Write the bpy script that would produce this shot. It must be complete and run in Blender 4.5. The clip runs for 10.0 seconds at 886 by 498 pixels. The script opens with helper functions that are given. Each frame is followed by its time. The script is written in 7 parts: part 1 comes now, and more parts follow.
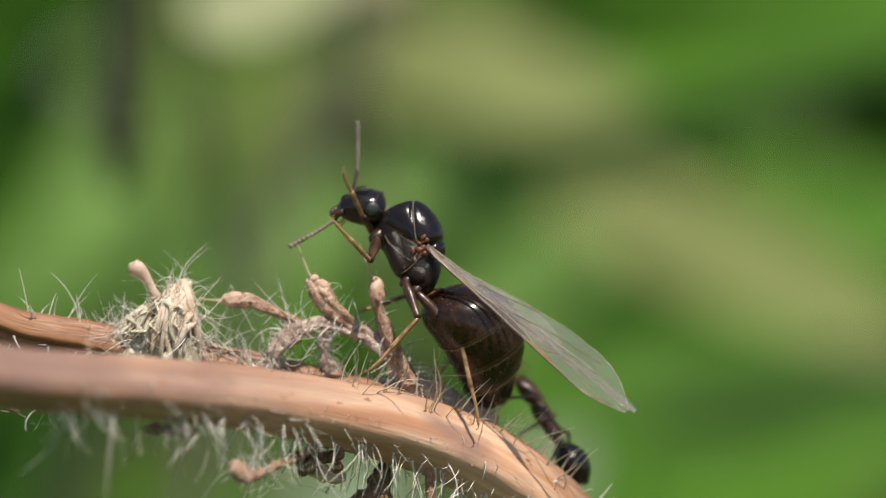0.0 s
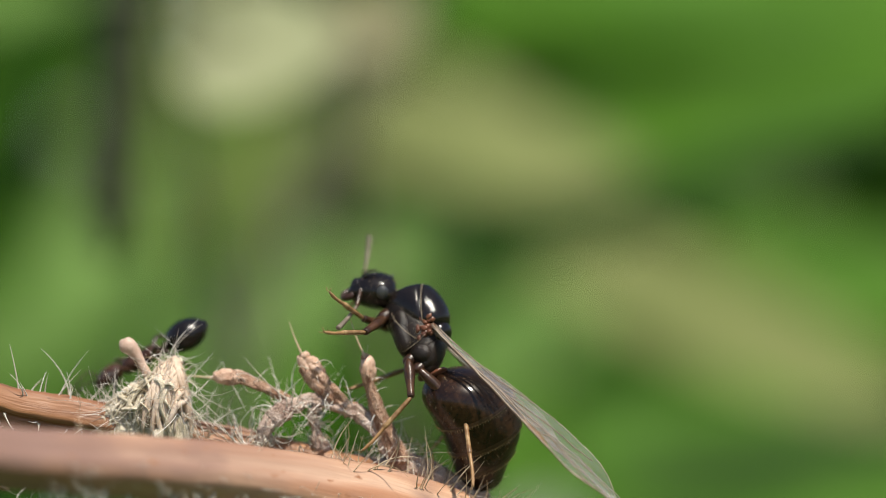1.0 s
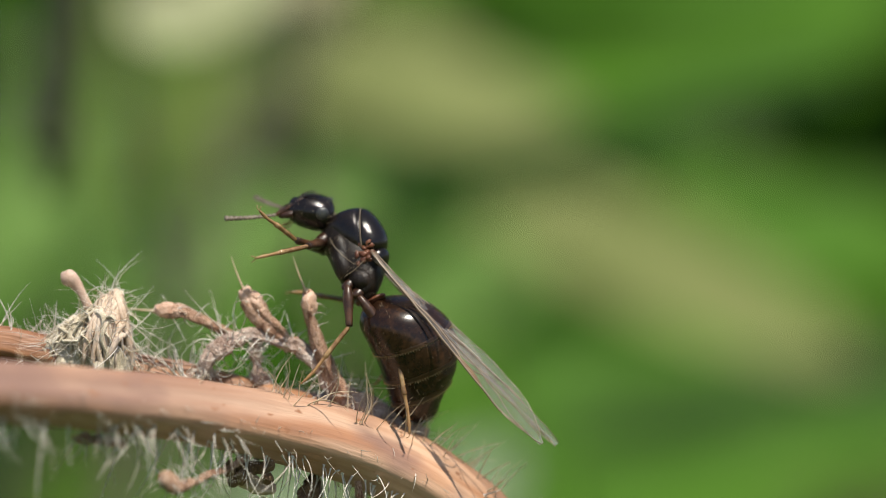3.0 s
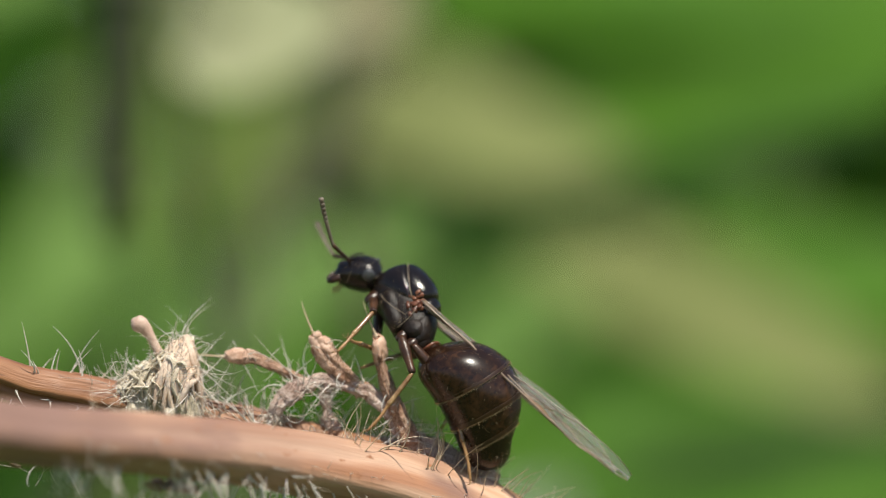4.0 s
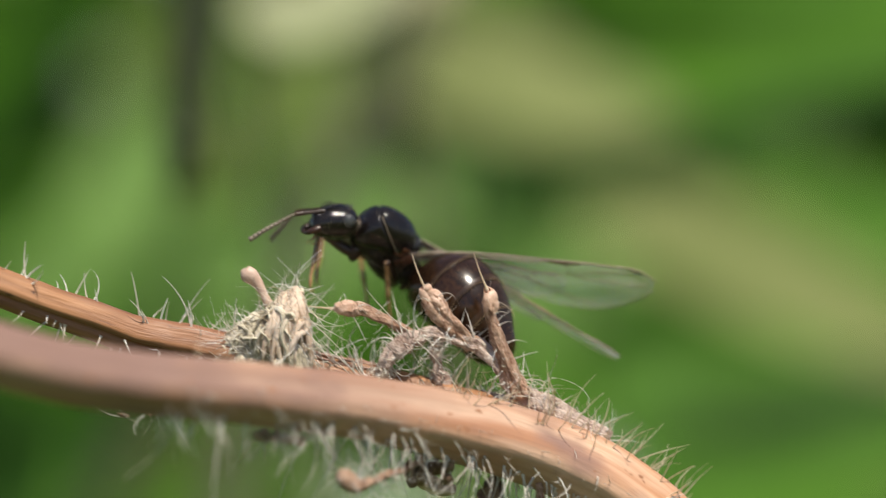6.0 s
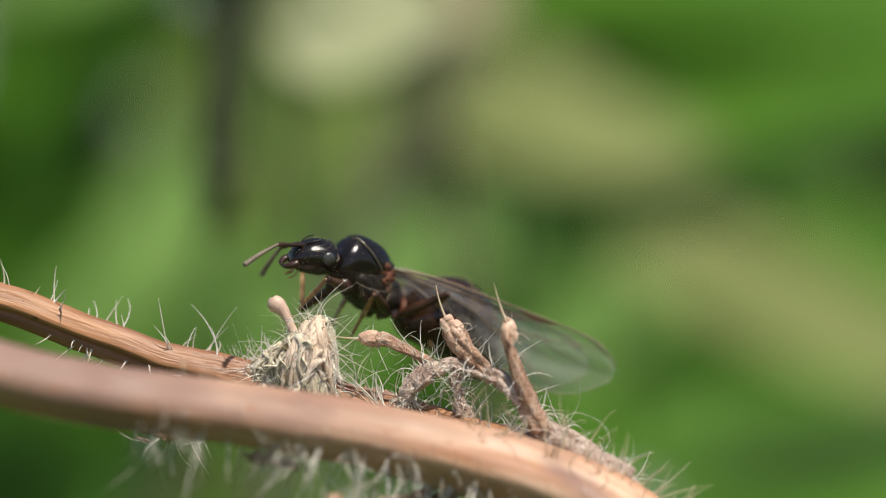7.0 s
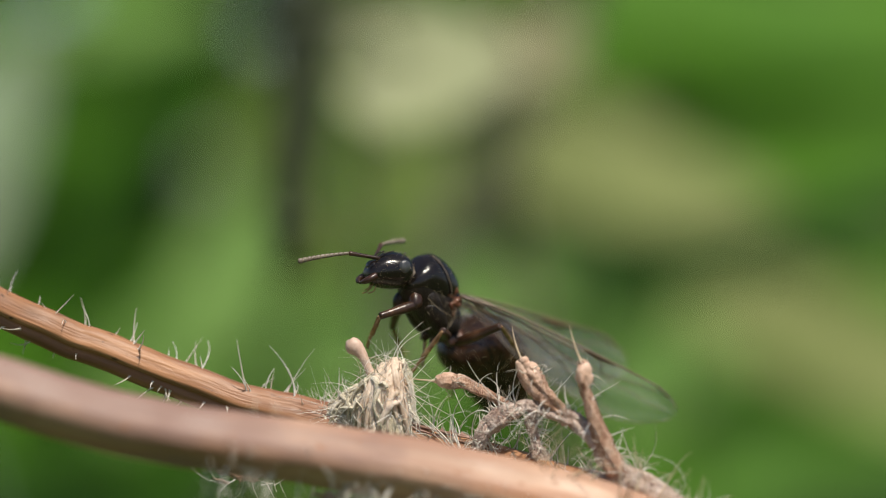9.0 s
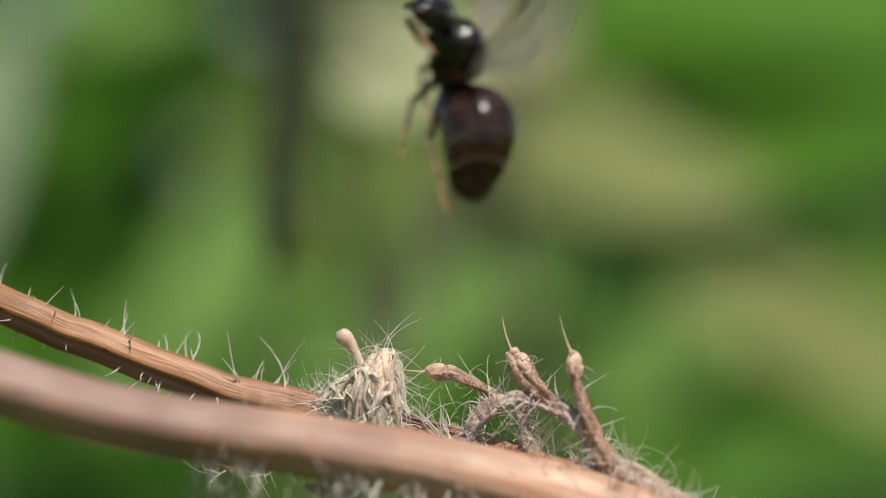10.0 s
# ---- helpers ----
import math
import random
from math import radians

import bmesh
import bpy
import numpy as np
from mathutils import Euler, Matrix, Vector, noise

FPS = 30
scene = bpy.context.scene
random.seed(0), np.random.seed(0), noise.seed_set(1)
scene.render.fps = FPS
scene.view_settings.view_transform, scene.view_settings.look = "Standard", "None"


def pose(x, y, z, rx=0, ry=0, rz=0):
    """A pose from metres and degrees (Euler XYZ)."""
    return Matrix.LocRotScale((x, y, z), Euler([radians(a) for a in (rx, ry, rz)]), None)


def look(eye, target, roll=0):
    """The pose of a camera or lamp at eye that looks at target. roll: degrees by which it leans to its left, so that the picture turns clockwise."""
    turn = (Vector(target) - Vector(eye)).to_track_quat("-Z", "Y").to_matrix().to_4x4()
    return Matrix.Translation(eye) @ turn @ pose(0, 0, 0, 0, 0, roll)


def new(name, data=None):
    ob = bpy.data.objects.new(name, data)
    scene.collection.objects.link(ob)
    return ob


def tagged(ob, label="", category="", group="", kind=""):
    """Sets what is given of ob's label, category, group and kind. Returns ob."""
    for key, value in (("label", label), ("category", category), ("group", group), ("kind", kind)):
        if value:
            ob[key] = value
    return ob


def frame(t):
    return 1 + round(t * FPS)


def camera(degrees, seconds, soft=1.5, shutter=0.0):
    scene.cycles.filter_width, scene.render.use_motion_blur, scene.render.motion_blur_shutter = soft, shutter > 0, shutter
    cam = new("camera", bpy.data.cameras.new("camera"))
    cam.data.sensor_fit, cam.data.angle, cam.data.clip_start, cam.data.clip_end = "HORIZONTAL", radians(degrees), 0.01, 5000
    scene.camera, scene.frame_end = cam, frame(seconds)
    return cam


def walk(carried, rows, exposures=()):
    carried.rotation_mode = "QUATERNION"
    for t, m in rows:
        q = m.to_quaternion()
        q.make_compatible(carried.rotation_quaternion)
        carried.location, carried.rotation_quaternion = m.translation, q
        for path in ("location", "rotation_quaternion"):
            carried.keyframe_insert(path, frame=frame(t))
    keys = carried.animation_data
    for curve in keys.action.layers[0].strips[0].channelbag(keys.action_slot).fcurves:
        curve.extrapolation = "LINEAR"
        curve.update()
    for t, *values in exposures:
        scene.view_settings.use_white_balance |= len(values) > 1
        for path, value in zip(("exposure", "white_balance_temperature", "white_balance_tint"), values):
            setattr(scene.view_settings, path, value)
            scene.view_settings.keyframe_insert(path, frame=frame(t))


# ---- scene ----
# Macro scene: true sizes, a winged ant about 9 mm long. MM turns millimetres into metres.
MM = 0.001
TIP = Vector((0.0, 0.0, 0.120))     # the small bud that the plan is laid out from

cam = camera(20.0, 10.0, soft=0.7, shutter=0.3)
cam.data.dof.use_dof = True
cam.data.dof.focus_distance = 0.0733
cam.data.dof.aperture_fstop = 27.0
walk(cam, [
    (0.0, pose(0.00913, -0.07438, 0.12577, 86.000, 0.00, 0.000)),
    (0.5, pose(0.00943, -0.07448, 0.12621, 86.732, 0.10, -0.638)),
    (1.0, pose(0.00914, -0.07442, 0.12625, 87.388, 0.00, -0.199)),
    (1.5, pose(0.00911, -0.07453, 0.12578, 86.866, -0.60, -0.796)),
    (2.0, pose(0.00929, -0.07458, 0.12584, 86.449, -0.80, -1.094)),
    (3.3, pose(0.00910, -0.07464, 0.12603, 86.182, -0.80, -1.521)),
    (3.5, pose(0.00909, -0.07460, 0.12608, 86.225, -0.80, -1.303)),
    (4.0, pose(0.00826, -0.07448, 0.12598, 87.162, -0.50, -0.566)),
    (4.5, pose(0.00814, -0.07433, 0.12576, 87.051, -0.60, -0.192)),
    (4.8, pose(0.00916, -0.07422, 0.12529, 85.854, -0.60, -0.005)),
    (5.0, pose(0.01056, -0.07430, 0.12514, 84.778, -0.70, -0.765)),
    (5.2, pose(0.00934, -0.07430, 0.12522, 84.837, -0.70, -0.923)),
    (5.5, pose(0.00753, -0.07411, 0.12538, 85.021, -0.70, -0.634)),
    (6.0, pose(0.00579, -0.07378, 0.12575, 86.198, -0.80, 0.101)),
    (6.2, pose(0.00604, -0.07361, 0.12574, 86.611, -0.90, 0.890)),
    (7.3, pose(0.00616, -0.07340, 0.12553, 87.023, -1.00, 1.182)),
    (7.5, pose(0.00609, -0.07338, 0.12548, 87.032, -1.00, 1.556)),
    (8.0, pose(0.00569, -0.07336, 0.12552, 87.677, -1.00, 2.496)),
    (8.5, pose(0.00569, -0.07339, 0.12535, 88.181, -1.00, 2.547)),
    (9.0, pose(0.00564, -0.07340, 0.12527, 88.229, -1.00, 2.429)),
    (9.5, pose(0.00570, -0.07339, 0.12538, 88.042, -1.00, 2.257)),
    (10.0, pose(0.00565, -0.07340, 0.12531, 87.998, -1.00, 2.215)),
], exposures=[(0.0, 0.05), (7.6, 0.05), (8.4, -0.06), (10.0, -0.08)])

# ---- light ----
SUN_AZ, SUN_EL = 152.0, 64.0        # degrees: clockwise from +y (ahead of the camera), above the horizon
world = bpy.data.worlds.new("sky_world")
scene.world = world
world.use_nodes = True
wn = world.node_tree
sky = wn.nodes.new("ShaderNodeTexSky")
sky.sky_type = "NISHITA"
sky.sun_disc = False
sky.sun_elevation = radians(SUN_EL)
sky.sun_rotation = radians(SUN_AZ)
wn.nodes["Background"].inputs["Strength"].default_value = 0.10
wn.links.new(sky.outputs["Color"], wn.nodes["Background"].inputs["Color"])
sun_data = bpy.data.lights.new("sun", "SUN")
sun_data.energy = 5.0
sun_data.angle = radians(0.53)
sun_data.color = (1.0, 0.94, 0.82)
sun = new("sun", sun_data)
az, el = radians(SUN_AZ), radians(SUN_EL)
toward = Vector((math.sin(az) * math.cos(el), math.cos(az) * math.cos(el), math.sin(el)))
sun.matrix_world = look(toward * 3.0, (0, 0, 0))


# ---- materials ----
def mat(name, colors, rough=0.6, scale=2.0, bump=0.2, bump_scale=None, spec=0.5,
        stretch=(1, 1, 1), translucent=0.0, island=0.0, detail=6.0, fine=0.35, sheen=0.0):
    """A procedural surface: two scales of noise (per millimetre) mix the colours and drive a fine relief."""
    m = bpy.data.materials.new(name)
    m.use_nodes = True
    n, l = m.node_tree.nodes, m.node_tree.links
    bsdf = n["Principled BSDF"]
    coord = n.new("ShaderNodeTexCoord")
    mapping = n.new("ShaderNodeMapping")
    mapping.inputs["Scale"].default_value = [1000.0 * s for s in stretch]
    l.new(coord.outputs["Object"], mapping.inputs["Vector"])
    big, small = n.new("ShaderNodeTexNoise"), n.new("ShaderNodeTexNoise")
    big.inputs["Scale"].default_value, small.inputs["Scale"].default_value = scale, scale * 7.3
    for tex in (big, small):
        tex.inputs["Detail"].default_value = detail
        l.new(mapping.outputs["Vector"], tex.inputs["Vector"])
    mixed = n.new("ShaderNodeMix")
    mixed.data_type = "FLOAT"
    mixed.inputs["Factor"].default_value = fine
    l.new(big.outputs["Fac"], mixed.inputs["A"])
    l.new(small.outputs["Fac"], mixed.inputs["B"])
    value = mixed.outputs["Result"]
    if island:
        geo = n.new("ShaderNodeNewGeometry")
        add = n.new("ShaderNodeMath")
        add.operation = "MULTIPLY_ADD"
        l.new(geo.outputs["Random Per Island"], add.inputs[0])
        add.inputs[1].default_value = island
        shift = n.new("ShaderNodeMath")
        shift.operation = "SUBTRACT"
        l.new(value, shift.inputs[0])
        shift.inputs[1].default_value = 0.5 * island
        l.new(shift.outputs["Value"], add.inputs[2])
        value = add.outputs["Value"]
    ramp = n.new("ShaderNodeValToRGB")
    while len(ramp.color_ramp.elements) < len(colors):
        ramp.color_ramp.elements.new(0.5)
    for i, c in enumerate(colors):
        e = ramp.color_ramp.elements[i]
        e.position = 0.30 + 0.40 * i / max(1, len(colors) - 1)
        e.color = (*c, 1)
    l.new(value, ramp.inputs["Fac"])
    l.new(ramp.outputs["Color"], bsdf.inputs["Base Color"])
    bsdf.inputs["Roughness"].default_value = rough
    bsdf.inputs["Specular IOR Level"].default_value = spec
    bsdf.inputs["Sheen Weight"].default_value = sheen
    if bump:
        b = n.new("ShaderNodeBump")
        b.inputs["Strength"].default_value = bump
        b.inputs["Distance"].default_value = 0.00006 if bump_scale is None else bump_scale
        l.new(mixed.outputs["Result"], b.inputs["Height"])
        l.new(b.outputs["Normal"], bsdf.inputs["Normal"])
    if translucent:
        tr = n.new("ShaderNodeBsdfTranslucent")
        l.new(ramp.outputs["Color"], tr.inputs["Color"])
        ms = n.new("ShaderNodeMixShader")
        ms.inputs["Fac"].default_value = translucent
        l.new(bsdf.outputs["BSDF"], ms.inputs[1])
        l.new(tr.outputs["BSDF"], ms.inputs[2])
        l.new(ms.outputs["Shader"], n["Material Output"].inputs["Surface"])
    return m


def bark(name, light, dark, grey, crack, streak, rough=0.45, weather=None, foot=None):
    """Bark with long fibres along the stem, from its UV map in millimetres: streaks, grey blotches and thin dark cracks."""
    m = bpy.data.materials.new(name)
    m.use_nodes = True
    n, l = m.node_tree.nodes, m.node_tree.links
    bsdf = n["Principled BSDF"]
    uv = n.new("ShaderNodeTexCoord")

    def noise_at(scale, sx, sy, detail=5.0):
        mp, tx = n.new("ShaderNodeMapping"), n.new("ShaderNodeTexNoise")
        mp.inputs["Scale"].default_value = (sx, sy, 1)
        l.new(uv.outputs["UV"], mp.inputs["Vector"])
        l.new(mp.outputs["Vector"], tx.inputs["Vector"])
        tx.inputs["Scale"].default_value, tx.inputs["Detail"].default_value = scale, detail
        return tx.outputs["Fac"]

    def ramp(fac, p0, p1):
        r = n.new("ShaderNodeMapRange")
        r.inputs["From Min"].default_value, r.inputs["From Max"].default_value = p0, p1
        l.new(fac, r.inputs["Value"])
        return r.outputs["Result"]

    def mix(fac, a, b):
        x = n.new("ShaderNodeMix")
        x.data_type = "RGBA"
        l.new(fac, x.inputs["Factor"])
        for value, socket in ((a, x.inputs["A"]), (b, x.inputs["B"])):
            if isinstance(value, tuple):
                socket.default_value = (*value, 1)
            else:
                l.new(value, socket)
        return x.outputs["Result"]
    fibre, fine = noise_at(2.1, 0.06, 1.0, 4.0), noise_at(9.0, 0.10, 1.0)
    blotch, cracks = noise_at(0.55, 0.5, 0.9, 3.0), noise_at(5.5, 0.07, 1.0, 2.0)
    spots = noise_at(2.6, 0.8, 1.0, 2.0)
    col = mix(ramp(fibre, 0.34, 0.64), dark, light)
    col = mix(ramp(noise_at(0.9, 0.12, 1.0, 3.0), 0.48, 0.64), col, streak)
    col = mix(ramp(fine, 0.60, 1.0), col, dark)
    col = mix(ramp(blotch, 0.58, 0.76), col, grey)
    if weather:
        # the far end is greyer from weather
        sep = n.new("ShaderNodeSeparateXYZ")
        l.new(uv.outputs["UV"], sep.inputs["Vector"])
        mul = n.new("ShaderNodeMath")
        mul.operation = "MULTIPLY"
        l.new(ramp(sep.outputs["X"], weather[1], weather[0]), mul.inputs[0])
        l.new(ramp(noise_at(0.8, 0.4, 0.8, 3.0), 0.02, 0.56), mul.inputs[1])
        col = mix(mul.outputs["Value"], col, grey)
    if foot:
        # the lower end is stained brown
        low = n.new("ShaderNodeMath")
        low.operation = "MULTIPLY"
        l.new(ramp(sep.outputs["X"], foot[0], foot[1]), low.inputs[0])
        l.new(ramp(noise_at(1.1, 0.3, 1.0, 4.0), 0.25, 0.5), low.inputs[1])
        col = mix(low.outputs["Value"], col, (0.24, 0.135, 0.105))
    col = mix(ramp(spots, 0.66, 0.74), col, crack)
    col = mix(ramp(cracks, 0.69, 0.84), col, crack)
    l.new(col, bsdf.inputs["Base Color"])
    bsdf.inputs["Roughness"].default_value = rough
    bsdf.inputs["Specular IOR Level"].default_value = 0.35
    add = n.new("ShaderNodeMath")
    l.new(fibre, add.inputs[0])
    l.new(fine, add.inputs[1])
    b = n.new("ShaderNodeBump")
    b.inputs["Strength"].default_value, b.inputs["Distance"].default_value = 0.5, 0.00006
    l.new(add.outputs["Value"], b.inputs["Height"])
    l.new(b.outputs["Normal"], bsdf.inputs["Normal"])
    return m


def membrane(name):
    """Thin smoky film: half clear, with a finely wrinkled gloss and light scattered through it."""
    m = mat(name, [(0.52, 0.49, 0.49), (0.78, 0.75, 0.74)], 0.16, 1.1, 0.55, 0.00005, spec=1.0, fine=0.6, translucent=0.5, detail=8.0)
    n, l = m.node_tree.nodes, m.node_tree.links
    film = n["Material Output"].inputs["Surface"].links[0].from_socket
    # tiny hairs break the gloss into grains
    coord, grain, bump = n["Texture Coordinate"], n.new("ShaderNodeTexVoronoi"), n.new("ShaderNodeBump")
    grain.inputs["Scale"].default_value = 26000.0
    l.new(coord.outputs["Object"], grain.inputs["Vector"])
    bump.inputs["Strength"].default_value, bump.inputs["Distance"].default_value = 0.55, 0.00001
    l.new(grain.outputs["Distance"], bump.inputs["Height"])
    bsdf = n["Principled BSDF"]
    l.new(bsdf.inputs["Normal"].links[0].from_socket, bump.inputs["Normal"])
    l.new(bump.outputs["Normal"], bsdf.inputs["Normal"])
    clear, ms = n.new("ShaderNodeBsdfTransparent"), n.new("ShaderNodeMixShader")
    clear.inputs["Color"].default_value = (0.97, 0.965, 0.945, 1)
    ms.inputs["Fac"].default_value = 0.26
    l.new(clear.outputs["BSDF"], ms.inputs[1])
    l.new(film, ms.inputs[2])
    l.new(ms.outputs["Shader"], n["Material Output"].inputs["Surface"])
    return m


BARK = bark("dry_bark", (0.84, 0.55, 0.37), (0.56, 0.305, 0.175), (0.27, 0.16, 0.125), (0.33, 0.15, 0.075), (0.50, 0.225, 0.10), 0.36, (33.0, 52.0), (49.6, 52.8))
BARK_GREY = bark("grey_brown_bark", (0.44, 0.215, 0.10), (0.19, 0.082, 0.040), (0.25, 0.165, 0.12), (0.11, 0.052, 0.030), (0.30, 0.14, 0.075))
TWIG = mat("shrivelled_twig", [(0.13, 0.065, 0.045), (0.44, 0.30, 0.235), (0.68, 0.54, 0.46), (0.84, 0.74, 0.67)], 0.6, 2.4, 1.0, 0.00018, spec=0.25, fine=0.55)
POD = mat("dry_pod", [(0.12, 0.045, 0.024), (0.38, 0.19, 0.115), (0.68, 0.45, 0.32), (0.88, 0.68, 0.55)], 0.45, 2.8, 1.0, 0.00020, spec=0.35, stretch=(1.5, 1.5, 0.5), fine=0.6)
POD_TIP = mat("pale_pod_tip", [(0.38, 0.20, 0.125), (0.62, 0.40, 0.285), (0.82, 0.62, 0.49)], 0.42, 2.2, 0.5, 0.00010, spec=0.35)
WOOL = mat("felted_wool", [(0.26, 0.21, 0.13), (0.52, 0.44, 0.30), (0.72, 0.63, 0.48), (0.86, 0.79, 0.66)], 0.8, 2.6, 1.0, sheen=0.3, fine=0.5)
HUSK = mat("papery_husk", [(0.50, 0.33, 0.22), (0.73, 0.56, 0.42), (0.86, 0.73, 0.60)], 0.6, 1.5, 0.6, translucent=0.05)
HAIR = mat("pale_hair", [(0.70, 0.62, 0.52), (0.92, 0.87, 0.80)], 0.35, 1.0, 0.0, translucent=0.15, island=0.6)
HAIR_TAN = mat("tan_hair", [(0.66, 0.50, 0.33), (0.88, 0.75, 0.57)], 0.4, 1.0, 0.0, translucent=0.3, island=0.6)
DARK_LEAF = mat("dark_dry_leaf", [(0.06, 0.033, 0.019), (0.20, 0.115, 0.06), (0.46, 0.31, 0.18)], 0.6, 2.6, 1.0, 0.00012, fine=0.5)
CHITIN = mat("black_brown_chitin", [(0.004, 0.0035, 0.003), (0.009, 0.0065, 0.0055), (0.019, 0.012, 0.009)], 0.15, 3.2, 0.20, spec=0.48, fine=0.6, detail=8.0)
CHITIN_DULL = mat("dull_chitin", [(0.005, 0.0035, 0.003), (0.013, 0.008, 0.005), (0.034, 0.020, 0.012)], 0.34, 3.0, 0.7, spec=0.35, fine=0.6, detail=8.0)
GASTER = mat("brown_gaster_chitin", [(0.007, 0.0032, 0.002), (0.023, 0.0105, 0.005), (0.075, 0.034, 0.015)], 0.22, 0.9, 0.10, spec=0.42, fine=0.45, detail=9.0)
PALE_EDGE = mat("pale_segment_edge", [(0.46, 0.31, 0.15), (0.66, 0.48, 0.27)], 0.4, 3.0, 0.2)
RED_CHITIN = mat("red_brown_chitin", [(0.035, 0.012, 0.007), (0.12, 0.040, 0.018), (0.24, 0.09, 0.042)], 0.28, 2.5, 0.3)
BAND = mat("brown_band_chitin", [(0.016, 0.007, 0.0035), (0.040, 0.019, 0.0085), (0.085, 0.042, 0.019)], 0.3, 2.5, 0.2)
LEG = mat("leg_chitin", [(0.012, 0.006, 0.004), (0.038, 0.017, 0.009), (0.115, 0.053, 0.025)], 0.30, 1.6, 0.35)
TARSUS = mat("amber_tarsus", [(0.24, 0.12, 0.045), (0.46, 0.27, 0.12)], 0.4, 2.0, 0.2)
FUNICLE = mat("antenna_chitin", [(0.09, 0.065, 0.045), (0.19, 0.15, 0.11), (0.30, 0.25, 0.19)], 0.5, 2.0, 0.3)
EYE = mat("compound_eye", [(0.03, 0.03, 0.03), (0.07, 0.07, 0.07)], 0.28, 9.0, 0.3, spec=0.8)
TIBIA = mat("golden_brown_leg", [(0.07, 0.03, 0.013), (0.22, 0.115, 0.046), (0.50, 0.33, 0.155)], 0.22, 1.6, 0.3, spec=0.8)
FUZZ = mat("golden_pubescence", [(0.24, 0.18, 0.10), (0.42, 0.33, 0.20)], 0.4, 1.0, 0.0, island=0.6)
VEIN = mat("wing_vein", [(0.13, 0.085, 0.055), (0.27, 0.19, 0.125)], 0.40, 2.0, 0.2)
STIGMA = mat("wing_stigma", [(0.13, 0.07, 0.03), (0.24, 0.14, 0.065)], 0.45, 2.0, 0.2)
NECK = mat("neck_skin", [(0.05, 0.032, 0.020), (0.16, 0.12, 0.085), (0.34, 0.28, 0.21)], 0.5, 3.0, 0.6)
PALE_SEAM = mat("dusty_seam", [(0.16, 0.12, 0.08), (0.36, 0.28, 0.19)], 0.5, 5.0, 0.3)
RED_DARK = mat("dark_jaw_chitin", [(0.012, 0.006, 0.004), (0.035, 0.015, 0.009), (0.07, 0.03, 0.016)], 0.3, 2.5, 0.3)
WING_EDGE = mat("wing_margin", [(0.26, 0.20, 0.14), (0.46, 0.38, 0.29)], 0.35, 2.0, 0.2)
MEMBRANE = membrane("wing_membrane")
# plants and ground behind, coarser grain
LEAF_GREEN = mat("green_leaf", [(0.055, 0.15, 0.010), (0.085, 0.215, 0.016), (0.12, 0.265, 0.026)], 0.5, 0.05, 0.3, 0.0006, translucent=0.35, spec=0.08)
LEAF_PALE = mat("pale_green_leaf", [(0.14, 0.27, 0.06), (0.20, 0.35, 0.085), (0.27, 0.42, 0.12)], 0.5, 0.05, 0.3, 0.0006, translucent=0.35, spec=0.08)
# leaf green darkened in the colour itself, standing for shade between leaves
LEAF_SHADE = mat("shade_green_leaf", [(0.011, 0.036, 0.004), (0.019, 0.058, 0.006), (0.030, 0.082, 0.010)], 0.5, 0.05, 0.3, 0.0006, translucent=0.2, spec=0.08)
LEAF_DRY = mat("dry_straw_leaf", [(0.17, 0.20, 0.064), (0.23, 0.26, 0.092), (0.30, 0.31, 0.13)], 0.6, 0.06, 0.4, 0.0006, translucent=0.25, spec=0.08)
LEAF_CREAM = mat("bleached_leaf", [(0.29, 0.31, 0.16), (0.36, 0.38, 0.21), (0.44, 0.45, 0.27)], 0.6, 0.15, 0.3, 0.0003, translucent=0.25, spec=0.08)
LEAF_SILVER = mat("silvery_leaf", [(0.24, 0.32, 0.18), (0.36, 0.43, 0.28)], 0.6, 0.1, 0.3, 0.0003, translucent=0.25, spec=0.08)
LEAF_OLIVE = mat("olive_leaf", [(0.105, 0.16, 0.035), (0.15, 0.21, 0.05), (0.20, 0.26, 0.075)], 0.5, 0.05, 0.3, 0.0006, translucent=0.3, spec=0.08)
# stalk colour kept this dark to hold the shade on the stalks
STALK_SHADE = mat("dark_stalk", [(0.022, 0.030, 0.009), (0.038, 0.046, 0.015), (0.055, 0.060, 0.024)], 0.7, 0.5, 0.5)
SOIL = mat("mossy_soil", [(0.030, 0.040, 0.014), (0.06, 0.085, 0.022), (0.10, 0.12, 0.04)], 0.9, 0.02, 0.6, 0.004, spec=0.08)
LEAF_STRAW = mat("dull_straw_leaf", [(0.24, 0.22, 0.12), (0.32, 0.30, 0.17), (0.40, 0.36, 0.22)], 0.6, 0.15, 0.3, 0.0003, translucent=0.2, spec=0.08)
STALK_GREY = mat("grey_stalk", [(0.09, 0.09, 0.05), (0.14, 0.135, 0.085), (0.2, 0.19, 0.13)], 0.7, 0.5, 0.5, spec=0.1)
BUD = mat("pinkish_bud", [(0.46, 0.28, 0.20), (0.62, 0.43, 0.33), (0.72, 0.54, 0.43)], 0.5, 2.5, 0.4)
WORKER = mat("worker_chitin", [(0.018, 0.008, 0.005), (0.05, 0.02, 0.011), (0.09, 0.038, 0.02)], 0.3, 2.0, 0.2)


# ---- mesh helpers ----
def part(name, bm, material, parent=None, label="", smooth=True):
    """Link a bmesh as one mesh object under a thing or a part."""
    me = bpy.data.meshes.new(name)
    bmesh.ops.recalc_face_normals(bm, faces=bm.faces[:])
    bm.to_mesh(me)
    bm.free()
    me.materials.append(material)
    if smooth:
        me.shade_smooth()
    ob = new(name, me)
    if parent is not None:
        ob.parent = parent
    if label:
        ob["label"] = label
    return ob


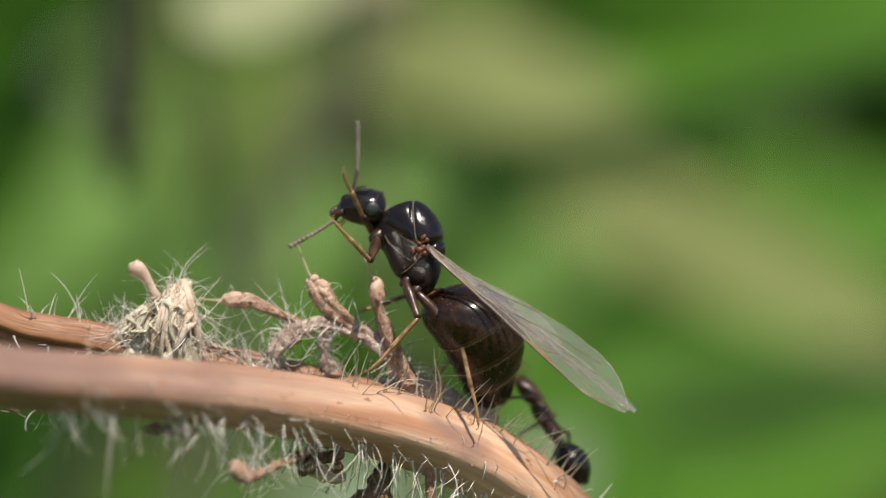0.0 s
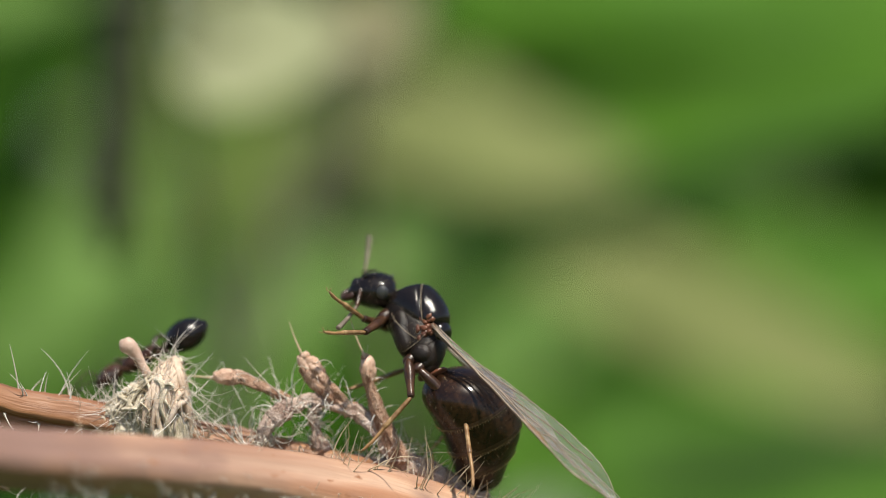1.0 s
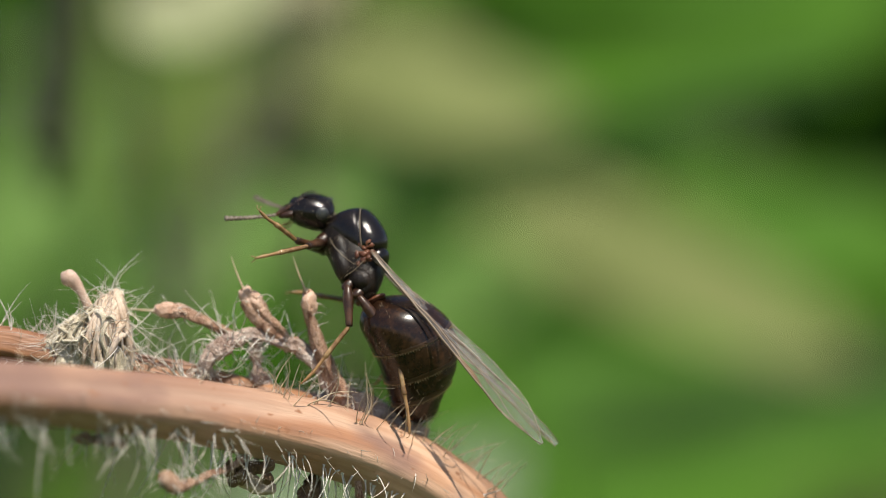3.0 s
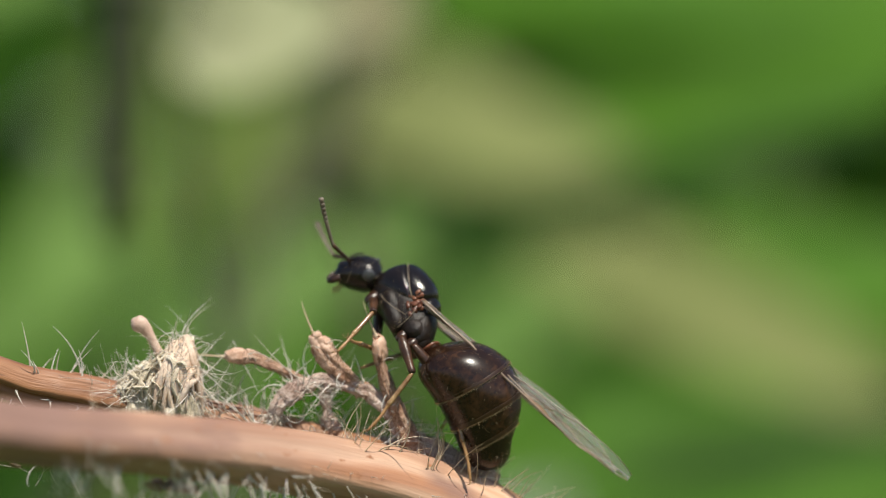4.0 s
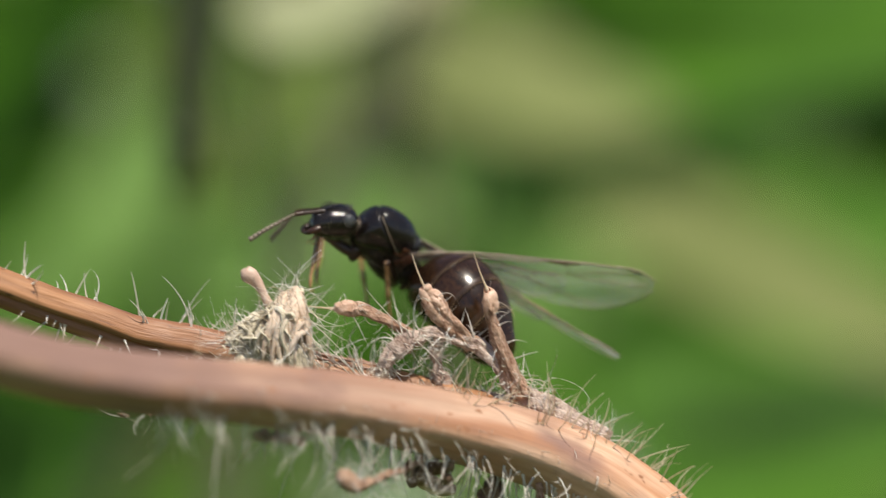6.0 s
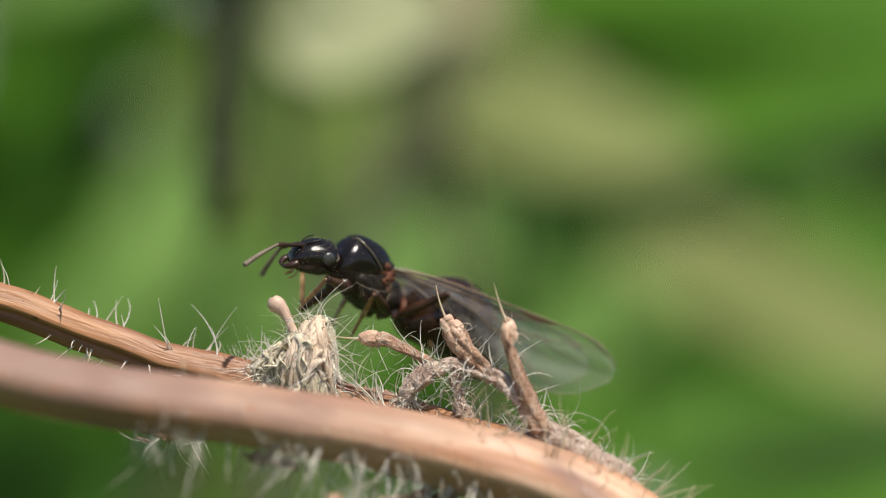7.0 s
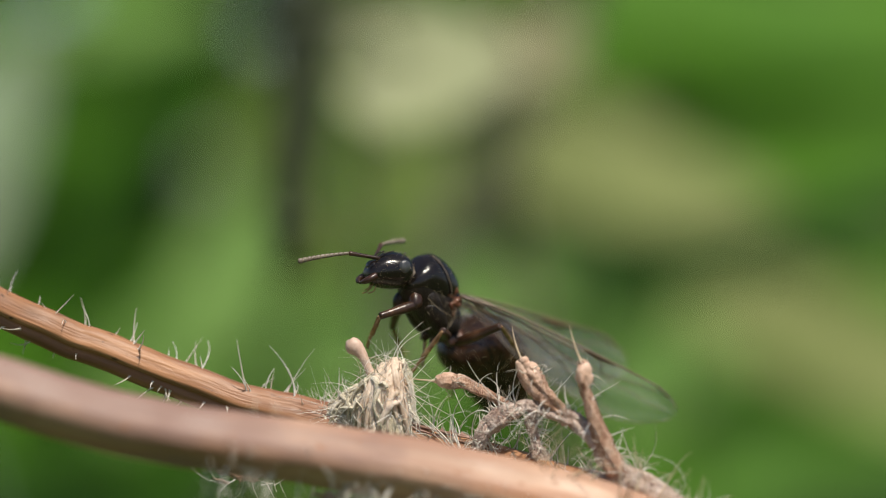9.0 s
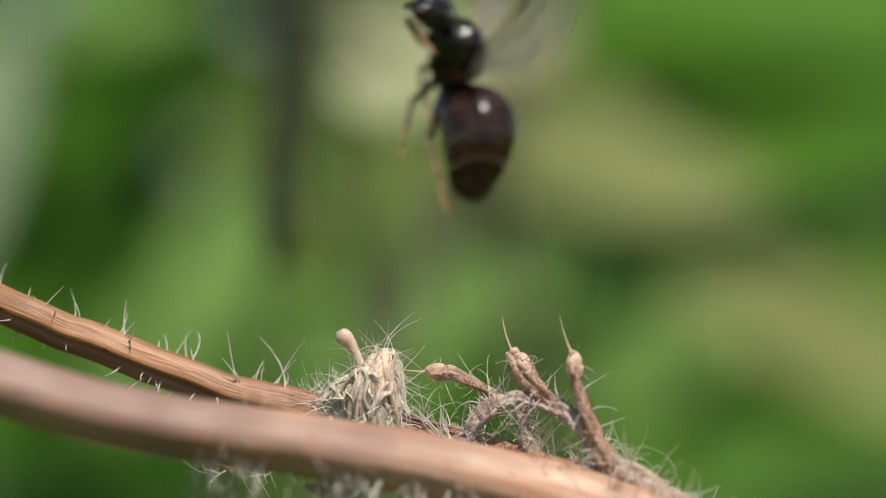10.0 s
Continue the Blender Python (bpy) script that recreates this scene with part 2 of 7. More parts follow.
def spline(points, n):
    """n points evenly along a Catmull-Rom curve; works for tuples of any length."""
    p = [np.array(q, float) for q in points]
    p = [2 * p[0] - p[1]] + p + [2 * p[-1] - p[-2]]
    out, spans = [], len(p) - 3
    for i in range(n):
        u = i / (n - 1) * spans
        k = min(int(u), spans - 1)
        f = u - k
        a, b, c, d = p[k:k + 4]
        out.append(0.5 * (2 * b + (c - a) * f + (2 * a - 5 * b + 4 * c - d) * f * f + (3 * b - a - 3 * c + d) * f ** 3))
    return out


def tube(bm, rows, segs=8, shape=None, caps=True, grain=False):
    """Sweep a ring along rows of (x, y, z, radius) in metres. shape(angle, i) scales the radius; grain lays a UV map in millimetres."""
    uv = bm.loops.layers.uv.verify() if grain else None
    run = 0.0
    runs = []
    pts = [Vector(r[:3]) for r in rows]
    side = None
    rings = []
    for i, c in enumerate(pts):
        t = (pts[min(i + 1, len(pts) - 1)] - pts[max(i - 1, 0)]).normalized()
        if side is None:
            side = t.cross(Vector((0, 0, 1)))
            side = side.normalized() if side.length > 0.05 else t.orthogonal().normalized()
        side = (side - t * side.dot(t)).normalized()
        up = t.cross(side)
        run += (c - pts[i - 1]).length * 1000 if i else 0.0
        runs.append(run)
        ring = []
        for k in range(segs):
            a = 2 * math.pi * k / segs + math.pi
            r = rows[i][3] * (shape(a, i) if shape else 1.0)
            ring.append(bm.verts.new(c + side * (math.cos(a) * r) + up * (math.sin(a) * r)))
        rings.append(ring)
    for i, (r0, r1) in enumerate(zip(rings, rings[1:])):
        for k in range(segs):
            f = bm.faces.new((r0[k], r0[(k + 1) % segs], r1[(k + 1) % segs], r1[k]))
            if uv:
                w = 6.28 * rows[len(rows) // 2][3] * 1000 / segs
                for lp, (a, b) in zip(f.loops, ((runs[i], k), (runs[i], k + 1), (runs[i + 1], k + 1), (runs[i + 1], k))):
                    lp[uv].uv = (a, b * w)
    if caps:
        bm.faces.new(rings[0])
        bm.faces.new(rings[-1])
    return rings


def sweep(rows_mm, n, segs=12, shape=None, origin=(0, 0, 0), wob=0.0, seed=0):
    bm = bmesh.new()
    rows = spline(rows_mm, n)
    o = Vector(origin)
    out = []
    for i, r in enumerate(rows):
        c = Vector(r[:3]) * MM + o
        if wob:
            c += Vector((noise.noise(Vector((i * 0.13, seed, 0.5))), noise.noise(Vector((i * 0.13, seed, 7.5))),
                         noise.noise(Vector((i * 0.13, seed, 3.1))))) * wob * MM
        out.append((*c, max(r[3], 0.004) * MM))
    tube(bm, out, segs, shape, True, True)
    return bm, out


def loft(rows, rings=22, segs=24, bump=0.0, seed=0.0):
    """A rounded body along x from rows of (x, half width, top z, bottom z) in millimetres."""
    bm = bmesh.new()
    rr = spline(rows, rings)
    loops = []
    for r in rr:
        x, w, zt, zb = r
        h, c = (zt - zb) / 2, (zt + zb) / 2
        loop = []
        for k in range(segs):
            a = 2 * math.pi * k / segs
            v = Vector((x, math.cos(a) * max(w, 0.01), c + math.sin(a) * max(h, 0.01)))
            if bump:
                v *= 1 + bump * noise.noise(v * 1.7 + Vector((seed, 0, 0)))
            loop.append(bm.verts.new(v * MM))
        loops.append(loop)
    for r0, r1 in zip(loops, loops[1:]):
        for k in range(segs):
            bm.faces.new((r0[k], r0[(k + 1) % segs], r1[(k + 1) % segs], r1[k]))
    bm.faces.new(loops[0])
    bm.faces.new(loops[-1])
    return bm


def egg(bm, center, radii, segs=16, rings=10, turn=None, rough=0.0, seed=0.0):
    """An ellipsoid (millimetres) added to bm."""
    c, r = Vector(center), Vector(radii)
    tm = turn.to_3x3() if turn else Matrix.Identity(3)

    def place(u):
        q = Vector((u.x * r.x, u.y * r.y, u.z * r.z))
        if rough:
            q *= 1 + rough * noise.noise(u * 2.1 + Vector((seed, seed, 0)))
        return bm.verts.new((tm @ q + c) * MM)
    north, south = place(Vector((0, 0, 1))), place(Vector((0, 0, -1)))
    loops = []
    for j in range(1, rings):
        t = math.pi * j / rings
        loops.append([place(Vector((math.sin(t) * math.cos(2 * math.pi * k / segs), math.sin(t) * math.sin(2 * math.pi * k / segs), math.cos(t)))) for k in range(segs)])
    for k in range(segs):
        bm.faces.new((north, loops[0][k], loops[0][(k + 1) % segs]))
        bm.faces.new((south, loops[-1][(k + 1) % segs], loops[-1][k]))
    for l0, l1 in zip(loops, loops[1:]):
        for k in range(segs):
            bm.faces.new((l0[k], l1[k], l1[(k + 1) % segs], l0[(k + 1) % segs]))
    return bm


def hair(bm, root, way, length, radius, bend, rnd, steps=5, segs=3):
    """One tapering, curling hair; root and way in metres, the rest in millimetres."""
    p, d = Vector(root), Vector(way).normalized()
    curl = Vector((rnd.gauss(0, 1), rnd.gauss(0, 1), rnd.gauss(0, 1))) * bend
    rows = [(*p, radius * MM * 1.9), (*(p + d * (length * MM * 0.07)), radius * MM * 1.15)]
    for i in range(steps + 1):
        if i:
            rows.append((*p, radius * MM * (1.0 - 0.82 * i / steps)))
        p = p + d * (length * MM / steps)
        d = (d + curl / steps).normalized()
    tube(bm, rows, segs, caps=False)


def nearest_up(rows, i):
    return (Vector(rows[min(i + 1, len(rows) - 1)][:3]) - Vector(rows[max(i - 1, 0)][:3])).normalized()


def hairs_on(rows, count, lengths, radius, rnd, lean=0.3, bend=0.5, arc=(0, 360), span=(0.0, 1.0), steps=5, drift=0.0):
    """A bmesh of hairs standing on a swept stem; arc: degrees round the stem, 90 is up, -90 down, 180 toward the camera."""
    bm = bmesh.new()
    for _ in range(count):
        u = rnd.uniform(*span) * (len(rows) - 1)
        i = int(min(u, len(rows) - 2))
        f = u - i
        c = Vector(rows[i][:3]).lerp(Vector(rows[i + 1][:3]), f)
        r = rows[i][3] * (1 - f) + rows[i + 1][3] * f
        t = nearest_up(rows, i)
        back = Vector((0, 1, 0))
        back = (back - t * back.dot(t)).normalized()
        up = back.cross(t)
        up = up if up.z > 0 else -up
        a = radians(rnd.uniform(*arc))
        out = back * math.cos(a) + up * math.sin(a)
        way = out + t * rnd.gauss(0, lean) + Vector((rnd.gauss(0, lean), rnd.gauss(0, lean), rnd.gauss(0, lean))) * 0.5 + Vector((drift, 0, 0))
        hair(bm, c + out * r * 0.9, way, rnd.uniform(*lengths), radius * rnd.uniform(0.7, 1.2), bend, rnd, steps)
    return bm


# ---- the dried stem ----
def at(x, y, z, *r):
    """Sixtieths of a millimetre from the first bud: across, up (given downward) and y in millimetres ahead."""
    return (x / 60.0, y, -z / 60.0, *r)


def ridged(depth, count, phase=0.0):
    def f(a, i):
        return 1.0 + depth * math.cos(count * a + phase) + 0.5 * depth * math.cos((count + 4) * a + i * 0.07) + 1.3 * depth * noise.noise(Vector((math.cos(a) * 2.2, math.sin(a) * 2.2, i * 0.22 + phase * 9))) + 0.9 * depth * noise.noise(Vector((math.cos(a) * 4.5, math.sin(a) * 4.5, i * 0.6 + phase * 5)))
    return f


def smooth_ribs(a, i):
    """A bluntly four-edged stem with low uneven ribs."""
    return 1.0 + 0.095 * math.cos(4 * (a - 0.2)) + 0.016 * math.cos(11 * a + 0.02 * i) + 0.035 * noise.noise(Vector((math.cos(a) * 1.5, math.sin(a) * 1.5, i * 0.12)))


def grooved(a, i):
    """A stem with a deep groove along its side."""
    w = math.atan2(math.sin(a - 0.35), math.cos(a - 0.35))
    return 1.0 - 0.42 * math.exp(-(w / 0.22) ** 2) + 0.05 * math.cos(5 * a) + 0.05 * noise.noise(Vector((math.cos(a) * 2, math.sin(a) * 2, i * 0.3)))


def build_plant():
    rnd = random.Random(11)
    plant = tagged(new("dried_plant"), "dried tan plant stem with pale hairs and shrivelled pods", "plant")
    plant.location = (0, 0, 0)
    o = TIP
    # main stem, forking: the near branch, then down to the ground
    main_rows = [at(-1542, -28.0, -335, 0.68), at(-1006, -18.5, -138, 0.73), at(-679, -14.0, -24, 0.76), at(-462, -11.0, 43, 0.78), at(-232, -8.6, 120, 0.79),
                 at(-52, -6.6, 158, 0.80), at(133, -4.4, 190, 0.83), at(323, -2.3, 235, 0.89), at(520, -0.8, 297, 1.00), at(650, -0.2, 365, 1.05), at(760, 0.0, 450, 0.95),
                 at(900, 0.2, 590, 0.92), at(1150, 0.6, 950, 1.0), at(1500, 1.5, 1900, 1.1), at(1750, 2.5, 3600, 1.2), at(1850, 3.5, 5600, 1.35), at(1870, 4.0, 7260, 1.5)]
    bm, main = sweep(main_rows, 260, 48, smooth_ribs, o, 0.05, 1)
    stem = part("stem", bm, BARK, plant, "tan ridged bark, peeling in long fibres")
    # back branch
    back_rows = [at(-1900, -1.0, -560, 0.54), at(-1200, -2.5, -285, 0.55), at(-620, -2.9, -60, 0.56), at(-420, -2.0, 22, 0.56), at(-215, -0.9, 98, 0.58), at(-95, -0.2, 130, 0.66),
                 at(60, 0.35, 160, 0.62), at(200, 0.6, 190, 0.62), at(350, 0.5, 225, 0.62), at(500, 0.2, 275, 0.7), at(620, 0.1, 340, 0.5)]
    bm, back = sweep(back_rows, 170, 36, grooved, o, 0.10, 2)
    branch = part("branch", bm, BARK_GREY, plant, "grey-brown forked branch with a dark groove")
    # splinters where the bark of the back branch is torn
    bm = bmesh.new()
    for k in range(14):
        p = Vector(back[int(len(back) * 0.70) - k][:3]) + Vector((rnd.uniform(-.2, .2), rnd.uniform(-.5, -.1), rnd.uniform(0.25, .62))) * MM
        hair(bm, p, (1, rnd.uniform(-.2, .2), -0.28 + rnd.uniform(-.06, .12)), rnd.uniform(0.8, 2.6), 0.07, 0.12, rnd, 5, 4)
    part("bark_fibre", bm, BARK, branch, "torn orange-tan bark fibres")["kind"] = "stuff"
    # stem hairs
    for rows, host, n, ln, rad, mt, arc, span, bend in (
            (main, stem, 100, (0.9, 2.6), 0.026, HAIR, (215, 295), (0.305, 0.62), 0.55),
            (main, stem, 120, (0.5, 1.8), 0.028, HAIR, (200, 280), (0.36, 0.68), 0.45),
            (main, stem, 50, (0.35, 0.95), 0.045, HAIR, (222, 300), (0.30, 0.64), 0.4),
            (main, stem, 70, (0.25, 0.9), 0.021, HAIR, (165, 215), (0.30, 0.66), 0.8),
            (main, stem, 70, (0.6, 1.9), 0.026, HAIR_TAN, (50, 120), (0.45, 0.62), 0.6),
            (main, stem, 14, (0.3, 0.9), 0.020, HAIR_TAN, (50, 105), (0.30, 0.455), 0.5),
            (main, stem, 110, (0.4, 1.2), 0.032, HAIR, (0, 360), (0.60, 0.80), 0.5),
            (back, branch, 44, (0.3, 1.0), 0.030, HAIR, (55, 130), (0.05, 0.62), 0.7),
            (back, branch, 14, (1.0, 1.9), 0.030, HAIR, (70, 120), (0.05, 0.60), 0.5),
            (back, branch, 70, (0.25, 0.9), 0.034, HAIR, (190, 290), (0.05, 0.66), 0.8),
            (back, branch, 100, (0.5, 1.5), 0.028, HAIR, (40, 170), (0.62, 0.97), 0.9)):
        b = hairs_on(rows, n, ln, rad, rnd, 0.30, bend, arc, span, 6, 0.06 if host is stem else -0.1)
        part("hair", b, mt, host, "pale bristly plant hairs")["kind"] = "stuff"
    # fork twig that carries the pods
    def twig(name, rows, n, segs, material, host, label="", depth=0.10, wob=0.06, seed=5):
        b, r = sweep(rows, n, segs, ridged(depth, 3, seed), o, wob, seed)
        return part(name, b, material, host, label), r
    fork, frows = twig("twig", [at(640, 0.3, 285, 0.24), at(560, 0.3, 240, 0.28), at(490, 0.2, 205, 0.29), at(455, 0.1, 165, 0.27), at(415, 0.05, 122, 0.22), at(385, 0.0, 112, 0.18),
                          at(335, 0.0, 98, 0.17), at(300, -0.1, 106, 0.19), at(274, -0.15, 122, 0.29), at(254, -0.1, 146, 0.22), at(240, 0.0, 172, 0.17), at(234, 0.1, 196, 0.08)], 120, 20, TWIG, plant, "shrivelled brown forked twig", 0.2, 0.12)
    low, lrows = twig("twig", [at(640, 0.9, 310, 0.26), at(560, 0.9, 262, 0.30), at(470, 0.8, 230, 0.28), at(380, 0.9, 215, 0.24), at(300, 1.0, 210, 0.22)], 40, 12, TWIG, plant, "dark shrivelled twig lying along the stem", 0.18)
    drop, drows = twig("twig", [at(338, 0.1, 100, 0.14), at(330, 0.15, 128, 0.17), at(340, 0.2, 150, 0.11), at(338, 0.25, 176, 0.20), at(352, 0.3, 205, 0.15)], 40, 14, TWIG, plant, "knobbly dead twiglet hanging from the fork", 0.28, 0.1, 21)

    # pods: a rounded bulb on a pinched neck, wrinkled below
    def pod(rows, host, label, beak, seed, flat=0.0, turn=0.0, split=0.0):
        def shape(a, i, f=ridged(0.15, 3, seed)):
            u = i / 59.0
            low = 1.0 - 0.75 * min(1.0, max(0.0, (u - 0.62) / 0.16))
            groove = 1.0 - split * min(1.0, u * 2.2) * min(1.0, (1 - u) * 3.2) * math.exp(-((math.atan2(math.sin(a - turn), math.cos(a - turn))) / 0.75) ** 2)
            knob = 0.16 * noise.noise(Vector((math.cos(a) * 1.6, math.sin(a) * 1.6, i * 0.22 + seed))) + 0.15 * noise.noise(Vector((math.cos(a) * 4, math.sin(a) * 4, i * 0.11 + seed))) + 0.06 * noise.noise(Vector((math.cos(a) * 9, math.sin(a) * 9, i * 0.5 + seed)))
            return (1.0 + low * (f(a + 0.03 * i, i * 0.8) - 1.0 + knob)) * groove * (1.0 - flat * (0.5 - 0.5 * math.cos(2 * (a - turn))) * 0.55)
        b, r = sweep(rows, 60, 32, shape, o, 0.05, seed)
        p = part("seed_pod", b, POD, host, label)
        p.data.materials.append(POD_TIP)
        for f in p.data.polygons:
            f.material_index = int(f.index // 32 + 16 * noise.noise(Vector((f.index % 32 * 0.4, seed, f.index // 32 * 0.12))) > 34)
        b = bmesh.new()
        hair(b, r[-1][:3], beak, 1.15, 0.040, 0.35, rnd, 8, 6)
        part("style", b, HAIR_TAN, p, "thin dry style")
        b = hairs_on(r, 16, (0.3, 1.0), 0.018, rnd, 0.4, 0.9, span=(0.0, 0.7))
        part("hair", b, HAIR, p)["kind"] = "stuff"
        return p
    pod([at(402, 0.0, 118, 0.17), at(386, 0.0, 103, 0.13), at(366, -0.05, 84, 0.17), at(346, -0.05, 66, 0.21), at(332, -0.05, 48, 0.225), at(322, 0.0, 33, 0.205), at(316, 0.0, 23, 0.15), at(314, 0.0, 19, 0.05)], fork, "tan curled seed pod split along one side", (-0.45, 0, 0.9), 6, -0.75, math.pi, 0.55)
    pod([at(488, 0.0, 212, 0.29), at(474, 0.0, 176, 0.27), at(456, -0.1, 135, 0.24), at(441, -0.15, 98, 0.195), at(433, -0.2, 68, 0.150), at(430, -0.2, 48, 0.215), at(428, -0.2, 32, 0.225), at(426, -0.2, 21, 0.14), at(426, -0.2, 17, 0.05)], fork, "upright brown seed pod with a long style", (-0.45, 0.05, 0.9), 7)
    pod([at(300, 0.3, 106, 0.11), at(262, 0.3, 88, 0.15), at(228, 0.2, 72, 0.185), at(198, 0.2, 62, 0.215), at(176, 0.2, 59, 0.235), at(161, 0.2, 59, 0.19), at(154, 0.2, 60, 0.06)], fork, "pale tan seed pod lying sideways", (-1, 0, 0.06), 8, 0.2, 1.2, 0.55)
    # white curly wool along the twigs
    for r, n, ln in ((frows, 170, (0.25, 1.0)), (frows, 34, (1.0, 2.2)), (lrows, 60, (0.4, 1.3)), (drows, 54, (0.25, 0.8))):
        part("hair", hairs_on(r, n, ln, 0.021, rnd, 0.5, 1.8, steps=8), HAIR, fork, "white curly hairs")["kind"] = "stuff"
    # a few stiff bristles standing between the twig and the seed head
    b = bmesh.new()
    for k in range(9):
        hair(b, Vector(at(190 + rnd.uniform(-14, 30), -0.3 + rnd.uniform(-.3, .3), 182 + rnd.uniform(-8, 8))) * MM + o, (rnd.gauss(-.75, .3), rnd.gauss(-.1, .2), 1.0), rnd.uniform(0.9, 1.7), 0.034, 0.35, rnd, 7)
    part("hair", b, HAIR, fork, "stiff white bristles")["kind"] = "stuff"

    # woolly seed head: a crumpled tent of felt, ribbons of husk, wisps and the bud on top
    def crest(x):
        return float(np.interp(x, [-100, -60, -20, 20, 45, 70, 86, 98, 108, 120], [144, 124, 98, 72, 54, 36, 25, 34, 74, 128]))

    def on_head(x, f, lift=0.0):
        """A place on the seed head's face: f runs from the foot at the near side (0) over the crest (0.5) to the far foot (1)."""
        a = math.pi * f
        top = crest(x)
        deep = (0.95 + lift) * max(0.12, (152 - top) / 118.0) ** 0.7
        z = 166 + (top - 166) * math.sin(a) ** 0.75
        return Vector(at(x, -math.cos(a) * deep, z - lift * 40 * math.sin(a))) * MM + o
    head_bm = bmesh.new()
    nx, nf = 110, 44
    grid = []
    for i in range(nx + 1):
        x = -98 + 217 * i / nx
        row = []
        for j in range(nf + 1):
            p = on_head(x, j / nf)
            q = (p - o) / MM
            crumple = 0.24 * noise.noise(q * 2.4) + 0.20 * abs(noise.noise(q * 4.6 + Vector((3, 1, 7)))) + 0.07 * noise.noise(q * 12)
            out = (p - (Vector(at(x, 0, 150)) * MM + o))
            out = out.normalized() if out.length > 1e-6 else Vector((0, 0, 1))
            row.append(head_bm.verts.new(p + (out * crumple + Vector((0.08 * noise.noise(q * 4 + Vector((9, 2, 1))), 0, 0))) * MM))
        grid.append(row)
    for r0, r1 in zip(grid, grid[1:]):
        for j in range(nf):
            head_bm.faces.new((r0[j], r0[j + 1], r1[j + 1], r1[j]))
    seed_head = part("seed_head", head_bm, WOOL, plant, "crumpled cream felt of a dead seed head")

    def ribbon(bm, x0, f0, x1, f1, w, thick, wave):
        ph = rnd.uniform(0, 6)
        rows = []
        for k in range(13):
            u = k / 12
            lift = 0.07 + 0.10 * math.sin(u * math.pi) * wave + 0.03 * math.sin(u * 9 + ph)
            p = on_head(x0 + (x1 - x0) * u + 5 * wave * math.sin(u * 5 + ph), f0 + (f1 - f0) * u, lift)
            rows.append((*p, w * MM * (0.35 + 0.65 * math.sin(math.pi * min(1.0, 0.12 + u * 0.86)))))
        tube(bm, rows, 8, lambda a, i: thick + (1 - thick) * abs(math.cos(a + 0.15 * i + ph)))
    # ribbons fall from the tuft at the top
    for k in range(26):
        bm = bmesh.new()
        x0 = rnd.uniform(56, 106)
        ribbon(bm, x0, rnd.uniform(0.34, 0.50), x0 + rnd.uniform(-30, 16), rnd.uniform(0.0, 0.16), rnd.uniform(0.07, 0.19), 0.3, rnd.uniform(.6, 2.0))
        part("husk", bm, HUSK, seed_head, "papery peach-tan husk ribbon")
    bm = bmesh.new()
    for k in range(84):
        x0 = rnd.uniform(-80, 84)
        ribbon(bm, x0, rnd.uniform(0.18, 0.5), x0 + rnd.gauss(-16, 18), rnd.uniform(0.03, 0.3), rnd.uniform(0.025, 0.10), 0.4, rnd.uniform(.8, 3.6))
    for k in range(30):
        x0 = rnd.uniform(-60, 100)
        ribbon(bm, x0, rnd.uniform(0.5, 0.6), x0 + rnd.gauss(0, 18), rnd.uniform(0.7, 0.95), rnd.uniform(0.03, 0.085), 0.4, rnd.uniform(.2, 1.0))
    part("felt_strand", bm, WOOL, seed_head, "matted cream strands")["kind"] = "stuff"
    for n, ln, rad, bend, mt, span, way in ((130, (0.7, 2.0), 0.013, 4.5, HAIR, (-92, 112), (0.0, -0.3, 0.0)), (70, (0.35, 1.0), 0.018, 1.5, HAIR, (-98, 30), (-1.0, -0.25, 0.35)),
                                            (26, (0.8, 1.8), 0.015, 2.6, HAIR, (50, 104), (0.1, -0.2, 0.9)), (46, (0.9, 2.2), 0.015, 1.6, HAIR, (84, 118), (0.6, -0.2, -0.7)), (30, (0.5, 1.2), 0.020, 1.6, HAIR_TAN, (10, 112), (0.1, -0.3, 0.1))):
        b = bmesh.new()
        for k in range(n):
            x = rnd.uniform(*span)
            p = on_head(x, rnd.uniform(0.06, 0.55), 0.08)
            hair(b, p, Vector(way) + Vector((rnd.gauss(0, 0.55), rnd.gauss(0, 0.3), rnd.gauss(0, 0.5))), rnd.uniform(*ln), rad * rnd.uniform(0.7, 1.3), bend, rnd, 9)
        part("wool", b, mt, seed_head, "tangled cream wool fibres")["kind"] = "stuff"
    b, br = sweep([at(42, 0.0, 60, 0.15), at(33, 0.0, 42, 0.13), at(24, 0, 26, 0.13), at(15, 0, 12, 0.18), at(5, 0, 3, 0.245), at(-4, 0, -3, 0.23), at(-11, 0, -8, 0.05)], 30, 14, ridged(0.04, 3), o, 0.02, 9)
    part("bud", b, BUD, seed_head, "small round tan bud on a dark neck")
    # fluff and pods hanging under the stem
    b, r = sweep([at(186, -4.2, 314, 0.16), at(200, -4.2, 322, 0.26), at(218, -4.1, 335, 0.20), at(246, -3.7, 330, 0.11), at(268, -3.3, 322, 0.10), at(304, -2.6, 312, 0.09), at(332, -2.0, 294, 0.12), at(340, -1.6, 262, 0.1)], 50, 12, ridged(0.15, 3), o, 0.06, 12)
    under = part("seed_pod", b, POD, plant, "orange-brown curled pod hanging under the stem")
    b2 = hairs_on(r, 70, (0.4, 1.4), 0.016, rnd, 0.5, 0.8)
    part("hair", b2, HAIR, under)["kind"] = "stuff"
